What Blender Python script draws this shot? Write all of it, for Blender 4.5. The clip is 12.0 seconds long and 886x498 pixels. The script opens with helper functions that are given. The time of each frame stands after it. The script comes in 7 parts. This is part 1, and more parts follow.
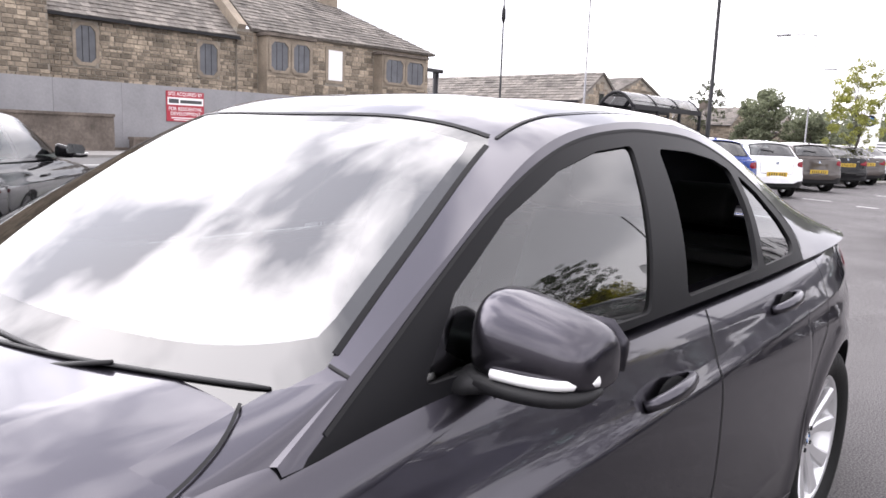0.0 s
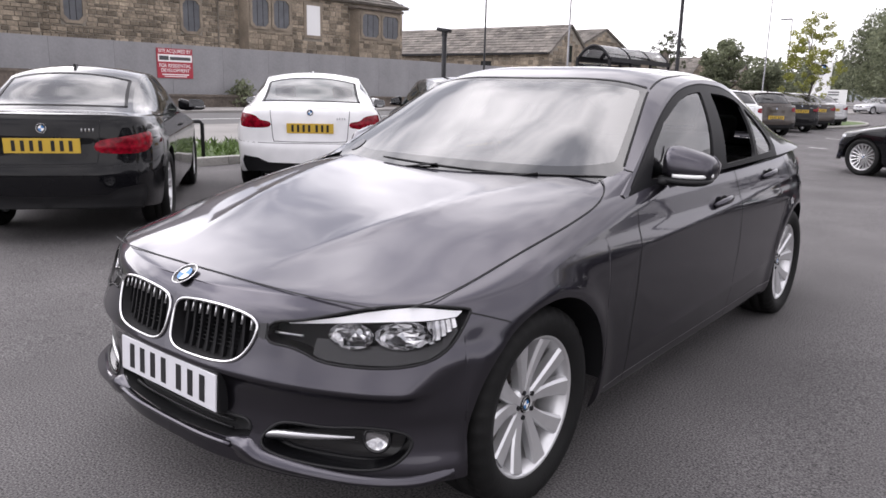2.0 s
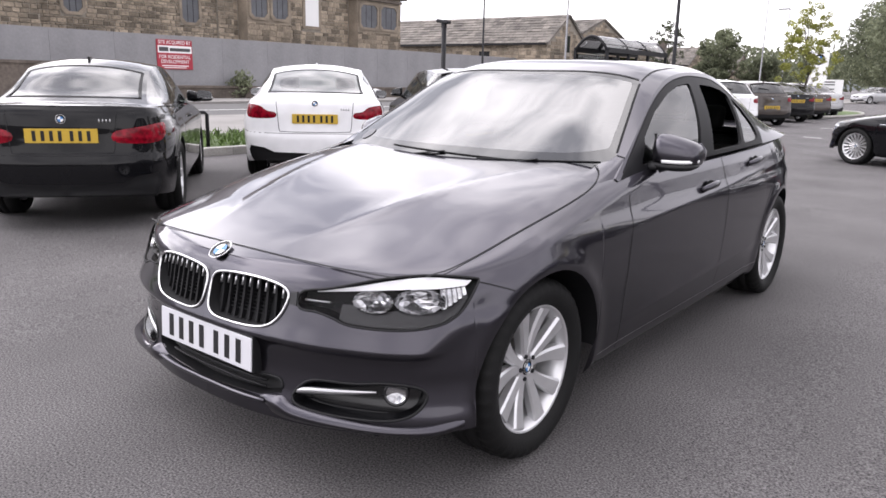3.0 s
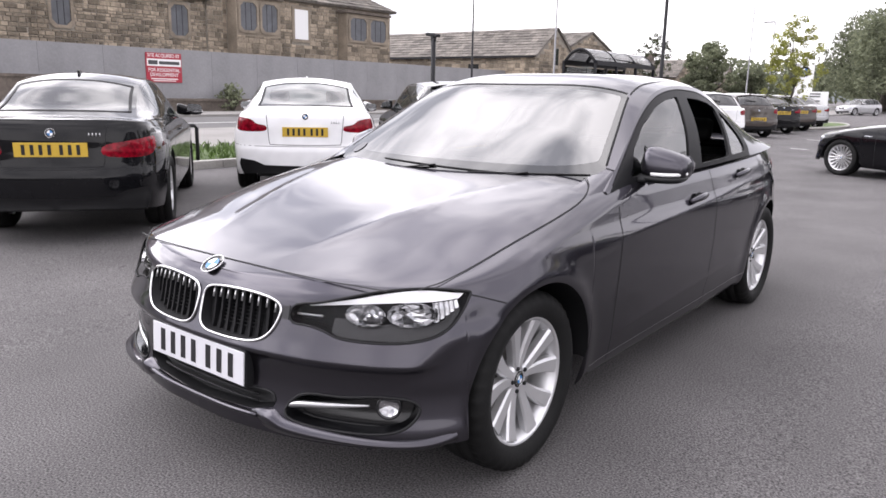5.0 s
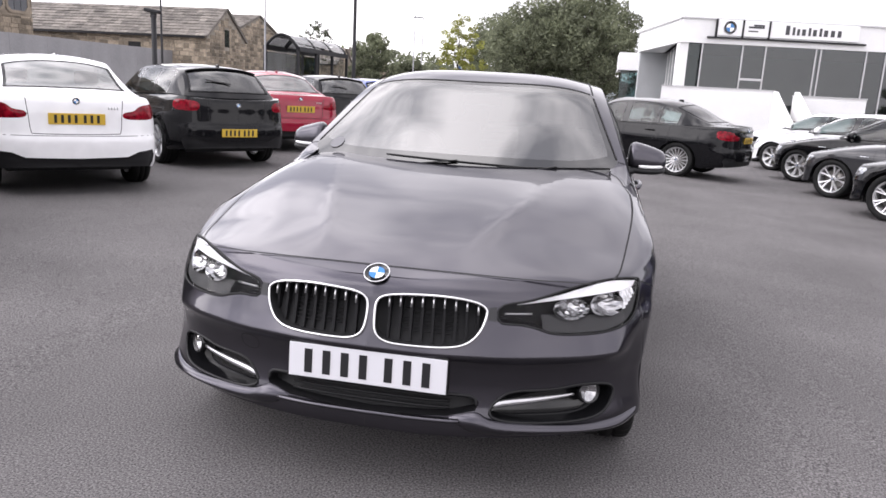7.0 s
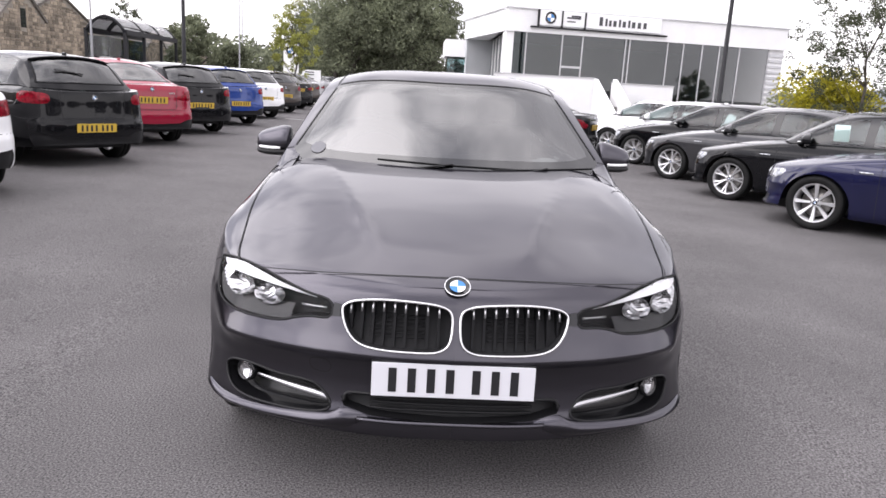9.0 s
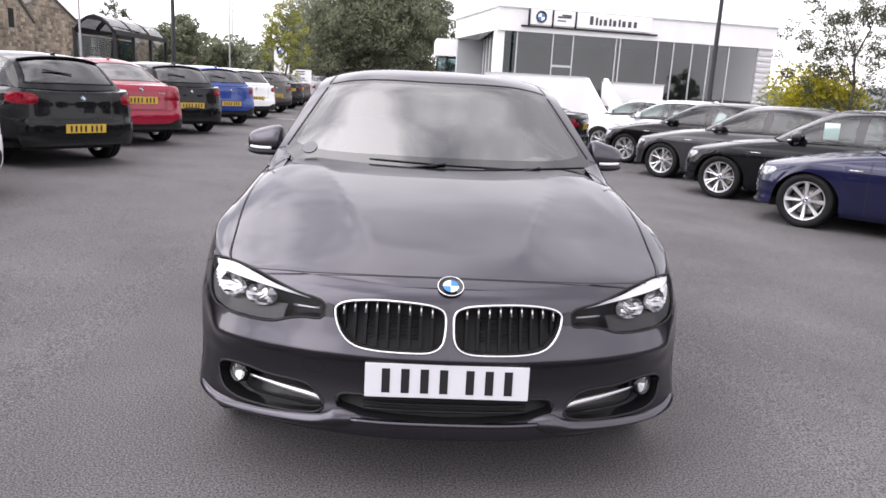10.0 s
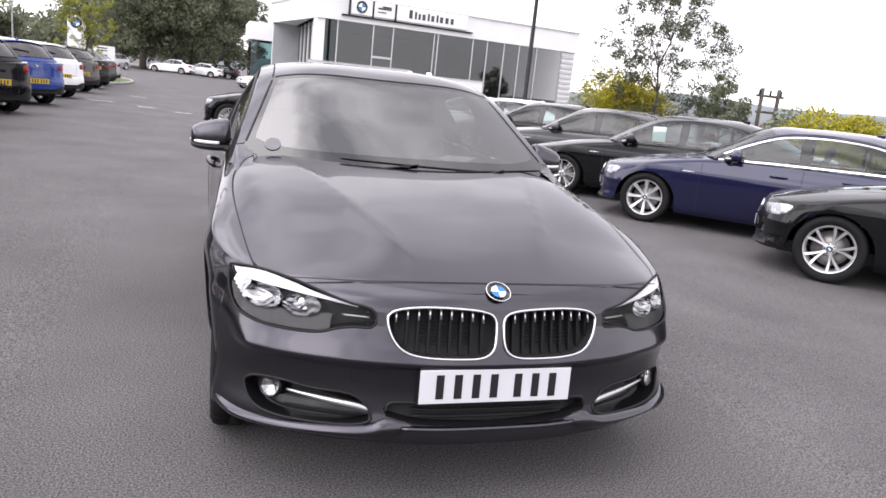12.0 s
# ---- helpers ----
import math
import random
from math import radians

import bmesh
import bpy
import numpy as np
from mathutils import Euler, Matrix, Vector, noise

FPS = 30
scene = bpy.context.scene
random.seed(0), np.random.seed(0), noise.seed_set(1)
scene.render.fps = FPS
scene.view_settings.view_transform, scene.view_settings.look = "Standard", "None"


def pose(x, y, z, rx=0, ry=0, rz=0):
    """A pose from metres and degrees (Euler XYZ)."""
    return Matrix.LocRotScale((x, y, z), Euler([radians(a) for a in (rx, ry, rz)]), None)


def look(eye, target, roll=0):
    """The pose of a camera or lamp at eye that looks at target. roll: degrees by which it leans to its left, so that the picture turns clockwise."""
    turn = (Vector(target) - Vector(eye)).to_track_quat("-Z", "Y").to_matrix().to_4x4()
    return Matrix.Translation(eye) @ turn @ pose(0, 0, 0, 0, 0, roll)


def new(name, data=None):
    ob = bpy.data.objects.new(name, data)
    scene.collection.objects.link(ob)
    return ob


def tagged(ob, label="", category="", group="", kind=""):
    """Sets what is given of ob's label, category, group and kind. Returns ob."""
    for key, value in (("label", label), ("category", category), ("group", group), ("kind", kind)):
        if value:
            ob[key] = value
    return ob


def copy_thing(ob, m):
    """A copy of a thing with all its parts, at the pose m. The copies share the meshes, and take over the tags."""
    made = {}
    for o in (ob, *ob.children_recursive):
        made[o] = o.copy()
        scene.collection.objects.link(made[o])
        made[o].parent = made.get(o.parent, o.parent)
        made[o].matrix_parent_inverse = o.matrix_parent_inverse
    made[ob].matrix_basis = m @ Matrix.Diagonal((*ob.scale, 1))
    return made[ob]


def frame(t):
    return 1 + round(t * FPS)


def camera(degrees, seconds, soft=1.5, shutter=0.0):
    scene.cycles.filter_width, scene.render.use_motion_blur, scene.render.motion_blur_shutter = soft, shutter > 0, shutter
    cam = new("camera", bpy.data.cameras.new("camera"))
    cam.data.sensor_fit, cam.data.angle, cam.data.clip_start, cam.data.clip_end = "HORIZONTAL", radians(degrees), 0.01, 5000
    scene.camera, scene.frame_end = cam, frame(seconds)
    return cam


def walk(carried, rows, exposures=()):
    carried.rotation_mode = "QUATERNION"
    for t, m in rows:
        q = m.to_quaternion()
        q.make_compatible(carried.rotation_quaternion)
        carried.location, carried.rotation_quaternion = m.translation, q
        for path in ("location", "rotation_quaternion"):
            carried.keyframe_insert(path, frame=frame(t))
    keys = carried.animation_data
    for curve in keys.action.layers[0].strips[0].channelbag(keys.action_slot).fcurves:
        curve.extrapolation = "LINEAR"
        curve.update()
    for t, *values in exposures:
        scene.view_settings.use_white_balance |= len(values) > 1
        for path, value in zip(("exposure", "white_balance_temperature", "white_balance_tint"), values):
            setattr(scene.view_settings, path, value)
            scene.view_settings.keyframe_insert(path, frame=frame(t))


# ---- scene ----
cam = camera(62.2, 12.0, soft=1.6)
PATH = [
    (0, (1.484, 0.127, 1.321), (0.165, 1.599, 1.015), 2.1),
    (0.5, (1.615, -0.472, 1.33), (0.319, 1.024, 1.041), 1.1),
    (1, (1.748, -1.061, 1.312), (0.494, 0.454, 0.948), 1.5),
    (1.5, (1.878, -1.532, 1.298), (0.619, -0.026, 0.913), 0.3),
    (2, (1.971, -1.87, 1.295), (0.746, -0.347, 0.87), 1.4),
    (2.5, (2.039, -2.042, 1.298), (0.823, -0.524, 0.834), 1.4),
    (3, (2.099, -2.091, 1.303), (0.882, -0.569, 0.854), 1.3),
    (3.2, (2.108, -2.091, 1.308), (0.887, -0.569, 0.868), 0.9),
    (5, (2.102, -2.104, 1.31), (0.901, -0.56, 0.893), 1.2),
    (5.5, (2.038, -2.144, 1.326), (0.843, -0.589, 0.935), 1.4),
    (6, (1.745, -2.417, 1.342), (0.74, -0.735, 0.94), 2.9),
    (6.5, (1.249, -2.65, 1.323), (0.533, -0.832, 0.894), 4.1),
    (7, (0.645, -2.855, 1.306), (0.263, -0.938, 0.883), 3.1),
    (7.5, (0.194, -2.911, 1.316), (0.058, -0.962, 0.892), 2.5),
    (7.7, (0.058, -2.928, 1.341), (0.02, -0.977, 0.902), 3.3),
    (9.5, (-0.155, -2.929, 1.353), (-0.063, -0.979, 0.916), 3.2),
    (10, (-0.154, -2.92, 1.352), (-0.048, -0.972, 0.915), 3.1),
    (10.5, (-0.151, -2.908, 1.347), (-0.035, -0.96, 0.913), 3.0),
    (11, (-0.156, -2.911, 1.35), (-0.035, -0.965, 0.908), 3.3),
    (11.5, (-0.361, -2.903, 1.344), (-0.046, -0.978, 0.904), 5.1),
    (12, (-0.908, -2.797, 1.35), (-0.293, -0.942, 0.925), 5.9),
]
walk(cam, [(t, look(eye, target, roll)) for t, eye, target, roll in PATH],
     [(0.0, 0.74, 6500, 17), (0.5, 0.08, 6500, 17), (1.0, -0.20, 6500, 17), (1.5, -0.12, 6500, 17), (2.5, 0.26, 6500, 17), (5.0, 0.41, 6500, 17), (7.0, 0.33, 6500, 17), (12.0, 0.35, 6500, 17)])


# ---- world and sun: bright overcast ----
def make_world():
    w = bpy.data.worlds.new("overcast_sky")
    w.use_nodes = True
    scene.world = w
    nt = w.node_tree
    N, L = nt.nodes, nt.links
    N.clear()
    out = N.new("ShaderNodeOutputWorld")
    bg = N.new("ShaderNodeBackground")
    sky = N.new("ShaderNodeTexSky")
    sky.sky_type = "NISHITA"
    sky.sun_disc = False
    sky.sun_elevation = radians(39)
    sky.sun_rotation = radians(262)
    co = N.new("ShaderNodeTexCoord")
    mp = N.new("ShaderNodeMapping")
    mp.inputs["Scale"].default_value = (1.0, 1.0, 1.5)
    n1 = N.new("ShaderNodeTexNoise")
    n1.inputs["Scale"].default_value = 2.7
    n1.inputs["Detail"].default_value = 5
    n1.inputs["Roughness"].default_value = 0.5
    n1.inputs["Distortion"].default_value = 0.15
    ramp = N.new("ShaderNodeValToRGB")
    e = ramp.color_ramp.elements
    e[0].position, e[0].color = 0.42, (0.50, 0.52, 0.57, 1)
    e[1].position, e[1].color = 0.60, (1.85, 1.85, 1.85, 1)
    sc = N.new("ShaderNodeVectorMath")
    sc.operation = "SCALE"
    sc.inputs["Scale"].default_value = 0.06
    mix = N.new("ShaderNodeMix")
    mix.data_type = "RGBA"
    mix.inputs["Factor"].default_value = 0.88
    L.new(co.outputs["Generated"], mp.inputs["Vector"])
    L.new(mp.outputs["Vector"], n1.inputs["Vector"])
    L.new(n1.outputs["Fac"], ramp.inputs["Fac"])
    L.new(sky.outputs["Color"], sc.inputs[0])
    L.new(sc.outputs["Vector"], mix.inputs["A"])
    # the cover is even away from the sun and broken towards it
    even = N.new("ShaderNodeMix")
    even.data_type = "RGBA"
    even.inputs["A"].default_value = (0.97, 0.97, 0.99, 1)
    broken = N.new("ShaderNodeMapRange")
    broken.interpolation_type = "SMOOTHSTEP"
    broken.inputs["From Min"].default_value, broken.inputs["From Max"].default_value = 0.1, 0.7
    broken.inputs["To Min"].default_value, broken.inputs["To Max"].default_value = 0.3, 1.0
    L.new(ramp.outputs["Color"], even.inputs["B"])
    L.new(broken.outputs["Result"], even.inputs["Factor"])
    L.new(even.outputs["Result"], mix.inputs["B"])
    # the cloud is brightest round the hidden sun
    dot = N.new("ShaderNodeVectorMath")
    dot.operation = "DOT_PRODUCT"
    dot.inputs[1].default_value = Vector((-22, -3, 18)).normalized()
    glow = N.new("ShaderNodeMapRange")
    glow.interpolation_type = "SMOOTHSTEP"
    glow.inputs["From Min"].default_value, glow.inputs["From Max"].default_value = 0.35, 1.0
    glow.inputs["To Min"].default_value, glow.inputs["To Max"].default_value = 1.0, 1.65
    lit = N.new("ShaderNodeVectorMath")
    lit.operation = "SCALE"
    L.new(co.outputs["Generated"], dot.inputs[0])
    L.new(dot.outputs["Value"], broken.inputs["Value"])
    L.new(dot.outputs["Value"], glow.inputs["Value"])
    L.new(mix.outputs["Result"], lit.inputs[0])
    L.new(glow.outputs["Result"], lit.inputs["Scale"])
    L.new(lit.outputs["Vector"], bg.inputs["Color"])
    bg.inputs["Strength"].default_value = 1.6
    L.new(bg.outputs["Background"], out.inputs["Surface"])


make_world()
sun = new("sun", bpy.data.lights.new("sun", "SUN"))
sun.data.energy = 0.35
sun.data.angle = radians(115)
sun.data.color = (1.0, 0.96, 0.9)
sun.matrix_world = look((-22, -3, 18), (0, 0, 0))
scene.view_settings.exposure = 0.0


# ---- materials ----
def mat(name, color, rough=0.6, metal=0.0, coat=0.0, vary=0.0, vscale=3.0, grain=0.0, gscale=60.0, bump=0.0, bscale=80.0, spec=0.5, rand=0.0, island=0.0, bdist=0.004):
    """A surface with variation at two scales, and fine relief."""
    m = bpy.data.materials.new(name)
    m.use_nodes = True
    nt = m.node_tree
    N, L = nt.nodes, nt.links
    b = N["Principled BSDF"]
    b.inputs["Roughness"].default_value = rough
    b.inputs["Metallic"].default_value = metal
    b.inputs["Coat Weight"].default_value = coat
    b.inputs["Coat Roughness"].default_value = 0.03
    b.inputs["Specular IOR Level"].default_value = spec
    b.inputs["Base Color"].default_value = (*color, 1)
    co = N.new("ShaderNodeTexCoord")
    src = None
    if vary or grain or rand or island:
        val = N.new("ShaderNodeMath")
        val.operation = "ADD"
        val.inputs[0].default_value = 1.0
        val.inputs[1].default_value = 0.0
        src = val.outputs[0]
        for amount, s in ((vary, vscale), (grain, gscale)):
            if not amount:
                continue
            n = N.new("ShaderNodeTexNoise")
            n.inputs["Scale"].default_value = s
            n.inputs["Detail"].default_value = 4
            L.new(co.outputs["Object"], n.inputs["Vector"])
            r = N.new("ShaderNodeMapRange")
            r.inputs["From Min"].default_value, r.inputs["From Max"].default_value = 0.3, 0.7
            r.inputs["To Min"].default_value, r.inputs["To Max"].default_value = 1 - amount, 1 + amount
            L.new(n.outputs["Fac"], r.inputs["Value"])
            mu = N.new("ShaderNodeMath")
            mu.operation = "MULTIPLY"
            L.new(src, mu.inputs[0])
            L.new(r.outputs["Result"], mu.inputs[1])
            src = mu.outputs[0]
        for rand_, node, port in ((rand, "ShaderNodeObjectInfo", "Random"), (island, "ShaderNodeNewGeometry", "Random Per Island")):
            if not rand_:
                continue
            oi = N.new(node)
            r = N.new("ShaderNodeMapRange")
            r.inputs["To Min"].default_value, r.inputs["To Max"].default_value = 1 - rand_, 1 + rand_
            L.new(oi.outputs[port], r.inputs["Value"])
            mu = N.new("ShaderNodeMath")
            mu.operation = "MULTIPLY"
            L.new(src, mu.inputs[0])
            L.new(r.outputs["Result"], mu.inputs[1])
            src = mu.outputs[0]
        vm = N.new("ShaderNodeVectorMath")
        vm.operation = "SCALE"
        vm.inputs[0].default_value = color
        L.new(src, vm.inputs["Scale"])
        L.new(vm.outputs["Vector"], b.inputs["Base Color"])
    if bump:
        n = N.new("ShaderNodeTexNoise")
        n.inputs["Scale"].default_value = bscale
        n.inputs["Detail"].default_value = 3
        L.new(co.outputs["Object"], n.inputs["Vector"])
        bu = N.new("ShaderNodeBump")
        bu.inputs["Strength"].default_value = bump
        bu.inputs["Distance"].default_value = bdist
        L.new(n.outputs["Fac"], bu.inputs["Height"])
        L.new(bu.outputs["Normal"], b.inputs["Normal"])
    return m


def paint(name, color, metal=0.0, rough=0.4):
    """Car paint: base coat under a clear lacquer, with a fine flake and a film of dust."""
    m = mat(name, color, rough=rough, metal=metal, coat=1.0, vary=0.05, vscale=6, grain=0.06 if metal else 0.0, gscale=900, spec=0.03)
    return m


def glass(name, tint=0.35, base=(0.8, 0.9, 0.87), ior=1.75, rough=0.015):
    """Thin pane: clear tinted body with a sharp reflection on it."""
    m = bpy.data.materials.new(name)
    m.use_nodes = True
    nt = m.node_tree
    N, L = nt.nodes, nt.links
    N.clear()
    out = N.new("ShaderNodeOutputMaterial")
    tr = N.new("ShaderNodeBsdfTransparent")
    tr.inputs["Color"].default_value = (base[0] * tint, base[1] * tint, base[2] * tint, 1)
    gl = N.new("ShaderNodeBsdfGlossy")
    gl.inputs["Roughness"].default_value = rough
    fr = N.new("ShaderNodeFresnel")
    fr.inputs["IOR"].default_value = ior
    mx = N.new("ShaderNodeMixShader")
    L.new(fr.outputs["Fac"], mx.inputs["Fac"])
    L.new(tr.outputs["BSDF"], mx.inputs[1])
    L.new(gl.outputs["BSDF"], mx.inputs[2])
    L.new(mx.outputs["Shader"], out.inputs["Surface"])
    return m


M_ASPHALT = mat("asphalt", (0.110, 0.104, 0.105), rough=0.85, vary=0.17, vscale=0.9, grain=0.85, gscale=130, bump=0.9, bscale=240, bdist=0.007, spec=0.3)
M_ROAD = mat("road_asphalt", (0.10, 0.098, 0.097), rough=0.85, vary=0.12, vscale=0.3, grain=0.2, gscale=60, bump=0.3)
M_PAVE = mat("pavement_concrete", (0.22, 0.21, 0.20), rough=0.9, vary=0.15, vscale=0.8, grain=0.1, bump=0.3)
M_KERB = mat("kerb_concrete", (0.33, 0.32, 0.30), rough=0.9, vary=0.2, vscale=2, grain=0.15, bump=0.4)
M_LINE = mat("white_road_paint", (0.55, 0.55, 0.54), rough=0.8, vary=0.25, vscale=6, grain=0.2)
M_GREY_PAINT = mat("mineral_grey_paint", (0.055, 0.052, 0.063), metal=1.0, rough=0.30, coat=1.0, vary=0.04, vscale=5, grain=0.08, gscale=1400, spec=0.1)
M_GREY_PAINT.node_tree.nodes["Principled BSDF"].inputs["Coat IOR"].default_value = 1.40
M_GREY_PAINT.node_tree.nodes["Principled BSDF"].inputs["Specular Tint"].default_value = (0.55, 0.55, 0.57, 1)
M_BLACKPAINT = paint("black_paint", (0.004, 0.004, 0.005))
M_BLACKPAINT.node_tree.nodes["Principled BSDF"].inputs["Coat IOR"].default_value = 1.33
M_WHITEPAINT = paint("white_paint", (0.78, 0.78, 0.79))
M_REDPAINT = paint("red_paint", (0.25, 0.006, 0.026), metal=0.2)
M_BLUEPAINT = paint("deep_blue_paint", (0.009, 0.010, 0.040), metal=0.4)
M_BLUE2PAINT = paint("bright_blue_paint", (0.02, 0.05, 0.22), metal=0.3)
M_SILVERPAINT = paint("silver_paint", (0.42, 0.42, 0.43), metal=0.6)
M_DKGREYPAINT = paint("dark_grey_paint", (0.035, 0.035, 0.038), metal=0.4)
M_BROWNPAINT = paint("brown_grey_paint", (0.06, 0.05, 0.045), metal=0.4)
M_RUBBER = mat("tyre_rubber", (0.008, 0.008, 0.008), rough=0.7, spec=0.22, vary=0.2, vscale=8, bump=0.25, bscale=120)
M_BLACKPLASTIC = mat("black_plastic", (0.009, 0.009, 0.010), rough=0.5, spec=0.3, bump=0.1, bscale=300)
M_GLOSSBLACK = mat("gloss_black_trim", (0.008, 0.008, 0.009), rough=0.12)
M_SEAM = mat("panel_gap", (0.006, 0.006, 0.007), rough=0.8)
M_CHROME = mat("chrome", (0.66, 0.66, 0.67), rough=0.09, metal=1.0)
M_SATIN = mat("satin_silver", (0.48, 0.48, 0.49), rough=0.28, metal=0.9)
M_ALLOY = mat("alloy_silver", (0.66, 0.66, 0.67), rough=0.34, metal=0.7, vary=0.05, vscale=12)
M_DISC = mat("brake_steel", (0.22, 0.21, 0.2), rough=0.4, metal=0.9)
M_GLASS = glass("windscreen_glass", 0.15, ior=2.55)
M_GLASSEDGE = glass("printed_glass_edge", 0.03, ior=1.95)
M_GLASSDK = glass("side_glass", 0.55, ior=2.1)
M_LENS = glass("lamp_lens", 0.97, (1, 1, 1), 1.17)
M_CARGLASS = glass("parked_car_glass", 0.72, (0.8, 0.92, 0.9), 1.62)
M_REARGLASS = glass("rear_screen_glass", 0.16, (0.85, 0.92, 0.9), 2.0, 0.10)
M_DARKPANE = mat("dark_window_pane", (0.02, 0.022, 0.024), rough=0.08, spec=0.7)
M_REDLAMP = mat("red_lamp", (0.18, 0.003, 0.011), rough=0.12, spec=0.25, vary=0.6, vscale=26)
M_LAMPCLEAR = mat("clear_lamp", (0.40, 0.41, 0.43), rough=0.16, metal=0.7, vary=0.5, vscale=30)
M_PLATE_W = mat("white_plate", (0.60, 0.60, 0.63), rough=0.35)
M_PLATE_Y = mat("yellow_plate", (0.56, 0.37, 0.045), rough=0.35)
M_INK = mat("plate_ink", (0.01, 0.01, 0.012), rough=0.4)
M_SEAT = mat("dark_leather", (0.02, 0.02, 0.022), rough=0.5, bump=0.2, bscale=200)
M_TRIM_IN = mat("cabin_plastic", (0.03, 0.03, 0.032), rough=0.6, bump=0.1)
M_BADGEWHITE = mat("badge_white", (0.8, 0.8, 0.8), rough=0.2)
M_BADGEBLUE = mat("badge_blue", (0.03, 0.17, 0.42), rough=0.2)
M_STONE = mat("sandstone", (0.235, 0.194, 0.147), rough=0.9, vary=0.30, vscale=0.7, grain=0.25, gscale=9, bump=0.6, bscale=14, island=0.50, bdist=0.02)
M_STONE_DRESSED = mat("dressed_sandstone", (0.24, 0.20, 0.155), rough=0.9, vary=0.25, vscale=1.2, grain=0.12, gscale=12, bump=0.4, bscale=20, bdist=0.01)
M_MORTAR = mat("mortar", (0.25, 0.225, 0.19), rough=0.95, vary=0.2, vscale=2, grain=0.2, gscale=20)
M_DARKSTONE = mat("dark_stone", (0.12, 0.10, 0.085), rough=0.95, vary=0.3, vscale=1.5, grain=0.2, gscale=10, bump=0.6, bscale=10, bdist=0.03)
M_SLATE = mat("stone_slate", (0.15, 0.135, 0.12), rough=0.9, vary=0.3, vscale=0.6, grain=0.25, gscale=6, bump=0.5, bscale=12, island=0.35, bdist=0.02)
M_BOARD = mat("window_board", (0.10, 0.104, 0.115), rough=0.6, vary=0.2, vscale=2)
M_HOARD = mat("grey_hoarding", (0.240, 0.238, 0.248), rough=0.65, vary=0.12, vscale=0.8, grain=0.07, gscale=14)
M_WHITE = mat("white_render", (0.74, 0.74, 0.74), rough=0.7, vary=0.06, vscale=0.6, grain=0.03, gscale=20)
M_STEELDARK = mat("dark_steel", (0.014, 0.014, 0.016), rough=0.55, metal=0.0, spec=0.25, vary=0.1)
M_GALV = mat("galvanised_steel", (0.22, 0.22, 0.23), rough=0.5, metal=0.6, vary=0.1, vscale=4)
M_SHOPFRAME = mat("aluminium_frame", (0.5, 0.5, 0.51), rough=0.35, metal=0.7)
M_SIGNRED = mat("sign_red", (0.34, 0.022, 0.04), rough=0.5)
M_SIGNWHITE = mat("sign_white", (0.8, 0.8, 0.8), rough=0.5)
M_SIGNGREY = mat("sign_dark_letter", (0.05, 0.05, 0.055), rough=0.5)
M_BARK = mat("bark", (0.07, 0.06, 0.05), rough=0.95, vary=0.3, vscale=6, bump=0.6, bscale=30)
M_LEAF = mat("leaf_green", (0.062, 0.072, 0.038), rough=0.7, vary=0.35, vscale=0.7, grain=0.3, gscale=5, island=0.3)
M_LEAFDARK = mat("leaf_dark", island=0.35, color= (0.150, 0.166, 0.104), rough=0.75, vary=0.4, vscale=0.35, grain=0.3, gscale=4)
M_LEAFYEL = mat("leaf_yellow_green", island=0.35, color= (0.34, 0.31, 0.022), rough=0.7, vary=0.3, vscale=1.5, grain=0.35, gscale=8)
M_LEAFLIME = mat("leaf_lime", island=0.35, color= (0.26, 0.27, 0.065), rough=0.7, vary=0.3, vscale=1.0, grain=0.3, gscale=6)


def leaf_light(m, share=0.35):
    """Lets part of the light through a leaf."""
    nt = m.node_tree
    N, L = nt.nodes, nt.links
    b, out = N["Principled BSDF"], N["Material Output"]
    tr = N.new("ShaderNodeBsdfTranslucent")
    L.new(b.inputs["Base Color"].links[0].from_socket, tr.inputs["Color"])
    mx = N.new("ShaderNodeMixShader")
    mx.inputs["Fac"].default_value = share
    L.new(b.outputs["BSDF"], mx.inputs[1])
    L.new(tr.outputs["BSDF"], mx.inputs[2])
    L.new(mx.outputs["Shader"], out.inputs["Surface"])


for leaf_mat in (M_LEAF, M_LEAFDARK, M_LEAFYEL, M_LEAFLIME):
    leaf_light(leaf_mat, 0.42)
M_GRASS = mat("grass", (0.07, 0.11, 0.03), rough=0.9, vary=0.3, vscale=1.5, grain=0.3, gscale=30)
# pale bluish grey: the distance haze is mixed into the hill colour
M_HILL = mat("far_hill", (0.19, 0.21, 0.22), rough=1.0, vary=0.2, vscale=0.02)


# ---- mesh helpers ----
def mesh_ob(name, verts, faces, material, parent=None, label="", smooth=True, m=None):
    me = bpy.data.meshes.new(name)
    me.from_pydata([tuple(v) for v in verts], [], [tuple(f) for f in faces])
    me.materials.append(material)
    if smooth:
        me.polygons.foreach_set("use_smooth", [True] * len(me.polygons))
    me.update()
    ob = new(name, me)
    if m is not None:
        ob.matrix_basis = m
    if parent is not None:
        ob.parent = parent
    if label:
        ob["label"] = label
    return ob


def part(name, bm, material, parent=None, label="", smooth=False):
    """Links a bmesh as one mesh object under a thing or a part."""
    me = bpy.data.meshes.new(name)
    bm.to_mesh(me)
    bm.free()
    me.materials.append(material)
    if smooth:
        me.polygons.foreach_set("use_smooth", [True] * len(me.polygons))
    ob = new(name, me)
    if parent is not None:
        ob.parent = parent
    if label:
        ob["label"] = label
    return ob


def empty(name, m=None):
    ob = new(name)
    ob.empty_display_size = 0.1
    if m is not None:
        ob.matrix_basis = m
    return ob


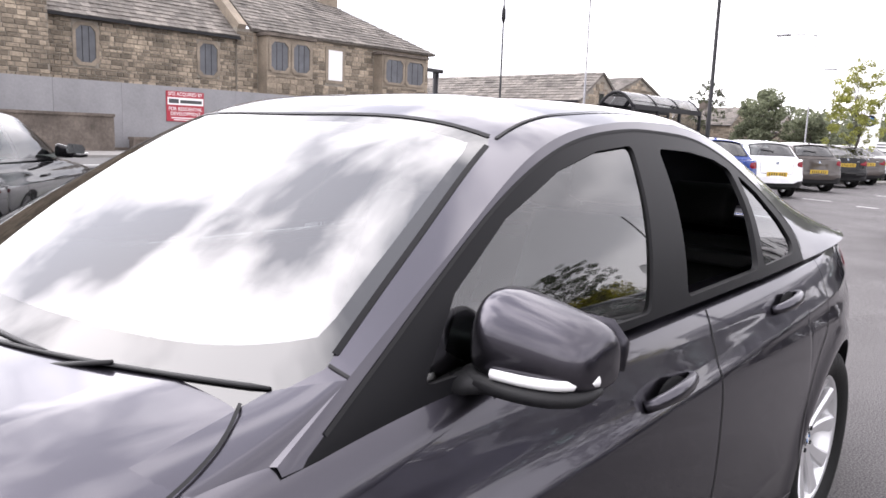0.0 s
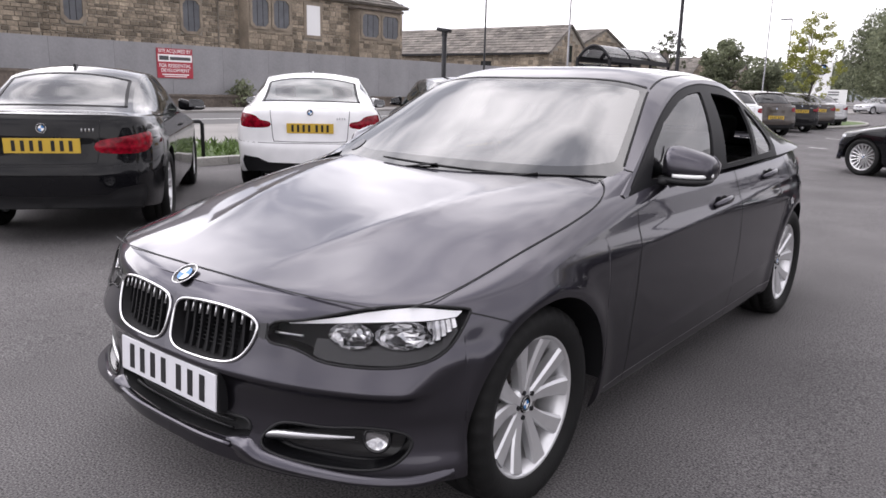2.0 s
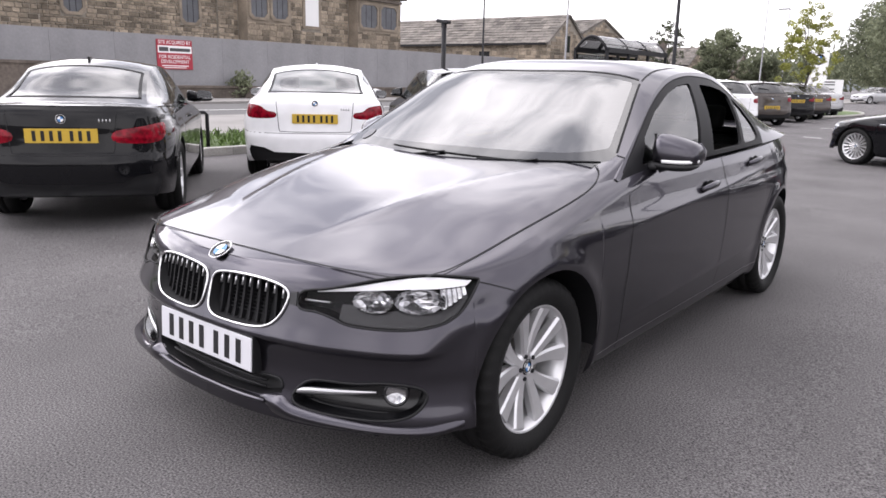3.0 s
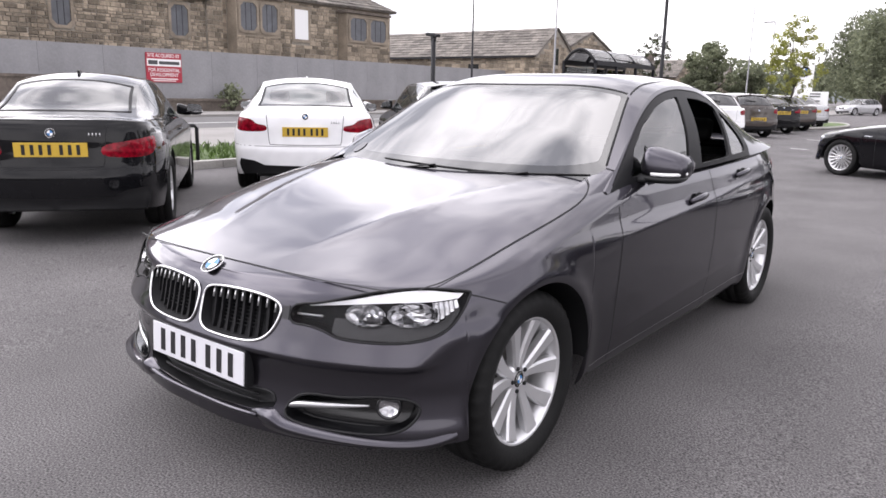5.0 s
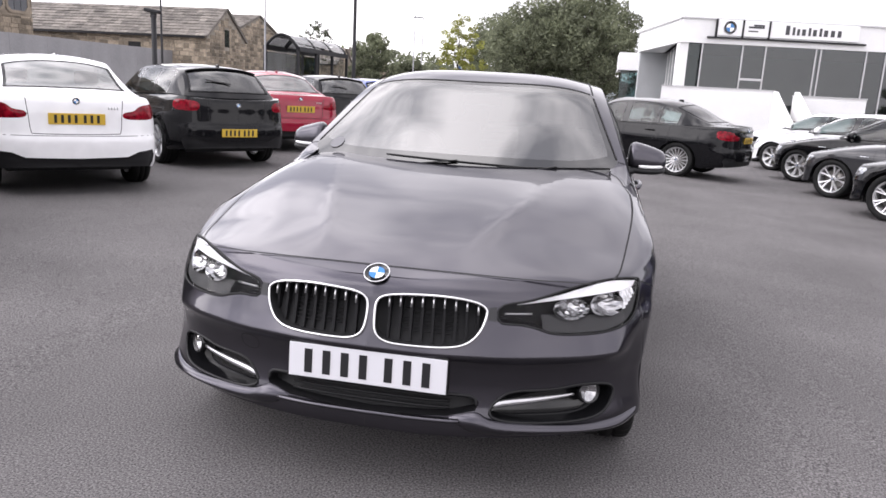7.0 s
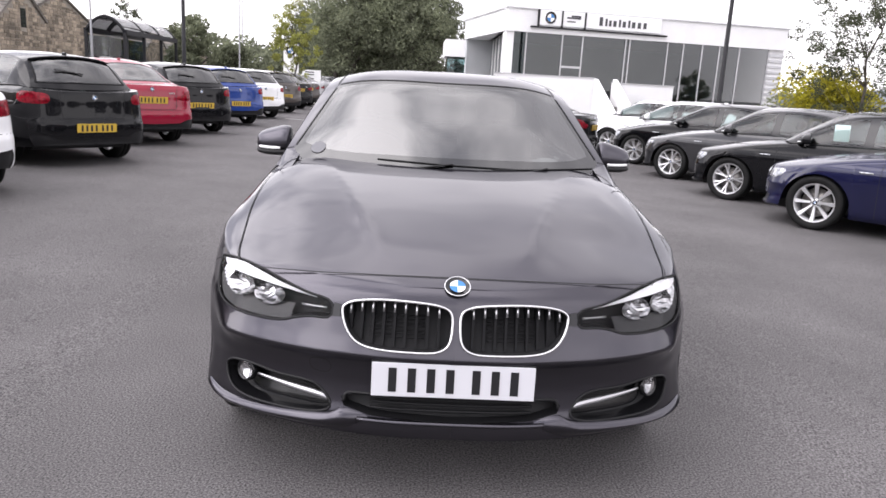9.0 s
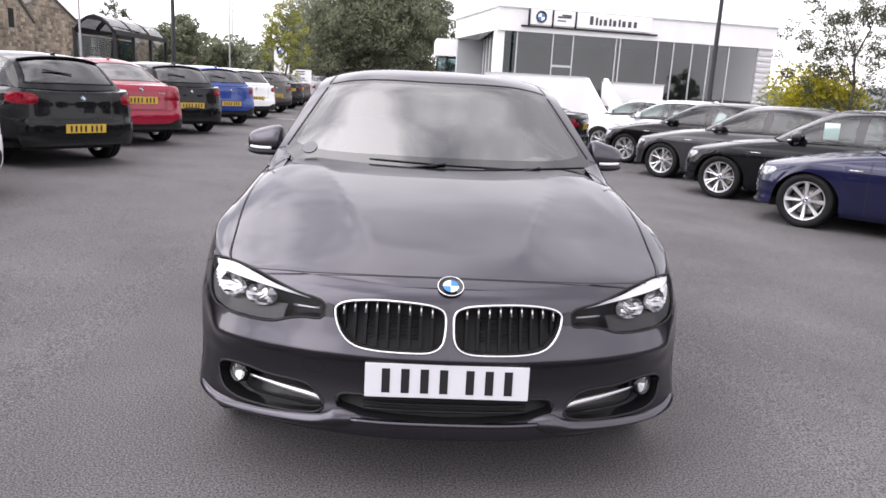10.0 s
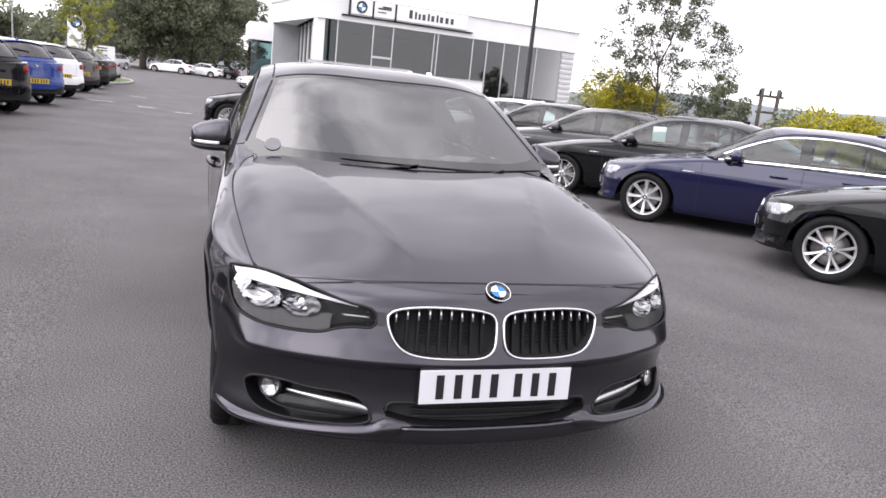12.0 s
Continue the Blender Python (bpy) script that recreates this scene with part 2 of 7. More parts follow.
def add_box(bm, x0, x1, y0, y1, z0, z1, bevel=0.0, m=None):
    r = bmesh.ops.create_cube(bm, size=1)
    vs = r["verts"]
    for v in vs:
        v.co = Vector(((x0 + x1) / 2 + v.co.x * (x1 - x0), (y0 + y1) / 2 + v.co.y * (y1 - y0), (z0 + z1) / 2 + v.co.z * (z1 - z0)))
    if m is not None:
        bmesh.ops.transform(bm, matrix=m, verts=vs)
    if bevel:
        es = list({e for v in vs for e in v.link_edges})
        bmesh.ops.bevel(bm, geom=es, offset=bevel, segments=2, profile=0.5, affect="EDGES")
    return bm


def box(name, x0, x1, y0, y1, z0, z1, material, parent=None, bevel=0.0, m=None, label=""):
    return part(name, add_box(bmesh.new(), x0, x1, y0, y1, z0, z1, bevel, m), material, parent, label)


def tube_geo(pts, radii, n=8, closed=False, flat=1.0):
    """Vertices and faces of a tube along points; radii one number or one each."""
    pts = [Vector(p) for p in pts]
    k = len(pts)
    if not hasattr(radii, "__len__"):
        radii = [radii] * k
    verts, faces = [], []
    up = Vector((0, 0, 1))
    for i, p in enumerate(pts):
        a = pts[(i - 1) % k] if (closed or i > 0) else p
        b = pts[(i + 1) % k] if (closed or i < k - 1) else p
        d = (b - a).normalized() if (b - a).length > 1e-9 else Vector((0, 0, 1))
        side = d.cross(up)
        if side.length < 0.05:
            side = d.cross(Vector((0, 1, 0)))
        side.normalize()
        w = side.cross(d).normalized()
        for j in range(n):
            t = 2 * math.pi * j / n
            verts.append(p + side * math.cos(t) * radii[i] + w * math.sin(t) * radii[i] * flat)
    rng = k if closed else k - 1
    for i in range(rng):
        for j in range(n):
            a, b = i * n + j, i * n + (j + 1) % n
            c, d = ((i + 1) % k) * n + (j + 1) % n, ((i + 1) % k) * n + j
            faces.append((a, b, c, d))
    if not closed:
        faces.append(tuple(range(n - 1, -1, -1)))
        faces.append(tuple((k - 1) * n + j for j in range(n)))
    return verts, faces


def tube(name, pts, radii, material, parent=None, n=8, closed=False, label="", flat=1.0):
    v, f = tube_geo(pts, radii, n, closed, flat)
    return mesh_ob(name, v, f, material, parent, label)


def lathe_geo(profile, n=48, axis="x", a0=0.0, a1=2 * math.pi):
    """Turns (radius, height) pairs round an axis."""
    full = abs(a1 - a0 - 2 * math.pi) < 1e-6
    verts, faces = [], []
    k = len(profile)
    cols = n if full else n + 1
    for j in range(cols):
        t = a0 + (a1 - a0) * j / n
        for r, h in profile:
            c, s = r * math.cos(t), r * math.sin(t)
            verts.append((h, c, s) if axis == "x" else (c, s, h) if axis == "z" else (c, h, s))
    for j in range(n):
        j2 = (j + 1) % cols
        for i in range(k - 1):
            faces.append((j * k + i, j2 * k + i, j2 * k + i + 1, j * k + i + 1))
    return verts, faces


def smoothstep(a, b, x):
    t = min(1.0, max(0.0, (x - a) / (b - a)))
    return t * t * (3 - 2 * t)


def ground_z(x, y):
    """The forecourt is level round the car, rises gently to the road and falls towards the far side."""
    right = smoothstep(1.2, 4.4, x)
    return 0.06 * smoothstep(1.5, 4, -x) + 0.16 * smoothstep(8, 26, -x) - (0.13 + 0.04 * smoothstep(5, 12, y)) * right * smoothstep(-3, 2, y) - 0.05 * smoothstep(6, 11, y) * smoothstep(-3, 0, x) * (1 - right)


# ---- setting: ground, road, kerbs ----
def build_ground():
    xs = np.unique(np.concatenate([np.linspace(-30, 20, 101), np.linspace(-900, -30, 16), np.linspace(20, 900, 16)]))
    ys = np.unique(np.concatenate([np.linspace(-12, 60, 73), np.linspace(-900, -12, 14), np.linspace(60, 1500, 20)]))
    verts = [(x, y, ground_z(x, y)) for y in ys for x in xs]
    n = len(xs)
    faces = [(j * n + i, j * n + i + 1, (j + 1) * n + i + 1, (j + 1) * n + i) for j in range(len(ys) - 1) for i in range(n - 1)]
    g = mesh_ob("ground", verts, faces, M_ASPHALT)
    tagged(g, "dark grey tarmac forecourt, worn and slightly uneven", "ground", kind="structure")


build_ground()


def strip(name, x0, x1, y0, y1, lift, material, label, cat_, thick=0.0):
    ys = np.linspace(y0, y1, max(2, int(abs(y1 - y0) / 2)))
    verts, faces = [], []
    for y in ys:
        for x in (x0, x1):
            verts.append((x, y, ground_z(x, y) + lift))
        for x in (x0, x1):
            verts.append((x, y, ground_z(x, y) - 0.05))
    for i in range(len(ys) - 1):
        a, b = i * 4, i * 4 + 4
        faces += [(a, a + 1, b + 1, b), (a + 2, a, b, b + 2), (a + 1, a + 3, b + 3, b + 1)]
    e = (len(ys) - 1) * 4
    faces += [(0, 2, 3, 1), (e, e + 1, e + 3, e + 2)]
    return tagged(mesh_ob(name, verts, faces, material, smooth=False), label, cat_, kind="structure")


strip("road", -22.5, -15.6, -60, 160, 0.012, M_ROAD, "pale grey main road beyond the forecourt hedge", "road")
strip("pavement", -26.2, -22.5, -60, 160, 0.10, M_PAVE, "grey pavement along the site hoarding", "pavement")
strip("pavement_near", -15.6, -10.6, -60, 160, 0.10, M_PAVE, "narrow pavement between the road and the forecourt hedge", "pavement")


from mathutils.geometry import delaunay_2d_cdt


# ---- car bodies: plan outline, vertical sections, greenhouse ----
def smooth_line(pts, per=10):
    """A dense smooth line through points of any dimension."""
    p = np.array(pts, float)
    p = np.vstack([2 * p[0] - p[1], p, 2 * p[-1] - p[-2]])
    out = []
    for i in range(1, len(p) - 2):
        for t in np.linspace(0, 1, per, endpoint=False):
            a, b, c, d = p[i - 1], p[i], p[i + 1], p[i + 2]
            out.append(0.5 * (2 * b + (c - a) * t + (2 * a - 5 * b + 4 * c - d) * t * t + (3 * b - a - 3 * c + d) * t ** 3))
    out.append(p[-2])
    return np.array(out)


def table(pairs, per=10):
    """A smooth function through (key, value) pairs."""
    a = smooth_line(pairs, per)
    return lambda v: np.interp(v, a[:, 0], a[:, 1])


def sstep(a, b, x):
    t = np.clip((np.asarray(x, float) - a) / (b - a), 0, 1)
    return t * t * (3 - 2 * t)


SALOON = dict(
    outline=[(0, -.745), (.2, -.738), (.4, -.70), (.56, -.645), (.71, -.565), (.825, -.45), (.878, -.31), (.898, -.09), (.902, .25), (.897, .8), (.898, 1.4), (.90, 2.0), (.898, 2.5), (.885, 2.8), (.848, 3.05), (.80, 3.27), (.745, 3.45), (.66, 3.60), (.52, 3.71), (.3, 3.77), (0, 3.79)],
    front=[(.10, .10), (.17, .05), (.22, .0), (.28, -.01), (.36, .004), (.44, .009), (.485, .004), (.503, -.004), (.52, .0), (.56, .010), (.62, .026), (.68, .045), (.72, .072), (.78, .13), (.9, .3)],
    side=[(.14, .12), (.2, .06), (.25, .032), (.35, .018), (.5, .006), (.6, .0), (.7, .0), (.77, .008), (.82, .026), (.87, .04), (.92, .056), (.97, .085), (1.05, .16)],
    rear=[(.15, .14), (.25, .05), (.32, .01), (.42, .0), (.55, .002), (.62, .02), (.75, .03), (.86, .035), (.95, .045), (1.0, .075), (1.1, .15)],
    zc=[(-.76, .695), (-.69, .715), (-.6, .748), (-.4, .805), (-.1, .875), (.2, .925), (.5, .965), (.8, .99), (1.2, 1.0)],
    ze=[(-.76, .66), (-.5, .692), (-.3, .73), (0, .805), (.3, .862), (.7, .918), (1.0, .935), (1.5, .94)],
    boot_c=[(2.9, 1.0), (3.2, 1.035), (3.5, 1.035), (3.7, 1.02), (3.85, .99)],
    belt_top=[(.9, .925), (1.0, .93), (1.5, .94), (2.2, .953), (2.8, .97), (3.2, .985), (3.6, .985), (3.85, .975)],
    belt=[(.80, .74, .945), (.81, 1.1, .95), (.815, 1.5, .957), (.815, 2.2, .968), (.80, 2.8, .98), (.775, 3.15, .995), (.70, 3.42, 1.0)],
    rail=[(.765, .74, .965), (.69, 1.06, 1.155), (.625, 1.42, 1.318), (.60, 1.75, 1.366), (.59, 2.1, 1.368), (.58, 2.45, 1.325), (.585, 2.75, 1.225), (.61, 3.05, 1.105), (.66, 3.40, 1.005)],
    crown=[(.47, .965), (.88, 1.19), (1.30, 1.395), (1.68, 1.425), (2.1, 1.43), (2.5, 1.408), (2.92, 1.285), (3.22, 1.12), (3.45, 1.03)],
    screen=(.7405, 1.40), backlight=(2.62, 3.22), windows=[(.88, 1.68), (1.80, 2.37), (2.41, 2.74)], doors=[.63, 1.75, 2.62],
    hubs=(0.0, 2.81), arch=.372, sill=.19, wheel_r=.325, fy=1, ry=1, wb=1, xs=1, zs=1)


HERO = dict(
    SALOON,
    front=[(.10, .10), (.17, .05), (.22, .0), (.28, -.008), (.34, .006), (.40, .014), (.45, .010), (.48, .000), (.497, -.011), (.506, -.013), (.52, -.008), (.56, .007), (.62, .026), (.68, .045), (.72, .072), (.78, .13), (.9, .3)],
    belt=[(.825, .60, .926), (.815, 1.1, .947), (.817, 1.5, .955), (.815, 2.2, .968), (.80, 2.8, .98), (.775, 3.15, .995), (.70, 3.42, 1.0)],
    rail=[(.815, .60, .935), (.745, .94, 1.120), (.672, 1.29, 1.298), (.640, 1.60, 1.360), (.615, 2.0, 1.368), (.600, 2.32, 1.326), (.60, 2.66, 1.232), (.61, 3.05, 1.105), (.66, 3.40, 1.005)],
    boot_c=[(2.9, 1.0), (3.2, 1.03), (3.5, 1.02), (3.7, .998), (3.85, .965)],
    crown=[(.36, .905), (.88, 1.19), (1.30, 1.395), (1.68, 1.425), (2.1, 1.43), (2.5, 1.408), (2.92, 1.285), (3.22, 1.12), (3.45, 1.03)],
    flat=3.6, crease=True)


class Body:
    """The sheet metal of one car as smooth functions of a place along its outline and a height."""

    def __init__(self, spec):
        s = self.s = spec
        p = smooth_line(s["outline"], 14)
        self.p = p
        self.U = np.concatenate([[0], np.cumsum(np.hypot(*np.diff(p, axis=0).T))])
        self.total = self.U[-1]
        t = np.gradient(p, axis=0)
        t /= np.linalg.norm(t, axis=1)[:, None]
        self.nrm = np.c_[-t[:, 1], t[:, 0]]
        self.tf, self.ts, self.tr = table(s["front"]), table(s["side"]), table(s["rear"])
        self.zc, self.ze, self.bc, self.bt = table(s["zc"]), table(s["ze"]), table(s["boot_c"]), table(s["belt_top"])
        k = int(np.argmax(p[:, 0]))
        self.ku = self.U[k]
        self.ymid = 1.4

    def base(self, u):
        return np.interp(u, self.U, self.p[:, 0]), np.interp(u, self.U, self.p[:, 1])

    def u_of_y(self, y):
        k0, k1 = np.searchsorted(self.p[:, 1], -.6), np.searchsorted(self.p[:, 1], 3.75)
        return np.interp(y, self.p[k0:k1, 1], self.U[k0:k1])

    def u_of_x(self, x, rear=False):
        k = int(np.argmax(self.p[:, 0]))
        if rear:
            return np.interp(-np.asarray(x, float), -self.p[k:, 0], self.U[k:])
        return np.interp(x, self.p[:k + 1, 0], self.U[:k + 1])

    def inset(self, u, z):
        _, y = self.base(u)
        wf, wr = 1 - sstep(-.5, .0, y), sstep(3.25, 3.72, y)
        front = self.tf(z)
        if self.s.get("crease"):
            # past the corner the face stands upright
            front = front + (.010 - front) * sstep(.80, .92, u - .9 * (z - .5)) * sstep(.40, .46, z) * (1 - sstep(.555, .63, z))
        d = wf * front + wr * self.tr(z) + (1 - wf - wr) * self.ts(z)
        if self.s.get("crease"):
            # shoulder line through the handles, a lower line above the sill, and lips round the wheel arches
            d = d - .011 * np.exp(-np.abs(z - (.790 + .046 * (y - 1.4))) / .05) * sstep(.35, 1.0, y) * (1 - sstep(3.1, 3.6, y))
            d = d - .007 * np.exp(-np.abs(z - (.345 + .035 * (y - .5))) / .035) * sstep(.45, .8, y) * (1 - sstep(2.2, 2.45, y))
            for h in self.s["hubs"]:
                r = np.hypot(y - h, z - .315)
                d = d - .012 * np.exp(-((r - self.s["arch"] - .012) / .05) ** 2) * (z < .80)
        return d

    def ring(self, u, z, extra=0.0):
        x, y = self.base(u)
        nx, ny = np.interp(u, self.U, self.nrm[:, 0]), np.interp(u, self.U, self.nrm[:, 1])
        n = np.hypot(nx, ny)
        d = self.inset(u, z) + extra
        return np.stack([np.maximum(x + nx / n * d, 0), y + ny / n * d, z + 0 * x], -1)

    def hood(self, x, y):
        f = np.minimum(np.abs(x) / .86, 1.0)
        d = np.abs(x) - (.40 + .31 * y)
        ridge = .008 * np.exp(-(d / np.where(d < 0, .10, .035)) ** 2) * sstep(-.62, -.25, y)
        if self.s.get("crease"):
            back = sstep(-.3, .5, y)
            top = self.zc(y) + .008 * back
            fold = .014 * np.exp(-np.abs(d) / np.where(d < 0, .07, .05)) * sstep(-.60, -.2, y) * (1 - .7 * back)
            return top - (top - self.ze(y)) * f ** (2.6 + 4.5 * back) + fold
        return self.zc(y) - (self.zc(y) - self.ze(y)) * f ** 2.6 + ridge

    def deck(self, x, y):
        f = np.minimum(np.abs(x) / .86, 1.0)
        return self.bc(y) - (self.bc(y) - self.bt(y)) * f ** 2.6

    def z_top(self, u):
        x, y = self.base(u)
        a = .7
        front = self.hood(np.abs(x) - .03, y + .06 * (1 - sstep(-.7, -.2, y))) - .036 * sstep(-.42, .02, y)
        rear = self.deck(x, np.minimum(y, 3.80))
        side = self.bt(y)
        w = sstep(.7, 1.0, y)
        v = sstep(2.9, 3.3, y)
        return front * (1 - w) + w * (side * (1 - v) + rear * v)

    def z_low(self, u):
        _, y = self.base(u)
        s = self.s
        front = table([(-.76, .232), (-.5, .245), (-.3, .25), (.4, s["sill"]), (2.0, s["sill"] + .005), (3.3, .24), (3.85, .29)])(y)
        for h in s["hubs"]:
            q = s["arch"] ** 2 - (y - h) ** 2
            front = np.where(q > 0, np.maximum(front, .315 + np.sqrt(np.maximum(q, 0))), front)
        return front

    def side_pt(self, y, h):
        if not hasattr(self, "bl"):
            self.bl, self.rl = smooth_line(self.s["belt"], 12), smooth_line(self.s["rail"], 12)
        g = lambda a, c: np.interp(y, a[:, 1], a[:, c])
        bx, bz, rx, rz = g(self.bl, 0), g(self.bl, 2), g(self.rl, 0), g(self.rl, 2)
        bow = .028 * np.sin(np.pi * np.clip(h, 0, 1)) * np.clip((rz - bz) / .4, 0, 1)
        return np.stack([bx + (rx - bx) * h + bow, y + 0 * h, bz + (rz - bz) * h], -1)

    def top_pt(self, k, f):
        """k: 0 to 1 along the rail from the bonnet to the boot; f: 0 at the middle, 1 at the rail."""
        if not hasattr(self, "rk"):
            r, c = smooth_line(self.s["rail"], 12), smooth_line(self.s["crown"], 12)
            self.rk, self.ck = r, c
            self.kk = np.linspace(0, 1, len(r))
        r = [np.interp(k, self.kk, self.rk[:, i]) for i in range(3)]
        c = [np.interp(k, self.kk, self.ck[:, i]) for i in range(2)]
        return np.stack([r[0] * f, c[0] + (r[1] - c[0]) * f ** 2, c[1] + (r[2] - c[1]) * f ** self.s.get("flat", 2.3)], -1)

    def k_of_y(self, y):
        self.top_pt(np.array([0.]), np.array([0.]))
        return np.interp(y, self.rk[:, 1], self.kk)

    def warp(self, v):
        """Hero proportions to this car's own length, width and height."""
        s = self.s
        v = np.array(v, float)
        y = v[..., 1]
        v[..., 1] = np.where(y < 0, y * s["fy"], np.where(y < 2.81, y * s["wb"], 2.81 * s["wb"] + (y - 2.81) * s["ry"]))
        v[..., 0] *= s["xs"]
        z = v[..., 2]
        v[..., 2] = np.where(z > .7, .7 + (z - .7) * s["zs"], z)
        return v


def inside(poly, u, z):
    """Whether each (u, z) lies in the polygon."""
    hit = np.zeros(np.shape(u), bool)
    n = len(poly)
    for i in range(n):
        (x1, y1), (x2, y2) = poly[i], poly[(i + 1) % n]
        cond = (y1 > z) != (y2 > z)
        xi = (x2 - x1) * (z - y1) / ((y2 - y1) if abs(y2 - y1) > 1e-12 else 1e-12) + x1
        hit ^= cond & (u < xi)
    return hit


def nearest_on(poly, u, z, closed=True):
    """Nearest point of the polygon's edge, and how far it is."""
    best = np.full(np.shape(u), 1e9)
    bu, bz = np.array(u, float), np.array(z, float)
    n = len(poly)
    for i in range(n if closed else n - 1):
        a, b = np.array(poly[i], float), np.array(poly[(i + 1) % n], float)
        d = b - a
        t = np.clip(((u - a[0]) * d[0] + (z - a[1]) * d[1]) / max(d @ d, 1e-12), 0, 1)
        pu, pz = a[0] + t * d[0], a[1] + t * d[1]
        q = np.hypot(u - pu, z - pz)
        m = q < best
        best = np.where(m, q, best)
        bu, bz = np.where(m, pu, bu), np.where(m, pz, bz)
    return bu, bz, best


def round_poly(pts, per=5):
    """The closed line through the points, with its corners softened."""
    p = np.array(pts, float)
    n = len(p)
    out = []
    for i in range(n):
        a, b, c = (p[i - 1] + p[i]) / 2, p[i], (p[i] + p[(i + 1) % n]) / 2
        for t in np.linspace(0, 1, per, endpoint=False):
            out.append((1 - t) ** 2 * a + 2 * t * (1 - t) * b + t * t * c)
    return [tuple(q) for q in out]


def split_grid(P, U, Z, regions, default, cols_def=None):
    """Sorts a grid's faces into regions. Returns {name: (verts, faces)}."""
    nu, nz = U.shape
    cu = (U[:-1, :-1] + U[1:, :-1] + U[:-1, 1:] + U[1:, 1:]) / 4
    cz = (Z[:-1, :-1] + Z[1:, :-1] + Z[:-1, 1:] + Z[1:, 1:]) / 4
    name = np.full(cu.shape, default, object)
    if cols_def is not None:
        for nm, u0, u1 in cols_def:
            name[(cu >= u0) & (cu < u1)] = nm
    for nm, poly, *_ in regions:
        name[inside(poly, cu, cz)] = nm
    out = {}
    for nm in set(name.ravel()):
        idx, verts, faces = {}, [], []
        for i, j in zip(*np.where(name == nm)):
            f = []
            for a, b in ((i, j), (i + 1, j), (i + 1, j + 1), (i, j + 1)):
                if (a, b) not in idx:
                    idx[(a, b)] = len(verts)
                    verts.append(P[a, b])
                f.append(idx[(a, b)])
            faces.append(tuple(f))
        out[nm] = (verts, faces)
    return out


def soften(poly, r):
    """Rounds only the sharp corners of a closed line, within r of each."""
    p = np.array(poly, float)
    out = []
    for a, b, c in zip(np.roll(p, 1, 0), p, np.roll(p, -1, 0)):
        u, v = a - b, c - b
        lu, lv = np.hypot(*u), np.hypot(*v)
        if u @ v / (lu * lv) < -.85:
            out.append(tuple(b))
            continue
        d = min(r, lu * .45, lv * .45)
        q0, q1 = b + u / lu * d, b + v / lv * d
        out += [tuple((1 - t) ** 2 * q0 + 2 * t * (1 - t) * b + t * t * q1) for t in np.linspace(0, 1, 5)]
    return out


def dense_line(poly, step):
    """The closed line with points at most a step apart."""
    out = []
    for a, b in zip(np.array(poly, float), np.roll(np.array(poly, float), -1, 0)):
        k = max(1, int(np.hypot(*(b - a)) / step))
        out += [tuple(a + (b - a) * t) for t in np.linspace(0, 1, k, endpoint=False)]
    return out


def cdt_split(us, vs, regions, default, fn, scale):
    """A sheet over a rectangular chart, cut exactly along closed lines. Returns {name: (verts, faces)}; later regions win."""
    pts = np.array([(u, v * scale) for u in us for v in vs])
    lo, hi = pts.min(0), pts.max(0)
    border = (np.abs(pts - lo) < 1e-7).any(1) | (np.abs(pts - hi) < 1e-7).any(1)
    keep = np.ones(len(pts), bool)
    extra, edges, charts = [], [], []
    for nm, poly in regions:
        ch = [(a, b * scale) for a, b in poly]
        charts.append((nm, ch))
        keep &= (nearest_on(ch, pts[:, 0], pts[:, 1])[2] > .005) | border
        o = len(extra)
        extra += ch
        edges += [(o + i, o + (i + 1) % len(ch)) for i in range(len(ch))]
    out = delaunay_2d_cdt([Vector(c) for c in extra] + [Vector(c) for c in pts[keep]], edges, [], 0, 1e-6)
    vv = np.array([tuple(c) for c in out[0]])
    P = fn(vv[:, 0], vv[:, 1] / scale)
    tri = np.array([tuple(f) for f in out[2] if len(f) == 3])
    c = vv[tri].mean(1)
    name = np.full(len(tri), default, object)
    for nm, ch in charts:
        name[inside(ch, c[:, 0], c[:, 1])] = nm
    got = {}
    for nm in set(name):
        used, inv = np.unique(tri[name == nm], return_inverse=True)
        f = inv.reshape(-1, 3)
        a, b, d = (P[used][f[:, k]] for k in range(3))
        f = f[np.linalg.norm(np.cross(b - a, d - a), axis=1) > 1e-9]
        got[nm] = ([tuple(q) for q in P[used]], [tuple(int(k) for k in q) for q in f])
    return got


def flip_geo(verts, faces):
    return [(-v[0], v[1], v[2]) for v in verts], [tuple(reversed(f)) for f in faces]


def join_geo(*geos):
    V, F = [], []
    for v, f in geos:
        o = len(V)
        V += [tuple(q) for q in v]
        F += [tuple(i + o for i in g) for g in f]
    return V, F


def both(g):
    """A half and its mirror image, welded along the middle."""
    V, F = g
    n = len(V)
    V2, F2 = flip_geo(V, F)
    keep, verts = [], [(0.0, v[1], v[2]) if abs(v[0]) < 2e-4 else tuple(v) for v in V]
    for i, v in enumerate(V2):
        if abs(v[0]) < 2e-4:
            keep.append(i)
        else:
            keep.append(len(verts))
            verts.append(v)
    return verts, list(F) + [tuple(keep[i] for i in f) for f in F2]


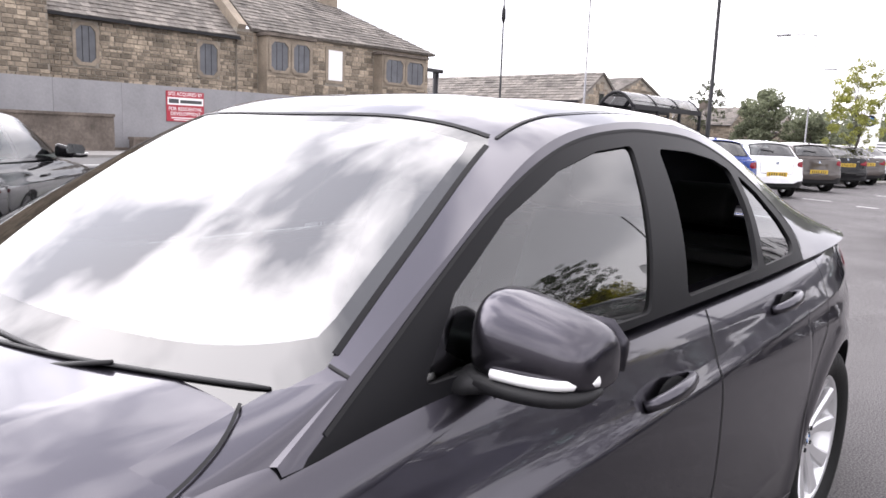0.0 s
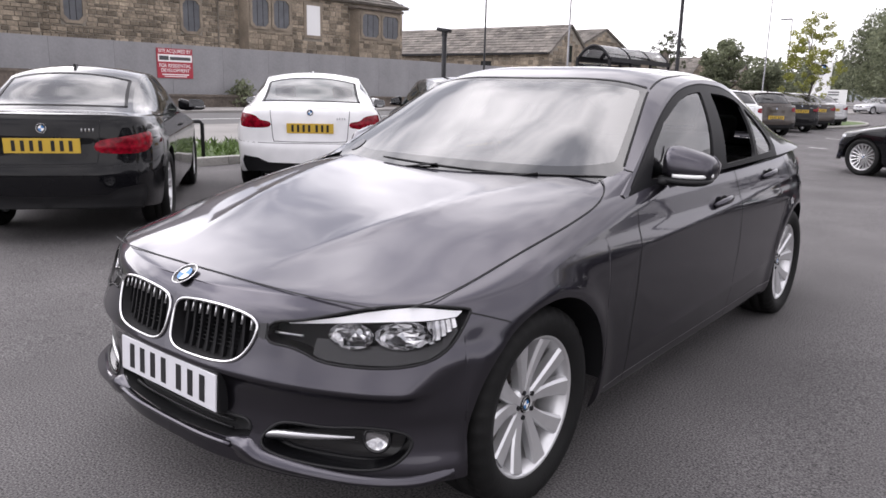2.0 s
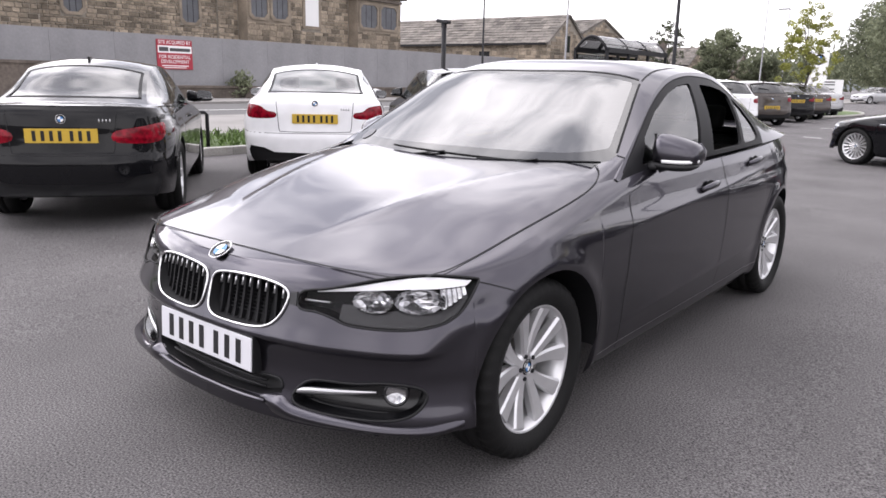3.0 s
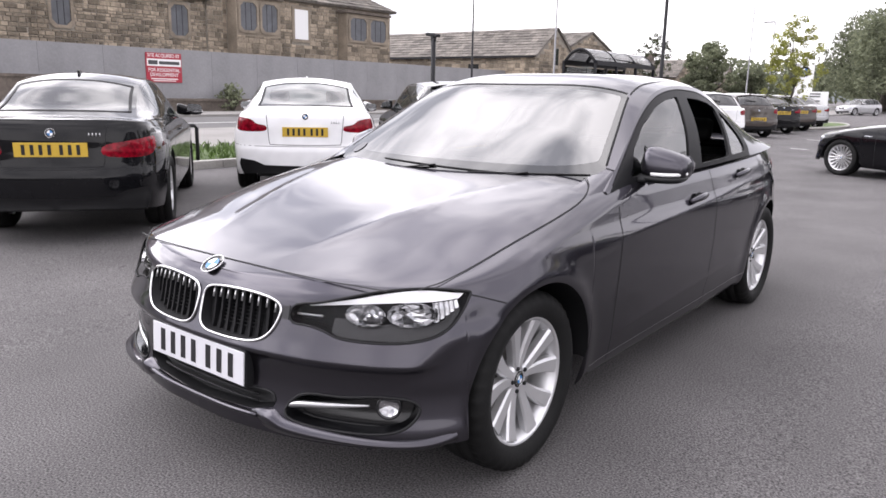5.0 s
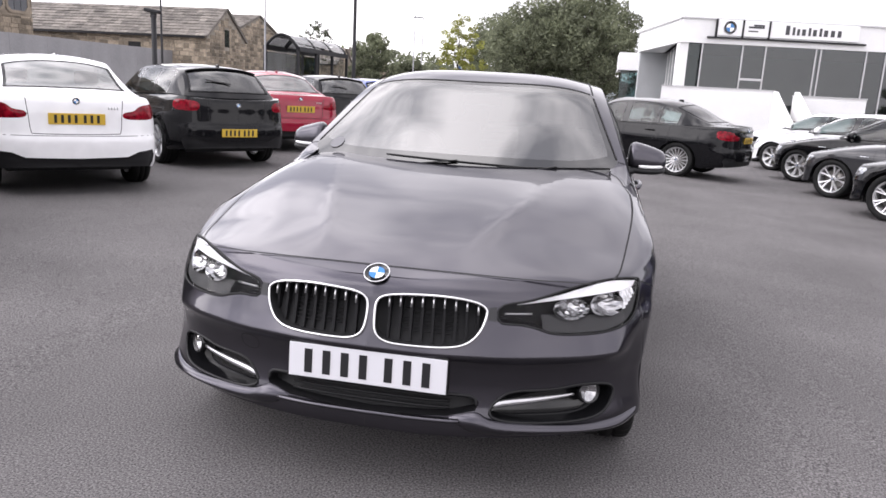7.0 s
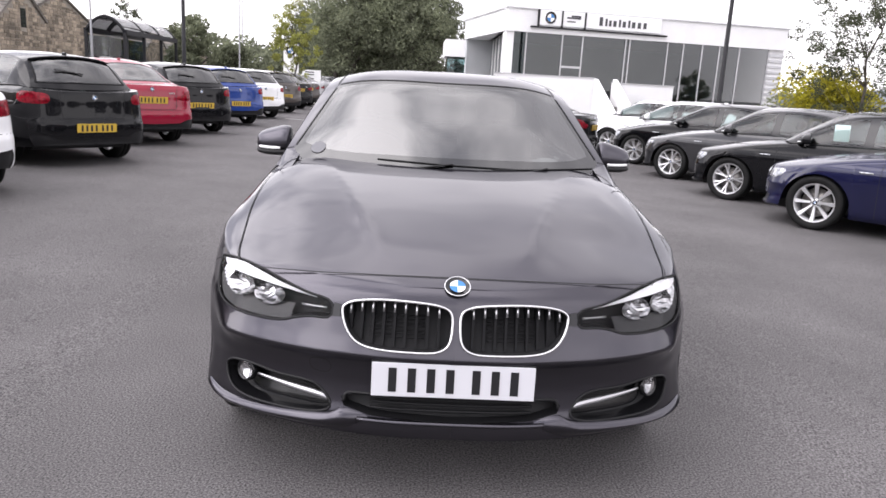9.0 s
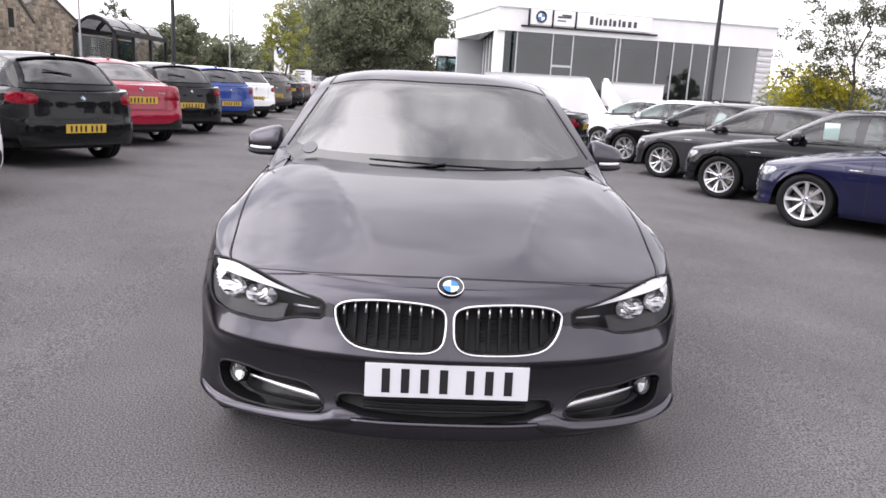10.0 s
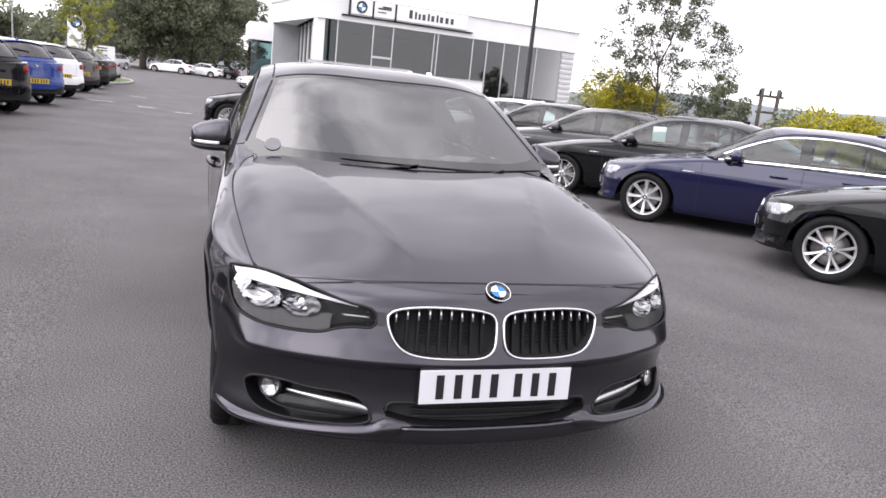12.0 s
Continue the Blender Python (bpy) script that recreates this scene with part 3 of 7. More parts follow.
def ribbon(pts, nrms, width, lift=0.0012):
    """A flat strip along points that lie on a surface."""
    pts, nrms = np.array(pts, float), np.array(nrms, float)
    t = np.gradient(pts, axis=0)
    s = np.cross(t, nrms)
    s /= np.maximum(np.linalg.norm(s, axis=1)[:, None], 1e-9)
    nn = nrms / np.maximum(np.linalg.norm(nrms, axis=1)[:, None], 1e-9)
    a, b = pts + s * width / 2 + nn * lift, pts - s * width / 2 + nn * lift
    verts = [p for q in zip(a, b) for p in q]
    faces = [(2 * i, 2 * i + 1, 2 * i + 3, 2 * i + 2) for i in range(len(pts) - 1)]
    return verts, faces



class CarMaker:
    """Builds one car: panels, glass, lamps, trim and wheels as parts under one empty."""

    def __init__(self, name, spec, colour, detail, label, category="car", group=""):
        self.B, self.S, self.col, self.detail = Body(spec), spec, colour, detail
        self.root = empty(name)
        tagged(self.root, label, category, group)

    def add(self, name, geo, material, parent=None, label="", smooth=True, warp=True):
        v, f = geo
        if not f:
            return None
        if warp:
            v = self.B.warp(np.array([tuple(q) for q in v]))
        return mesh_ob(name, v, f, material, parent or self.root, label, smooth)

    def ring_n(self, u, z, extra=0.0):
        """Points on the lower body and their outward normals."""
        B, e = self.B, 2e-3
        u, z = np.asarray(u, float), np.asarray(z, float)
        p = B.ring(u, z, extra)
        du = B.ring(np.minimum(u + e, B.total), z, extra) - B.ring(np.maximum(u - e, 0), z, extra)
        dz = B.ring(u, z + e, extra) - B.ring(u, z - e, extra)
        n = np.cross(du, dz)
        n /= np.maximum(np.linalg.norm(n, axis=-1)[..., None], 1e-9)
        return p, n

    def poly_u(self, poly, rear=False):
        return [(self.B.total - a, z) for a, z in poly] if rear else poly

    def lower(self, regions, cols_def, fine):
        B, S = self.B, self.S
        us = [np.arange(0, 1.05, fine), np.arange(1.05, B.total - 1.3, fine * 3.2), np.arange(B.total - 1.3, B.total, fine * (1.6 if self.detail > 1 else 1.0)), [B.total]]
        for h in S["hubs"]:
            th = np.linspace(0.0, np.pi, 27 if self.detail > 1 else 17)
            us.append(B.u_of_y(h + S["arch"] * np.cos(th)))
            us.append(B.u_of_y(np.array([h - S["arch"] - .004, h + S["arch"] + .004])))
        us.append([c[1] for c in cols_def if c[1] > 0])
        us = np.unique(np.round(np.concatenate(us), 4))
        keep = [us[0]]
        hard = set(np.round([c[1] for c in cols_def], 4))
        for u in us[1:]:
            if u - keep[-1] > fine * .3 or u in hard:
                keep.append(u)
        us = np.array(keep)
        nz = 84 if self.detail > 1 else 30
        zl, zt = B.z_low(us), B.z_top(us)
        self.us, self.zl, self.zt = us, zl, zt
        sc = .5
        # flat chart of the sheet: along it, and upwards between its lower and upper edge
        pts = [(u, v * sc) for u in us for v in np.linspace(0, 1, nz)]
        pts = np.array(pts)
        edges, extra_pts = [], []
        keep = np.ones(len(pts), bool)
        charts = []
        for nm, poly, depth in regions:
            q = np.array(poly, float)
            q[:, 0] = np.clip(q[:, 0], 0, B.total)
            dense = []
            for a, b in zip(q, np.roll(q, -1, 0)):
                k = max(1, int(np.hypot(*(b - a)) / (fine * 1.2)))
                dense += [a + (b - a) * t for t in np.linspace(0, 1, k, endpoint=False)]
            dense = np.array(dense)
            l, h = B.z_low(dense[:, 0]), B.z_top(dense[:, 0])
            v = np.clip((dense[:, 1] - l) / (h - l), 0, 1)
            ch = np.stack([dense[:, 0], v * sc], 1)
            charts.append((nm, [tuple(c) for c in ch]))
            near = nearest_on([tuple(c) for c in ch], pts[:, 0], pts[:, 1])[2] < fine * .42
            border = (pts[:, 0] < 1e-6) | (pts[:, 0] > B.total - 1e-6) | (pts[:, 1] < 1e-6) | (pts[:, 1] > sc - 1e-6)
            keep &= ~near | border
            o = len(extra_pts)
            extra_pts += [tuple(c) for c in ch]
            edges += [(o + k, o + (k + 1) % len(ch)) for k in range(len(ch))]
        allp = [Vector(c) for c in extra_pts] + [Vector(c) for c in pts[keep]]
        out = delaunay_2d_cdt(allp, edges, [], 0, 1e-5)
        vv = np.array([tuple(c) for c in out[0]])
        U = vv[:, 0]
        l, h = B.z_low(U), B.z_top(U)
        Z = l + (h - l) * vv[:, 1] / sc
        P = B.ring(U, Z)
        tri = np.array([tuple(f) for f in out[2] if len(f) == 3])
        cu, cv = vv[tri, 0].mean(1), vv[tri, 1].mean(1)
        # drop slivers on the border of the chart
        name = np.full(len(tri), "body", object)
        for nm, u0, u1 in cols_def:
            name[(cu >= u0) & (cu < u1)] = nm
        for (nm, ch), (_, _, depth) in zip(charts, regions):
            m = inside(ch, cu, cv)
            name[m] = nm
            if depth:
                idx = np.unique(tri[m])
                d = nearest_on(ch, U[idx], vv[idx, 1])[2]
                P[idx] = B.ring(U[idx], Z[idx], depth * np.clip(d / .015, 0, 1))
        got = {}
        for nm in set(name):
            t = tri[name == nm]
            used, inv = np.unique(t, return_inverse=True)
            f = inv.reshape(-1, 3)
            a, b, c = (P[used][f[:, k]] for k in range(3))
            n = np.cross(b - a, c - a)
            ar = np.linalg.norm(n, axis=1)
            f = f[ar > 1e-9]
            got[nm] = (list(P[used]), [tuple(int(k) for k in q) for q in f])
        return got, P

    def deck_geo(self, i0, i1, kind, n=26):
        """Bonnet or boot: slices across from the shoulder to the middle."""
        B = self.B
        verts, faces = [], []
        for i in range(i0, i1 + 1):
            p = B.ring(self.us[i], self.zt[i])
            f = 1 - np.linspace(0, 1, n) ** 1.5
            x = p[0] * f
            # the shoulder rolls over into the side
            roll = np.clip((x - (p[0] - .06)) / .06, 0, 1)
            fn = B.hood if kind == "hood" else B.deck
            w = sstep(-.56, -.30, p[1])
            z = fn(x, p[1]) + (p[2] - fn(p[0], p[1])) * (w * (1 - np.sqrt(np.maximum(1 - roll ** 2, 0))) + (1 - w) * f ** 8)
            verts += [(a, p[1], c) for a, c in zip(x, z)]
        for i in range(i1 - i0):
            for j in range(n - 1):
                a = i * n + j
                faces.append((a, a + n, a + n + 1, a + 1))
        return verts, faces

    def tray(self, poly, depth, cell=.012):
        """The walls and the back of an opening cut into the body."""
        p = np.array(poly + [poly[0]])
        a, b = self.B.ring(p[:, 0], p[:, 1], -.0005), self.B.ring(p[:, 0], p[:, 1], depth)
        k = len(p)
        walls = (list(a) + list(b), [(i, i + k, i + k + 1, i + 1) for i in range(k - 1) if p[i, 0] + p[i + 1, 0] > 1e-6])
        lo, hi = p.min(0), p.max(0)
        U, Z = np.meshgrid(np.arange(max(lo[0] - cell, 0), hi[0] + 2 * cell, cell), np.arange(lo[1] - cell, hi[1] + 2 * cell, cell), indexing="ij")
        near = inside(poly, U, Z) | (nearest_on(poly, U, Z)[2] < cell * 1.2)
        P = self.B.ring(U, Z, depth)
        idx, V, F = {}, [], []
        for i in range(U.shape[0] - 1):
            for j in range(U.shape[1] - 1):
                q = ((i, j), (i + 1, j), (i + 1, j + 1), (i, j + 1))
                if all(near[c] for c in q):
                    for c in q:
                        if c not in idx:
                            idx[c] = len(V)
                            V.append(P[c])
                    F.append(tuple(idx[c] for c in q))
        return join_geo(walls, (V, F))

    def shelf_geo(self, i0, i1, xin=.70):
        verts, faces = [], []
        for i in range(i0, i1 + 1):
            p = self.B.ring(self.us[i], self.zt[i])
            verts += [p, (p[0] - .03, p[1], p[2] + .006), (xin, p[1], p[2] + .006)]
        for i in range(i1 - i0):
            for j in range(2):
                a = i * 3 + j
                faces.append((a, a + 3, a + 4, a + 1))
        return verts, faces

    def arch_geo(self):
        out = []
        for h in self.S["hubs"]:
            th = np.linspace(0, np.pi, 25)
            verts, faces = [], []
            for t in th:
                y = h + self.S["arch"] * math.cos(t)
                u = float(self.B.u_of_y(y))
                z = max(.2, .315 + self.S["arch"] * math.sin(t))
                p = self.B.ring(u, z)
                verts += [(p[0] - .002, y, z), (p[0] - .03, y, z + .004), (p[0] - .34, y, z)]
            for i in range(24):
                for j in range(2):
                    a = i * 3 + j
                    faces.append((a, a + 1, a + 4, a + 3))
            out.append((verts, faces))
        return out

    def liners(self):
        for g in self.arch_geo():
            for gg in (g, flip_geo(*g)):
                self.add("wheel_arch_liner", gg, M_BLACKPLASTIC)

    def greenhouse(self, frame_mat, glass_mat, screen_mat, open_window=None):
        """Pillars, windows, windscreen, roof and rear window."""
        B, S = self.B, self.S
        y0, y1 = S["rail"][0][1], S["rail"][-1][1]
        ys = np.unique(np.round(np.concatenate([np.linspace(y0, y1, 50)] + [np.array(w) for w in S["windows"]] + [np.array([a - .02 for a in S["doors"] if a > y0])]), 4))
        hs = np.array([0, .03, .06, .15, .3, .45, .6, .72, .8, .85, .90, .95, 1.0])
        Y, H = np.meshgrid(ys, hs, indexing="ij")
        P = B.side_pt(Y, H)
        regs = []
        names = ["front_window", "rear_window", "quarter_window"]
        for nm, (a, b) in zip(names, S["windows"]):
            # the trailing edge leans with the pillar
            regs.append((nm, [(a, .06), (b, .06), (b, .90), (a, .90)], 0))
        g = split_grid(P, Y, H, regs, "side_frame", None)
        for nm, geo in g.items():
            for sgn in (1, -1):
                gg = geo if sgn > 0 else flip_geo(*geo)
                if nm == "side_frame":
                    continue
                if open_window == (nm, sgn):
                    continue
                self.add(nm, gg, glass_mat, label="tinted side window pane")
        fg = g["side_frame"]
        # window surround in gloss black close to the panes, body colour along the roof
        vv = np.array(fg[0])
        rail_z = np.interp(vv[:, 1], B.rl[:, 1], B.rl[:, 2])
        belt_z = np.interp(vv[:, 1], B.bl[:, 1], B.bl[:, 2])
        hh = (vv[:, 2] - belt_z) / np.maximum(rail_z - belt_z, 1e-4)
        blk, bod = [], []
        w0, w1 = y0 + .015, S["windows"][-1][1] + .05
        for f in fg[1]:
            c = vv[list(f)].mean(0)
            h = hh[list(f)].mean()
            (blk if (w0 < c[1] < w1 and h < .95) else bod).append(f)

        def compact(faces):
            used = sorted({i for f in faces for i in f})
            ix = {k: n for n, k in enumerate(used)}
            return [tuple(vv[k]) for k in used], [tuple(ix[i] for i in f) for f in faces]
        for gg in (compact(blk), flip_geo(*compact(blk))):
            self.add("window_surround", gg, frame_mat, label="black window surround")
        side_body = compact(bod)
        # top sheet
        ks = np.unique(np.concatenate([np.linspace(0, 1, 44), B.k_of_y(np.array([*S["screen"], *S["backlight"]]))]))
        fs = np.unique(np.concatenate([np.linspace(0, 1, 12), [.93, .97]]))
        K, F = np.meshgrid(ks, fs, indexing="ij")
        P = B.top_pt(K, F)
        k = [float(B.k_of_y(y)) for y in (*S["screen"], *S["backlight"])]
        regs = [("windscreen", [(k[0] - .001, -.1), (k[1], -.1), (k[1], .97), (k[0] - .001, .97)], 0),
                ("back_window", [(k[2], -.1), (k[3], -.1), (k[3], .91), (k[2], .91)], 0)]
        g = split_grid(P, K, F, regs, "roof", None)
        fl = {n: (v, [tuple(reversed(f)) for f in fc]) for n, (v, fc) in g.items()}
        self.add("roof", both(join_geo(fl["roof"], side_body)), self.col)
        self.add("windscreen", both(fl["windscreen"]), screen_mat, label="sloping windscreen reflecting the sky")
        self.add("rear_screen", both(fl["back_window"]), M_REARGLASS, label="sloping rear window")
        # dark edge round the windscreen, and the roof's two long seams
        rows = np.linspace(k[0], k[1], 24)
        pts = [B.top_pt(np.array(q), np.array(.967)) for q in rows]
        nr = [(.5, -.6, .6)] * len(pts)
        rb = ribbon(pts, nr, .011, .002)
        for gg in (rb, flip_geo(*rb)):
            self.add("windscreen_seal", gg, frame_mat)
        rows = np.linspace(k[2], k[3], 14)
        across = np.linspace(-.91, .91, 15)
        ring_ = [(q, .91) for q in rows] + [(k[3], q) for q in across[::-1]] + [(q, -.91) for q in rows[::-1]] + [(k[2], q) for q in across]
        pts = [B.top_pt(np.array(a), np.array(abs(b))) * np.array([1 if b > 0 else -1, 1, 1]) for a, b in ring_]
        self.add("rear_screen_seal", ribbon(pts, [(.35 * b, .4, .85) for a, b in ring_], .03, .004), M_FRAME)

    def greenhouse_fine(self, frame_mat, glass_mat, screen_mat, open_window):
        """Pillars, windows, windscreen and roof with edges cut along their true outlines."""
        B, S = self.B, self.S
        B.side_pt(np.array(1.0), np.array(.5))
        y0, y1 = S["rail"][0][1], S["rail"][-1][1]

        def to_h(poly):
            q = np.array(poly, float)
            b, r = np.interp(q[:, 0], B.bl[:, 1], B.bl[:, 2]), np.interp(q[:, 0], B.rl[:, 1], B.rl[:, 2])
            return [tuple(p) for p in np.c_[q[:, 0], np.clip((q[:, 1] - b) / (r - b), 0, 1)]]
        surround = [(.63, .90)] + [tuple(p) for p in smooth_line([(.64, .936), (.79, 1.022), (.94, 1.108), (1.125, 1.208), (1.293, 1.280), (1.454, 1.323), (1.65, 1.345), (1.83, 1.347), (2.077, 1.332), (2.289, 1.283), (2.444, 1.208), (2.563, 1.110), (2.60, 1.045), (2.585, .995)], 5)] + [(2.56, .90)]
        panes = {"front_window": [(.845, .972), (.955, 1.083), (1.13, 1.184), (1.335, 1.263), (1.50, 1.300), (1.668, 1.314), (1.60, 1.14), (1.535, .970)],
                 "rear_window": [(1.715, .978), (1.755, 1.14), (1.80, 1.308), (1.99, 1.301), (2.16, 1.281), (2.265, 1.252), (2.225, 1.12), (2.175, .990)],
                 "quarter_window": [(2.225, .994), (2.27, 1.12), (2.315, 1.240), (2.42, 1.182), (2.505, 1.095), (2.535, 1.030), (2.50, 1.002)]}
        regs = [("window_surround", surround)] + [(n, soften(p, .025)) for n, p in panes.items()]
        chart = [(n, to_h(dense_line(p, .02))) for n, p in regs]
        g = cdt_split(np.linspace(y0, y1, 90), np.linspace(0, 1, 20), chart, "side_frame", B.side_pt, .4)
        for sgn in (1, -1):
            fl = (lambda q: q) if sgn > 0 else (lambda q: flip_geo(*q))
            for nm in panes:
                if open_window != (nm, sgn):
                    v, f = g[nm]
                    self.add(nm, fl(([(q[0] - .008, q[1], q[2]) for q in v], f)), glass_mat, label="tinted side window pane")
            self.add("window_surround", fl(g["window_surround"]), frame_mat, label="black window surround")
            # the rebate in which each pane sits
            for nm, poly in chart[1:]:
                p = [B.side_pt(np.array(a), np.array(b)) for a, b in poly]
                k = len(p)
                vs = p + [q - np.array([.016, 0, 0]) for q in p]
                self.add("window_seal", fl((vs, [(i, (i + 1) % k, k + (i + 1) % k, k + i) for i in range(k)])), M_BLACKPLASTIC)
        side_body = g["side_frame"]
        # top sheet
        fb = np.linspace(0, .955, 24)
        low = [(.002 + .048 * (f / .955) ** 9, f) for f in fb]
        side = [(k, .955 - .075 * (k - .05) / .184) for k in np.linspace(.058, .225, 14)]
        high = [(.219 + .015 * (f / .845) ** 2, f) for f in np.linspace(.865, 0, 20)]
        low2 = [(.046 + .020 * (f / .91) ** 8, f) for f in np.linspace(0, .90, 24)]
        side2 = [(k, .912 - .075 * (k - .05) / .184) for k in np.linspace(.076, .208, 12)]
        high2 = [(.207 + .012 * (f / .83) ** 2, f) for f in np.linspace(.832, 0, 20)]
        k2, k3 = (float(B.k_of_y(y)) for y in S["backlight"])
        back = dense_line([(k2, 0), (k2, .84), (k3, .84), (k3, 0)], .03)
        scuttle = [(0, 0)] + [(0, f) for f in fb[:-1]] + [(0, .87)] + [(k, f) for k, f in reversed(low) if f < .87]
        g = cdt_split(np.linspace(0, 1, 90), np.linspace(0, 1, 26), [("windscreen_border", low + side + high), ("windscreen", low2 + side2 + high2), ("back_window", back), ("scuttle", scuttle)], "roof", B.top_pt, .22)
        g = {n: (v, [tuple(reversed(q)) for q in f]) for n, (v, f) in g.items()}
        self.add("roof", both(join_geo(g["roof"], side_body)), self.col, label="grey roof and window pillars")
        self.add("windscreen", both(g["windscreen"]), screen_mat, label="sloping windscreen reflecting the sky")
        self.add("windscreen_border", both(g["windscreen_border"]), M_GLASSEDGE, label="dark printed edge of the windscreen")
        self.add("rear_screen", both(g["back_window"]), screen_mat, label="sloping rear window")
        self.add("scuttle_panel", both(g["scuttle"]), M_BLACKPLASTIC)
        # seals, roof ditch and the joint between pillar and wing
        edge = [B.top_pt(np.array(k), np.array(f)) for k, f in side]
        lines = [(edge, (.5, -.6, .6), .010, frame_mat, "windscreen_seal"),
                 ([B.top_pt(np.array(k), np.array(.885)) for k in np.linspace(.236, k2, 30)], (.2, 0, 1), .008, M_SEAM, "roof_seam"),
                 ([B.top_pt(np.array(.052 - .09 * (f - .955)), np.array(f)) for f in np.linspace(.955, 1, 6)], (.6, -.4, .7), .005, M_SEAM, "panel_gap")]
        for pts, nr, w, m, nm in lines:
            rb = ribbon(pts, [nr] * len(pts), w, .002)
            for gg in (rb, flip_geo(*rb)):
                self.add(nm, gg, m)
        pts = [B.top_pt(np.array(k), np.array(f)) for k, f in high]
        pts = pts + [q * np.array([-1, 1, 1]) for q in pts[::-1][1:]]
        self.add("windscreen_seal", ribbon(pts, [(0, -.4, .9)] * len(pts), .012, .002), frame_mat)
        # skirt below the scuttle, and the fillet that leads the pillar's foot into the wing
        e = [B.top_pt(np.array(0.), np.array(f)) for f in np.linspace(0, .87, 12)]
        n = len(e)
        vs = e + [q + np.array([0, -.05, -.04]) for q in e]
        geo = (vs, [(i, i + 1, n + i + 1, n + i) for i in range(n - 1)])
        self.add("scuttle_skirt", both(geo), M_BLACKPLASTIC)
        start = [B.top_pt(np.array(.034 + .012 * (f - .9) / .1), np.array(f)) for f in np.linspace(.90, 1.0, 7)]
        start += [start[-1] + np.array(q) for q in ((.010, -.01, -.020), (.022, -.03, -.055))]
        rows = []
        for t in np.linspace(0, 1, 9):
            row = []
            for k, q in enumerate(start):
                y = q[1] - .30 * t
                x = min(q[0] + .012 * t, .840)
                h0, h1 = float(B.hood(q[0], q[1])), float(B.hood(x, y))
                side = .020 * t * max(0, k - 6)
                row.append(np.array([x, y, h1 + .0012 * (1 - t) - .004 * t - side + (q[2] - h0) * (1 - t) ** 2.2]))
            rows.append(row)
        n = len(start)
        geo = ([q for r in rows for q in r], [(r * n + i, r * n + i + 1, (r + 1) * n + i + 1, (r + 1) * n + i) for r in range(8) for i in range(n - 1)])
        for gg in (geo, flip_geo(*geo)):
            self.add("pillar_foot", gg, self.col)
        # dark joint between pillar paint and window surround
        edge = [B.side_pt(np.array(a), np.array(b)) for a, b in to_h(surround[2:-2])]
        rb = ribbon(edge, [(1, 0, .35)] * len(edge), .007, .002)
        for gg in (rb, flip_geo(*rb)):
            self.add("window_joint", gg, M_SEAM)

    def seam(self, uz, width=.005, mirror=True, name="panel_gap", material=None):
        uz = smooth_line(uz, 6) if len(uz) > 2 else np.linspace(uz[0], uz[1], 12)
        p, n = self.ring_n(uz[:, 0], uz[:, 1])
        g = ribbon(p, n, width)
        for gg in (g, flip_geo(*g)) if mirror else (g,):
            self.add(name, gg, material or M_SEAM)

    def wheels(self, style, width=.225, face=.755):
        r = self.S["wheel_r"]
        for h in self.S["hubs"]:
            y = h * self.S["wb"]
            for sgn in (1, -1):
                w = wheel(style, r, width)
                w.parent = self.root
                w.matrix_basis = pose(sgn * face * self.S["xs"], y, r - .002, 0, 0, 0 if sgn > 0 else 180)


WHEELS = {}


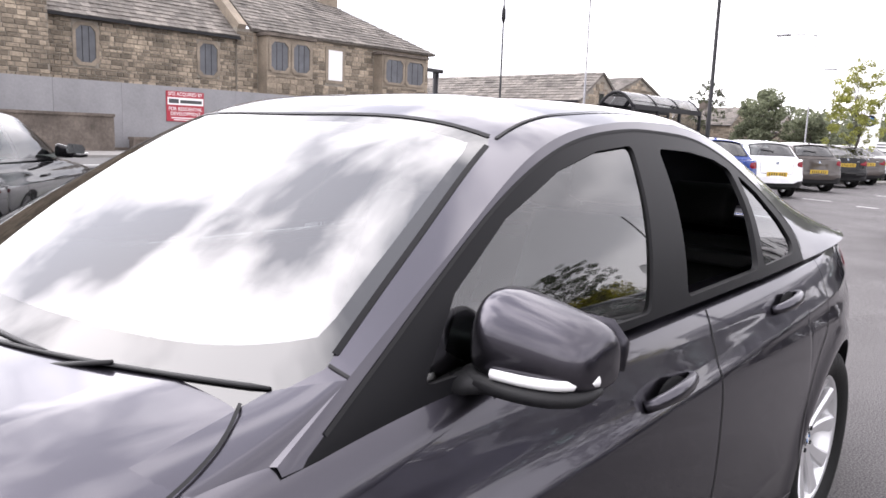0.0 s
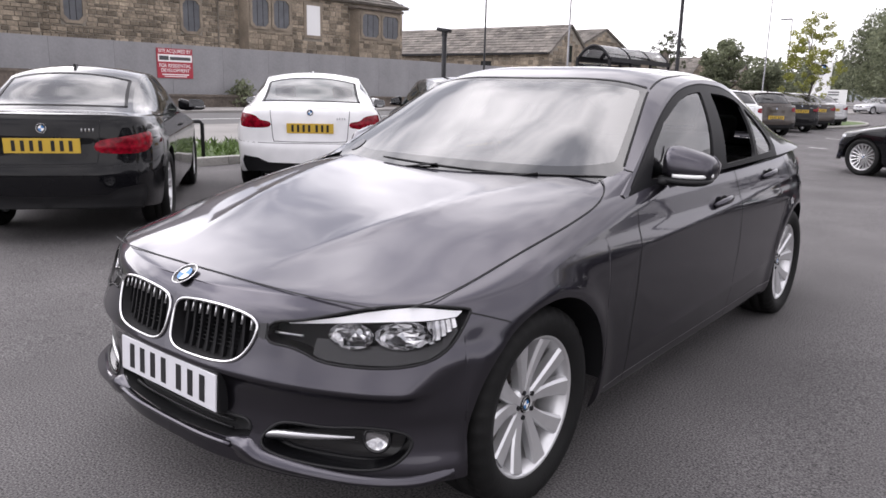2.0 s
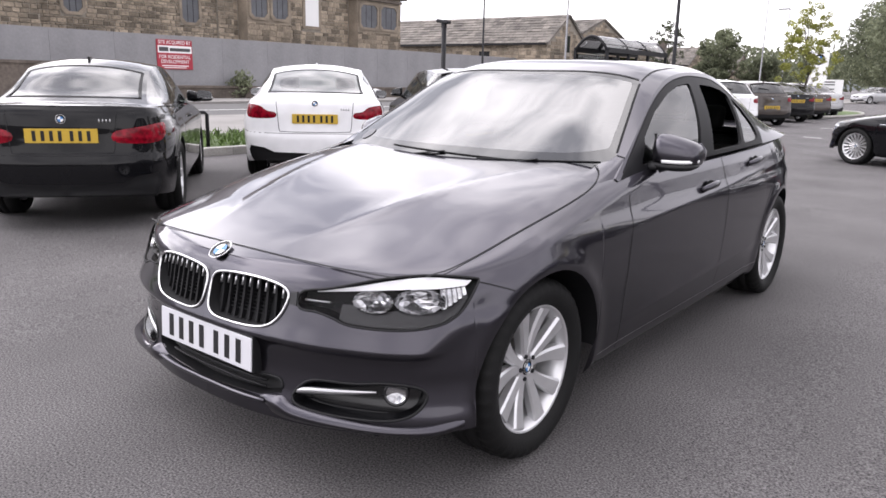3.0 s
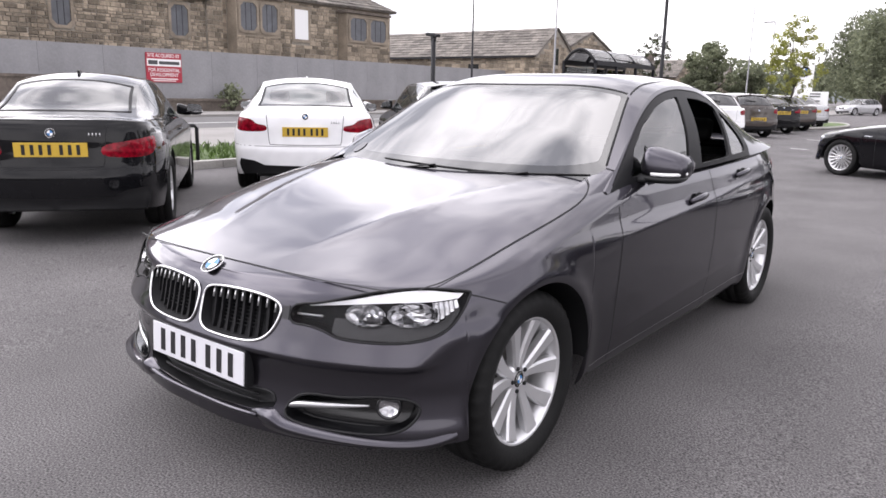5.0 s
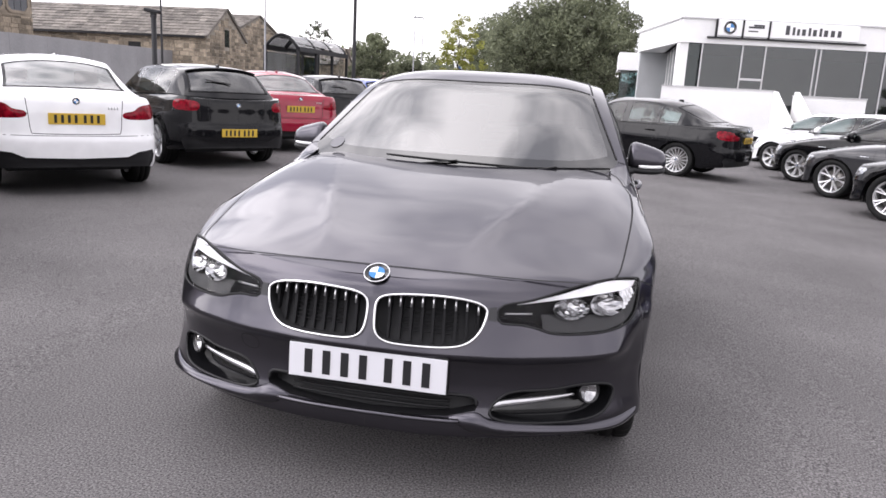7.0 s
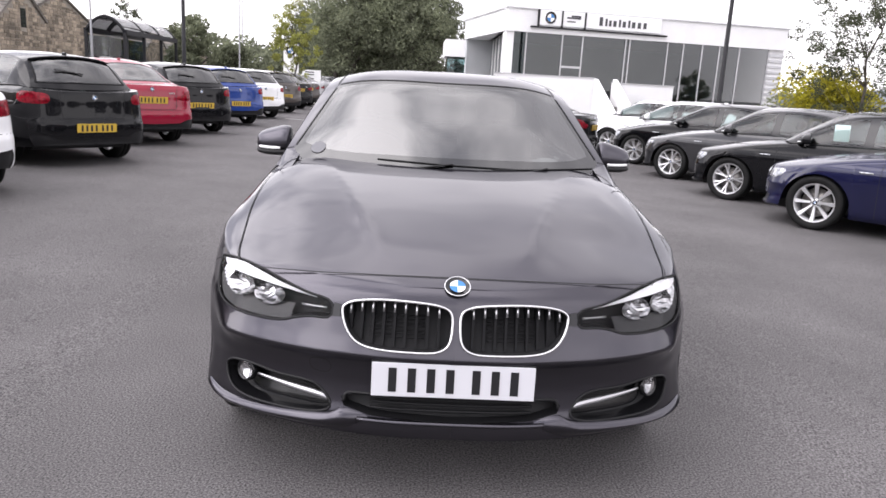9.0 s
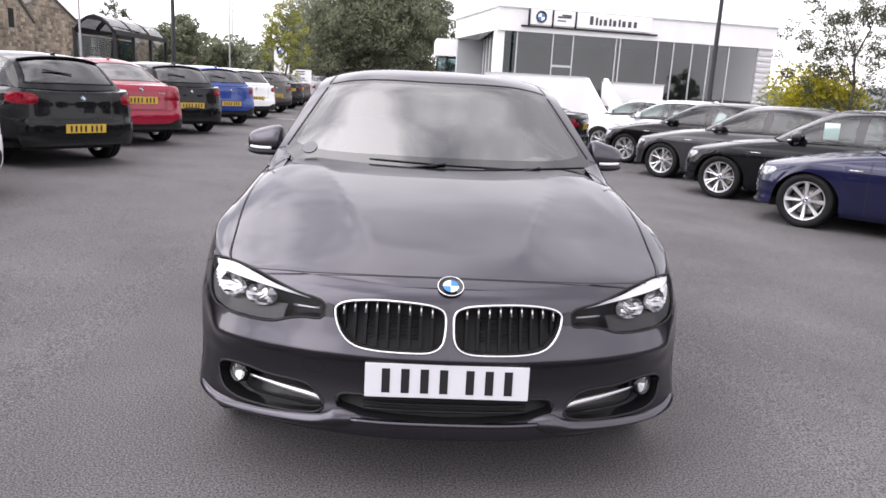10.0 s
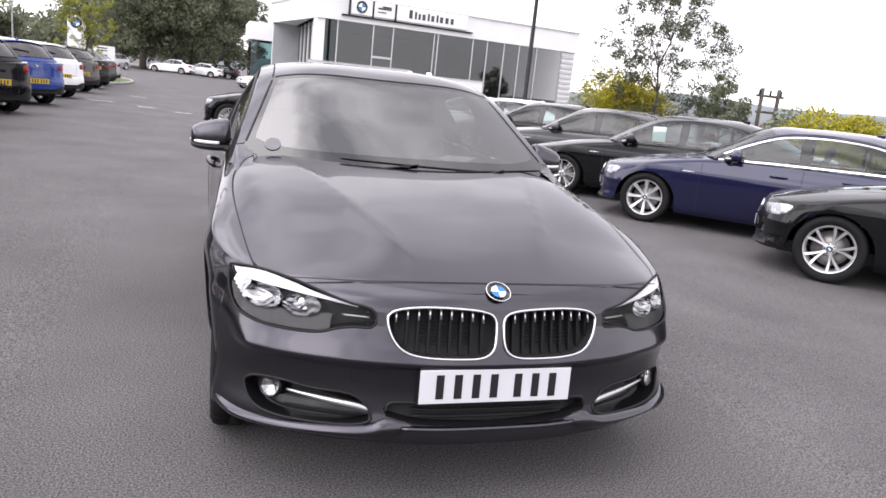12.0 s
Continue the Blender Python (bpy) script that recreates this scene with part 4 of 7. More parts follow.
def wheel(style, r, width):
    """A road wheel, its outer face towards +x: spoked alloy rim with tyre, hub cap and brake disc."""
    key = (style, r, width)
    if key in WHEELS:
        src = WHEELS[key]
        return copy_thing(src, Matrix.Identity(4))
    hw = width / 2
    rr = r * (.705 if style != "steel" else .6)
    # rim: barrel with lip
    prof = [(rr * .93, -hw * .9), (rr * .90, -hw * .2), (rr * .90, hw * .55), (rr * .965, hw * .78), (rr * 1.0, hw * .86), (rr * 1.02, hw * .84), (rr * 1.02, hw * .7)]
    V, F = lathe_geo(prof, 56)
    nsp, wide, twin = {"ten": (10, .044, 0), "multi": (18, .014, 0), "double": (7, .017, .085), "eight": (8, .033, 0), "five": (5, .021, .16)}[style]
    geos, spokes = [(V, F)], []
    for i in range(nsp):
        offs = (-twin, twin) if twin else (0,)
        for o in offs:
            a0 = 2 * math.pi * i / nsp + (o * .45 if twin else 0)
            a1 = 2 * math.pi * i / nsp + o * 1.55
            if style == "ten":
                a0 += .13 * (-1 if i % 2 else 1)
            n = 6
            vs, fs = [], []
            for k in range(n + 1):
                t = k / n
                rad = rr * (.16 + .78 * t)
                a = a0 + (a1 - a0) * t
                w = wide * (.70 + .75 * t ** 1.2) * r / .325
                x = hw * (.52 + .26 * t ** 1.5) 
                c, s = math.cos(a), math.sin(a)
                for dx, dw in ((-.030, -w * .52), (-.005, -w * .52), (0.002, -w * .40), (0.005, w * .36), (-.004, w * .52), (-.030, w * .52)):
                    vs.append((x + dx, rad * c - dw * s, rad * s + dw * c))
            for k in range(n):
                for j in range(6):
                    a, b = k * 6 + j, k * 6 + (j + 1) % 6
                    fs.append((a, b, b + 6, a + 6))
            fs += [(5, 4, 3, 2, 1, 0), tuple(n * 6 + j for j in range(6))]
            spokes.append((vs, fs))
    hubp = [(0.0, hw * .56), (rr * .14, hw * .56), (rr * .24, hw * .5), (rr * .27, hw * .3), (rr * .27, hw * .1)]
    geos.append(lathe_geo(hubp, 28))
    root = mesh_ob("wheel", *join_geo(*geos), M_ALLOY, label="silver alloy wheel rim")
    for g in spokes:
        mesh_ob("spoke", *g, M_ALLOY, root, smooth=False)
    for i in range(5):
        a = 2 * math.pi * (i + .5) / 5
        bm = bmesh.new()
        bmesh.ops.create_cone(bm, cap_ends=True, segments=8, radius1=.009, radius2=.008, depth=.02, matrix=pose(hw * .52, rr * .19 * math.cos(a), rr * .19 * math.sin(a), 0, 90, 0))
        part("wheel_bolt", bm, M_STEELDARK, root)
    tp = [(rr * .98, hw * .80), (rr * 1.05, hw * .97), (rr * 1.18, hw * 1.06), (r * .90, hw * 1.05), (r * .965, hw * .94), (r * .99, hw * .78), (r * .992, hw * .50), (r * .975, hw * .48), (r * .975, hw * .42), (r, hw * .40), (r, hw * .04), (r * .978, hw * .02), (r * .978, -hw * .06), (r, -hw * .08), (r, -hw * .45), (r * .98, -hw * .8), (r * .9, -hw * 1.05), (rr, -hw * .85)]
    V, F = lathe_geo(tp, 120 if style == "ten" else 64)
    if style == "ten":
        # shoulder grooves of the tread
        for j in range(0, 120, 3):
            for i in (4, 5, 6):
                q = V[j * len(tp) + i]
                V[j * len(tp) + i] = (q[0] - .004, q[1] * .982, q[2] * .982)
    mesh_ob("tyre", V, F, M_RUBBER, root, "black rubber tyre")
    V, F = lathe_geo([(0, hw * .575), (.028, hw * .575), (.031, hw * .55)], 24)
    mesh_ob("hub_cap", V, F, M_GLOSSBLACK, root)
    badge_disc(root, .024, Matrix.Translation((hw * .582, 0, 0)) @ pose(0, 0, 0, 90, 0, 90))
    V, F = lathe_geo([(0, hw * .05), (rr * .74, hw * .05), (rr * .74, -hw * .1)], 32)
    mesh_ob("brake_disc", V, F, M_DISC, root)
    WHEELS[key] = root
    return root


def badge_disc(parent, r, m):
    """A round enamel emblem: dark ring, white and blue quarters, chrome rim. It faces along the local -y... +z of m."""
    V, F = lathe_geo([(0, 0), (r * .98, 0), (r * 1.0, .001)], 28, axis="z")
    base = mesh_ob("emblem", V, F, M_GLOSSBLACK, parent, m=m, label="round blue and white enamel emblem")
    v, f = tube_geo([(r * math.cos(t), r * math.sin(t), .001) for t in np.linspace(0, 2 * math.pi, 28, endpoint=False)], r * .045, 6, True)
    mesh_ob("emblem_rim", v, f, M_CHROME, base)
    for q in range(4):
        vs = [(0, 0, .0015)] + [(r * .62 * math.cos(t), r * .62 * math.sin(t), .0015) for t in np.linspace(q * math.pi / 2, (q + 1) * math.pi / 2, 8)]
        mesh_ob("emblem_quarter", vs, [(0, i, i + 1) for i in range(1, 8)], M_BADGEWHITE if q % 2 else M_BADGEBLUE, base, smooth=False)
    return base


def plate(parent, m, material, groups, w=.52, h=.111):
    """A number plate whose characters are plain bars. It faces along its local -y."""
    b = part("number_plate", add_box(bmesh.new(), -w / 2, w / 2, 0, .006, -h / 2, h / 2, .002), material, parent, "plate with dark bars for its characters")
    b.matrix_basis = m
    n = sum(groups)
    total = n * .05 + (n - 1) * .011 + (len(groups) - 1) * .022
    x = -total / 2
    for g in groups:
        for _ in range(g):
            box("plate_bar", x + .012, x + .038, -.0015, 0.0, -.0395, .0395, M_INK, b)
            x += .061
        x += .022
    return b


# ---- the grey saloon in the middle ----
KIDNEY = [(.012, .60), (.014, .650), (.045, .668), (.13, .676), (.24, .678), (.335, .668), (.372, .650), (.372, .622), (.352, .575), (.315, .540), (.255, .526), (.12, .524), (.055, .526), (.018, .548)]
HEADLIGHT = [(.405, .662), (.50, .672), (.61, .700), (.70, .718), (.80, .727), (.88, .727), (.975, .721), (1.028, .713), (1.037, .709), (1.026, .699), (.985, .655), (.945, .617), (.885, .588), (.79, .573), (.66, .572), (.58, .576), (.535, .594), (.475, .606), (.405, .603)]
INTAKE = [(.385, .314), (.43, .370), (.48, .390), (.605, .388), (.695, .404), (.81, .396), (.845, .370), (.83, .335), (.79, .302), (.72, .286), (.58, .284), (.43, .290)]
LOWER = [(-.05, .368), (.31, .368), (.362, .350), (.352, .322), (.262, .302), (-.05, .290)]


def fog_lamp(c, parent, sgn):
    u, z = .742, .368
    p, n = c.ring_n(np.array([u]), np.array([z]), .012)
    p, n = p[0], n[0]
    if sgn < 0:
        p, n = p * np.array([-1, 1, 1]), n * np.array([-1, 1, 1])
    q = Vector(n).to_track_quat("Z", "Y").to_matrix().to_4x4()
    m = Matrix.Translation(p) @ q
    V, F = lathe_geo([(.040, -.012), (.040, .006), (.035, .010), (.031, .004)], 24, axis="z")
    ring_ = mesh_ob("fog_lamp", V, F, M_GLOSSBLACK, parent, m=m, label="small round fog lamp")
    V, F = lathe_geo([(0, -.012), (.016, -.009), (.032, .004)], 10, axis="z")
    mesh_ob("reflector", V, F, M_BOWL, ring_)
    V, F = lathe_geo([(0, .013), (.02, .011), (.033, .004)], 24, axis="z")
    mesh_ob("lens", V, F, M_LENS, ring_)


def headlight_inside(c, parent, sgn):
    """Two bright reflector bowls, a chrome brow and a black inner wedge behind the cover."""
    def at(u, z, e):
        p, n = c.ring_n(np.array([u]), np.array([z]), e)
        p, n = p[0].copy(), n[0].copy()
        if sgn < 0:
            p[0], n[0] = -p[0], -n[0]
        return p, n
    rnd = random.Random(5)
    for u, z, ru, rz, nseg in ((.660, .647, .068, .034, 16), (.812, .653, .084, .037, 13)):
        vs, fs = [at(u, z, .046)[0]], []
        for r in (.35, .62, .84, 1.0):
            for k in range(nseg):
                t = 2 * math.pi * k / nseg
                e = .010 + .036 * (1 - r * r) + rnd.uniform(-.005, .005) * (r < .9)
                vs.append(at(u + ru * r * math.cos(t), z + rz * r * math.sin(t), e)[0])
        for k in range(nseg):
            k2 = (k + 1) % nseg
            fs.append((0, 1 + k2, 1 + k))
            for r in range(3):
                fs.append((1 + r * nseg + k, 1 + r * nseg + k2, 1 + (r + 1) * nseg + k2, 1 + (r + 1) * nseg + k))
        bowl = mesh_ob("reflector", vs, fs, M_BOWL, parent, "bright faceted reflector bowl", smooth=False)
        dark = rz * (.26 if u < .7 else .36)
        p, n = at(u - .012, z - (.0 if u < .7 else .008), .026)
        m = Matrix.Translation(p) @ Vector((n[0] * .6, n[1] - .3, n[2])).normalized().to_track_quat("Z", "Y").to_matrix().to_4x4()
        V, F = lathe_geo([(0, .006), (dark * .5, .004), (dark * .9, -.004), (dark, -.020)], 12, axis="z")
        mesh_ob("bulb_shield", V, F, M_BEZEL, bowl)
    # ribbed outer reflector round the corner
    for nm, ua, ub, za, zb, zc_, zd, e0, nr in (("outer_reflector", .886, .985, .622, .668, .690, .694, .012, 10),):
        vs, fs = [], []
        for k in range(nr + 1):
            a = k / nr
            for b in (0, .5, 1):
                lo_, hi_ = za + (zb - za) * a, zc_ + (zd - zc_) * a
                vs.append(at(ua + (ub - ua) * a, lo_ + (hi_ - lo_) * b, e0 + .007 * (k % 2) + .004 * b)[0])
        for k in range(nr):
            for b in range(2):
                fs.append((k * 3 + b, k * 3 + 3 + b, k * 3 + 4 + b, k * 3 + 1 + b))
        mesh_ob(nm, vs, fs, M_BOWL, parent, smooth=False)
    # grey bezel below the bowls
    us_ = np.linspace(.555, .985, 24)
    lo_ = np.interp(us_, [.535, .58, .66, .79, .885, .945, .985], [.598, .580, .576, .577, .592, .621, .659])
    hi_ = np.interp(us_, [.535, .60, .68, .75, .79, .88, .93, .955, .99], [.628, .628, .616, .624, .624, .620, .632, .648, .676])
    vs = [at(u, zz, e)[0] for u, a, b in zip(us_, lo_, hi_) for zz, e in ((a, .008), ((a + b) / 2, .012), (b, .024))]
    mesh_ob("bezel", vs, [(i * 3 + b, i * 3 + 3 + b, i * 3 + 4 + b, i * 3 + 1 + b) for i in range(23) for b in range(2)], M_BEZEL, parent, "dark grey lower bezel")
    top = smooth_line([(.47, .664), (.61, .690), (.70, .708), (.80, .719), (.88, .720), (1.01, .708)], 6)
    low = smooth_line([(.47, .660), (.61, .675), (.70, .683), (.80, .688), (.88, .689), (.990, .694)], 6)
    vs = []
    for (u, z), (u2, z2), in zip(top, low):
        vs += [at(u, z, .004)[0], at(u2, z2, .010)[0]]
    fs = [(2 * i, 2 * i + 1, 2 * i + 3, 2 * i + 2) for i in range(len(top) - 1)]
    mesh_ob("brow", vs, fs, M_BROW, parent, "bright white brow strip")
    pts = [at(u, .634 + .01 * (u - .43), .006)[0] for u in np.linspace(.43, .52, 6)]
    tube("trim_blade", pts, .0035, M_SATIN, parent)


M_BOWL = mat("bowl_chrome", (0.42, 0.42, 0.43), rough=0.10, metal=1.0, vary=0.3, vscale=60)
M_BEZEL = mat("lamp_bezel", (0.018, 0.018, 0.020), rough=0.45)
M_STRIP = mat("indicator_strip", (0.78, 0.78, 0.78), rough=0.25)
M_CARD_GREY = mat("paper_disc", (0.14, 0.14, 0.15), rough=0.7)
M_FRAME = mat("black_window_frame", (0.006, 0.006, 0.007), rough=0.48, spec=0.12)
M_SLAT = mat("grille_slat", (0.008, 0.008, 0.009), rough=0.55, spec=0.2)
M_BROW = mat("headlight_brow", (0.9, 0.9, 0.92), rough=0.3)


def build_hero():
    c = CarMaker("saloon_car", HERO, M_GREY_PAINT, 2, "dark metallic grey saloon car with one rear window open")
    B, root = c.B, c.root
    kid, hl, it, low = round_poly(KIDNEY, 4), round_poly(HEADLIGHT, 3), round_poly(INTAKE, 3), LOWER
    uy = B.u_of_y
    ub = float(uy(-.315))
    d0, d1, d2 = (float(uy(v)) for v in SALOON["doors"])
    ur = float(uy(3.12))
    cols = [("front_bumper", 0, ub), ("front_wing", ub, d0), ("front_door", d0, d1), ("rear_door", d1, d2), ("rear_wing", d2, ur), ("rear_bumper", ur, 99)]
    tail = c.poly_u([(.42, .90), (.80, .93), (1.02, .93), (1.03, .86), (.95, .80), (.60, .79), (.44, .80)], True)
    regs = [("kidney_back", kid, None), ("headlight_back", hl, None), ("intake_back", it, None), ("lower_back", low, None), ("tail_lamp", round_poly(tail, 3), -.004)]
    g, P = c.lower(regs, cols, .0092)
    g["kidney_back"], g["headlight_back"], g["intake_back"] = c.tray(kid, .04), c.tray(hl, .05), c.tray(it, .06)
    g["lower_back"] = c.tray([(max(a, 0), b) for a, b in low], .05)
    bumper = c.add("front_bumper", both(g["front_bumper"]), M_GREY_PAINT, label="grey front bumper with chrome-edged intakes")
    c.add("rear_bumper", both(g["rear_bumper"]), M_GREY_PAINT)
    for nm in ("front_wing", "front_door", "rear_door", "rear_wing"):
        for gg in (g[nm], flip_geo(*g[nm])):
            c.add(nm, gg, M_GREY_PAINT)
    for gg in (g["tail_lamp"], flip_geo(*g["tail_lamp"])):
        c.add("tail_lamp", gg, M_REDLAMP, label="red rear lamp")
    c.add("lower_grille", both(g["lower_back"]), M_BLACKPLASTIC, bumper)
    for sgn in (1, -1):
        fl = (lambda q: q) if sgn > 0 else (lambda q: flip_geo(*q))
        c.add("air_intake", fl(g["intake_back"]), M_GLOSSBLACK, bumper, "black side air intake")
        kb = c.add("kidney_grille", fl(g["kidney_back"]), M_SEAM, None, "black slatted grille half with a chrome surround")
        mir = np.array([sgn, 1, 1])
        p, n = c.ring_n([a for a, _ in kid], [b for _, b in kid])
        v, f = tube_geo([tuple(q * mir) for q in p + n * .003], .0047, 8, True)
        c.add("chrome_surround", (v, f), M_CHROME, kb)
        for u in np.linspace(.055, .345, 9):
            zs = [z for z in np.linspace(.53, .675, 30) if inside(kid, np.array([u]), np.array([z]))[0]]
            z0, z1 = min(zs), max(zs)
            vs, fs = [], []
            for k, z in enumerate(np.linspace(z0, z1, 6)):
                e = .010 + .016 * (1 - k / 5)
                for du, ex in ((-.0045, e), (.0045, e), (.0045, e + .03), (-.0045, e + .03)):
                    q, _ = c.ring_n(np.array([u + du]), np.array([z]), ex)
                    vs.append(q[0] * mir)
            for k in range(5):
                for j in range(4):
                    a, b = k * 4 + j, k * 4 + (j + 1) % 4
                    fs.append((a, b, b + 4, a + 4))
            fs.append((20, 21, 22, 23))
            c.add("slat", (vs, fs), M_SLAT, kb, smooth=False)
            q0, n0 = c.ring_n(np.array([u, u]), np.array([z1 - .004, z1 - .034]), .004)
            v, f = tube_geo([tuple(q * mir) for q in q0], .0035, 6)
            c.add("slat_tip", (v, f), M_SATIN, kb)
        for z in np.linspace(.56, .63, 7):
            us_ = [u for u in np.linspace(.10, .30, 60) if inside(kid, np.array([u]), np.array([z]))[0]]
            q, n = c.ring_n(np.array(us_), np.full(len(us_), z), .030)
            v, f = tube_geo([tuple(a * mir) for a in q[::6]], .0022, 4)
            c.add("grille_bar", (v, f), M_SLAT, kb)
        hb = c.add("headlight", fl(g["headlight_back"]), M_SLAT, None, "clear headlight with a white brow and twin reflectors")
        headlight_inside(c, hb, sgn)
        # clear cover on the body's own surface
        cu, cz = np.meshgrid(np.arange(.38, 1.03, .0125), np.arange(.54, .738, .0065), indexing="ij")
        bu, bz, dd = nearest_on(hl, cu, cz)
        m = dd < .0085
        cu, cz = np.where(m, bu, cu), np.where(m, bz, cz)
        Pc = B.ring(cu, cz, -.0015)
        gg = split_grid(Pc, cu, cz, [("cover", hl, 0)], "none")["cover"]
        c.add("cover", fl(gg), M_LENS, hb, "clear plastic cover")
        p, n = c.ring_n([a for a, _ in hl], [b for _, b in hl])
        v, f = tube_geo([tuple(q * mir) for q in p], .0045, 5, True)
        c.add("seal", (v, f), M_SEAM, hb)
        # chrome corner by the grille
        vs = []
        for a, b in ((.380, .652), (.403, .655), (.404, .613), (.377, .615)):
            q, n = c.ring_n(np.array([a]), np.array([b]), -.004)
            vs.append(q[0] * mir)
        vs += [np.array(q) + np.array([0, .02, 0]) for q in vs]
        c.add("chrome_corner", (vs, [(0, 1, 2, 3), (0, 3, 7, 4), (1, 5, 6, 2), (0, 4, 5, 1), (3, 2, 6, 7)]), M_BEZEL, kb, smooth=False)
        p, n = c.ring_n([a for a, _ in it], [b for _, b in it])
        v, f = tube_geo([tuple(q * mir) for q in p], .005, 5, True)
        c.add("intake_edge", (v, f), M_BLACKPLASTIC, bumper)
        # satin blade in the intake and the fin below it
        q, n = c.ring_n(smooth_line([(.405, .336), (.45, .347), (.56, .358), (.68, .370)], 6)[:, 0], smooth_line([(.405, .336), (.45, .347), (.56, .358), (.68, .370)], 6)[:, 1], .004)
        rad = list(.0035 + .007 * np.sin(np.linspace(.2, math.pi, len(q)) ** .8 * math.pi ** .2))
        v, f = tube_geo([tuple(a * mir) for a in q], rad, 8, flat=1.2)
        c.add("intake_blade", (v, f), M_SATIN, bumper, "satin silver intake blade")
        top = smooth_line([(.262, .300), (.35, .320), (.41, .297), (.585, .283), (.73, .276), (.84, .276), (.95, .290)], 5)
        bot = smooth_line([(.305, .270), (.35, .256), (.43, .252), (.585, .254), (.70, .252), (.85, .246), (.955, .262)], 5)
        vs, fs = [], []
        for ii, ((a, b), (a2, b2)) in enumerate(zip(top, bot)):
            pr = math.sin(math.pi * min(1, max(0, (len(top) - 1 - ii) / (len(top) - 1)))) ** .6
            for uu, zz, e in ((a, b, .004), (a * .6 + a2 * .4, b * .74 + b2 * .26, -.004 - .036 * pr), (a2, b2, -.001 - .018 * pr), (a2, b2 - .006, .01)):
                q, _ = c.ring_n(np.array([uu]), np.array([zz]), e)
                vs.append(q[0] * mir)
        for i in range(len(top) - 1):
            for j in range(3):
                k = i * 4 + j
                fs.append((k, k + 1, k + 5, k + 4))
        c.add("lip_fin", (vs, fs), M_GREY_PAINT, bumper, "body-coloured lip fin")
        fog_lamp(c, bumper, sgn)
    lo = np.array(smooth_line([(.355, .338), (.345, .362), (.30, .369), (.1, .369), (0, .369)], 6))
    p, n = c.ring_n(lo[:, 0], lo[:, 1])
    for mir in (np.array([1, 1, 1]), np.array([-1, 1, 1])):
        v, f = tube_geo([tuple(q * mir) for q in p], .006, 6)
        c.add("grille_edge", (v, f), M_BLACKPLASTIC, bumper)
    # thin blade across the lower grille
    q, n = c.ring_n(np.linspace(0, .30, 14), np.full(14, .292), -.012)
    pts = [tuple(a * np.array([-1, 1, 1])) for a in q[::-1]] + [tuple(a) for a in q[1:]]
    v, f = tube_geo(pts, .010, 8, flat=.8)
    c.add("lip_blade", (v, f), M_GREY_PAINT, bumper)
    for z in (.318, .338):
        q, n = c.ring_n(np.linspace(0, .27, 10), np.full(10, z), .025)
        pts = [tuple(a * np.array([-1, 1, 1])) for a in q[::-1]] + [tuple(a) for a in q[1:]]
        v, f = tube_geo(pts, .005, 6)
        c.add("grille_bar", (v, f), M_BLACKPLASTIC, bumper)
    q, n = c.ring_n(np.array([0.]), np.array([.436]), -.010)
    plate(root, Matrix.Translation(q[0]) @ pose(0, -.012, 0, -3), M_PLATE_W, (4, 3))
    part("plate_holder", add_box(bmesh.new(), -.262, .262, q[0][1] - .005, q[0][1] + .03, .372, .496, .004), M_BLACKPLASTIC, bumper)
    # bonnet, wing tops, boot
    i0 = 0
    iA = int(np.argmin(np.abs(c.us - uy(.98))))
    c.add("bonnet", both(c.deck_geo(i0, iA, "hood", 40)), M_GREY_PAINT, label="smooth grey bonnet with two long creases")
    iC, iE = int(np.argmin(np.abs(c.us - uy(3.0)))), len(c.us) - 1
    c.add("boot_lid", both(c.deck_geo(iC, iE, "deck", 20)), M_GREY_PAINT)
    for gg in (c.shelf_geo(iA, iC), flip_geo(*c.shelf_geo(iA, iC))):
        c.add("waist_ledge", gg, M_GREY_PAINT)
    c.liners()
    part("underbody", add_box(bmesh.new(), -.62, .62, -.55, 3.6, .2, .3), M_BLACKPLASTIC, root)
    c.greenhouse_fine(M_FRAME, M_GLASSDK, M_GLASS, ("rear_window", 1))
    # seams
    zt = lambda u: float(B.z_top(u))
    for y, z0 in ((SALOON["doors"][0], .24), (SALOON["doors"][1], .24)):
        u = float(uy(y))
        c.seam([(u - .03, z0), (u - .03 if y < 1 else u, .5), (u - .02 if y < 1 else u, .7), (u + .01, .85), (u + .02, zt(u))])
    c.seam([(float(uy(2.44)), .28), (float(uy(2.42)), .5), (float(uy(2.50)), .68), (float(uy(2.64)), .80), (float(uy(2.68)), .975)])
    # highlight along the sill crease, laid on as a thin satin strip
    c.seam([(float(uy(.42)), .265), (float(uy(1.4)), .272), (float(uy(2.42)), .285)], .003, name="sill_edge", material=M_SATIN)
    c.seam([(1.028, .703), (1.05, .697), (1.08, .688), (1.137, .669), (1.16, .660)], .004)
    hoodpts = [(0, -.625), (.25, -.620), (.458, -.600), (.60, -.562), (.675, -.535)]
    hp = smooth_line(hoodpts, 8)
    pts = [(x, y, float(B.hood(x, y))) for x, y in hp]
    nr = [(0, -.5, .85)] * len(pts)
    c.add("panel_gap", both(ribbon(pts, nr, .005, .002)), M_SEAM)
    hp = smooth_line([(.738, -.470), (.748, -.43), (.762, -.376), (.783, -.188), (.803, .023), (.812, .2), (.808, .36), (.792, .47), (.765, .55), (.73, .60), (.70, .625)], 8)
    pts = [(x, y, float(B.hood(x, y)) + .035 * max(0, min(1, 1 - (.69 - y) / .30)) ** 2.2 * float(sstep(.69, .73, x))) for x, y in hp]
    rb = ribbon(pts, [(.5, 0, .85)] * len(pts), .0050, .003)
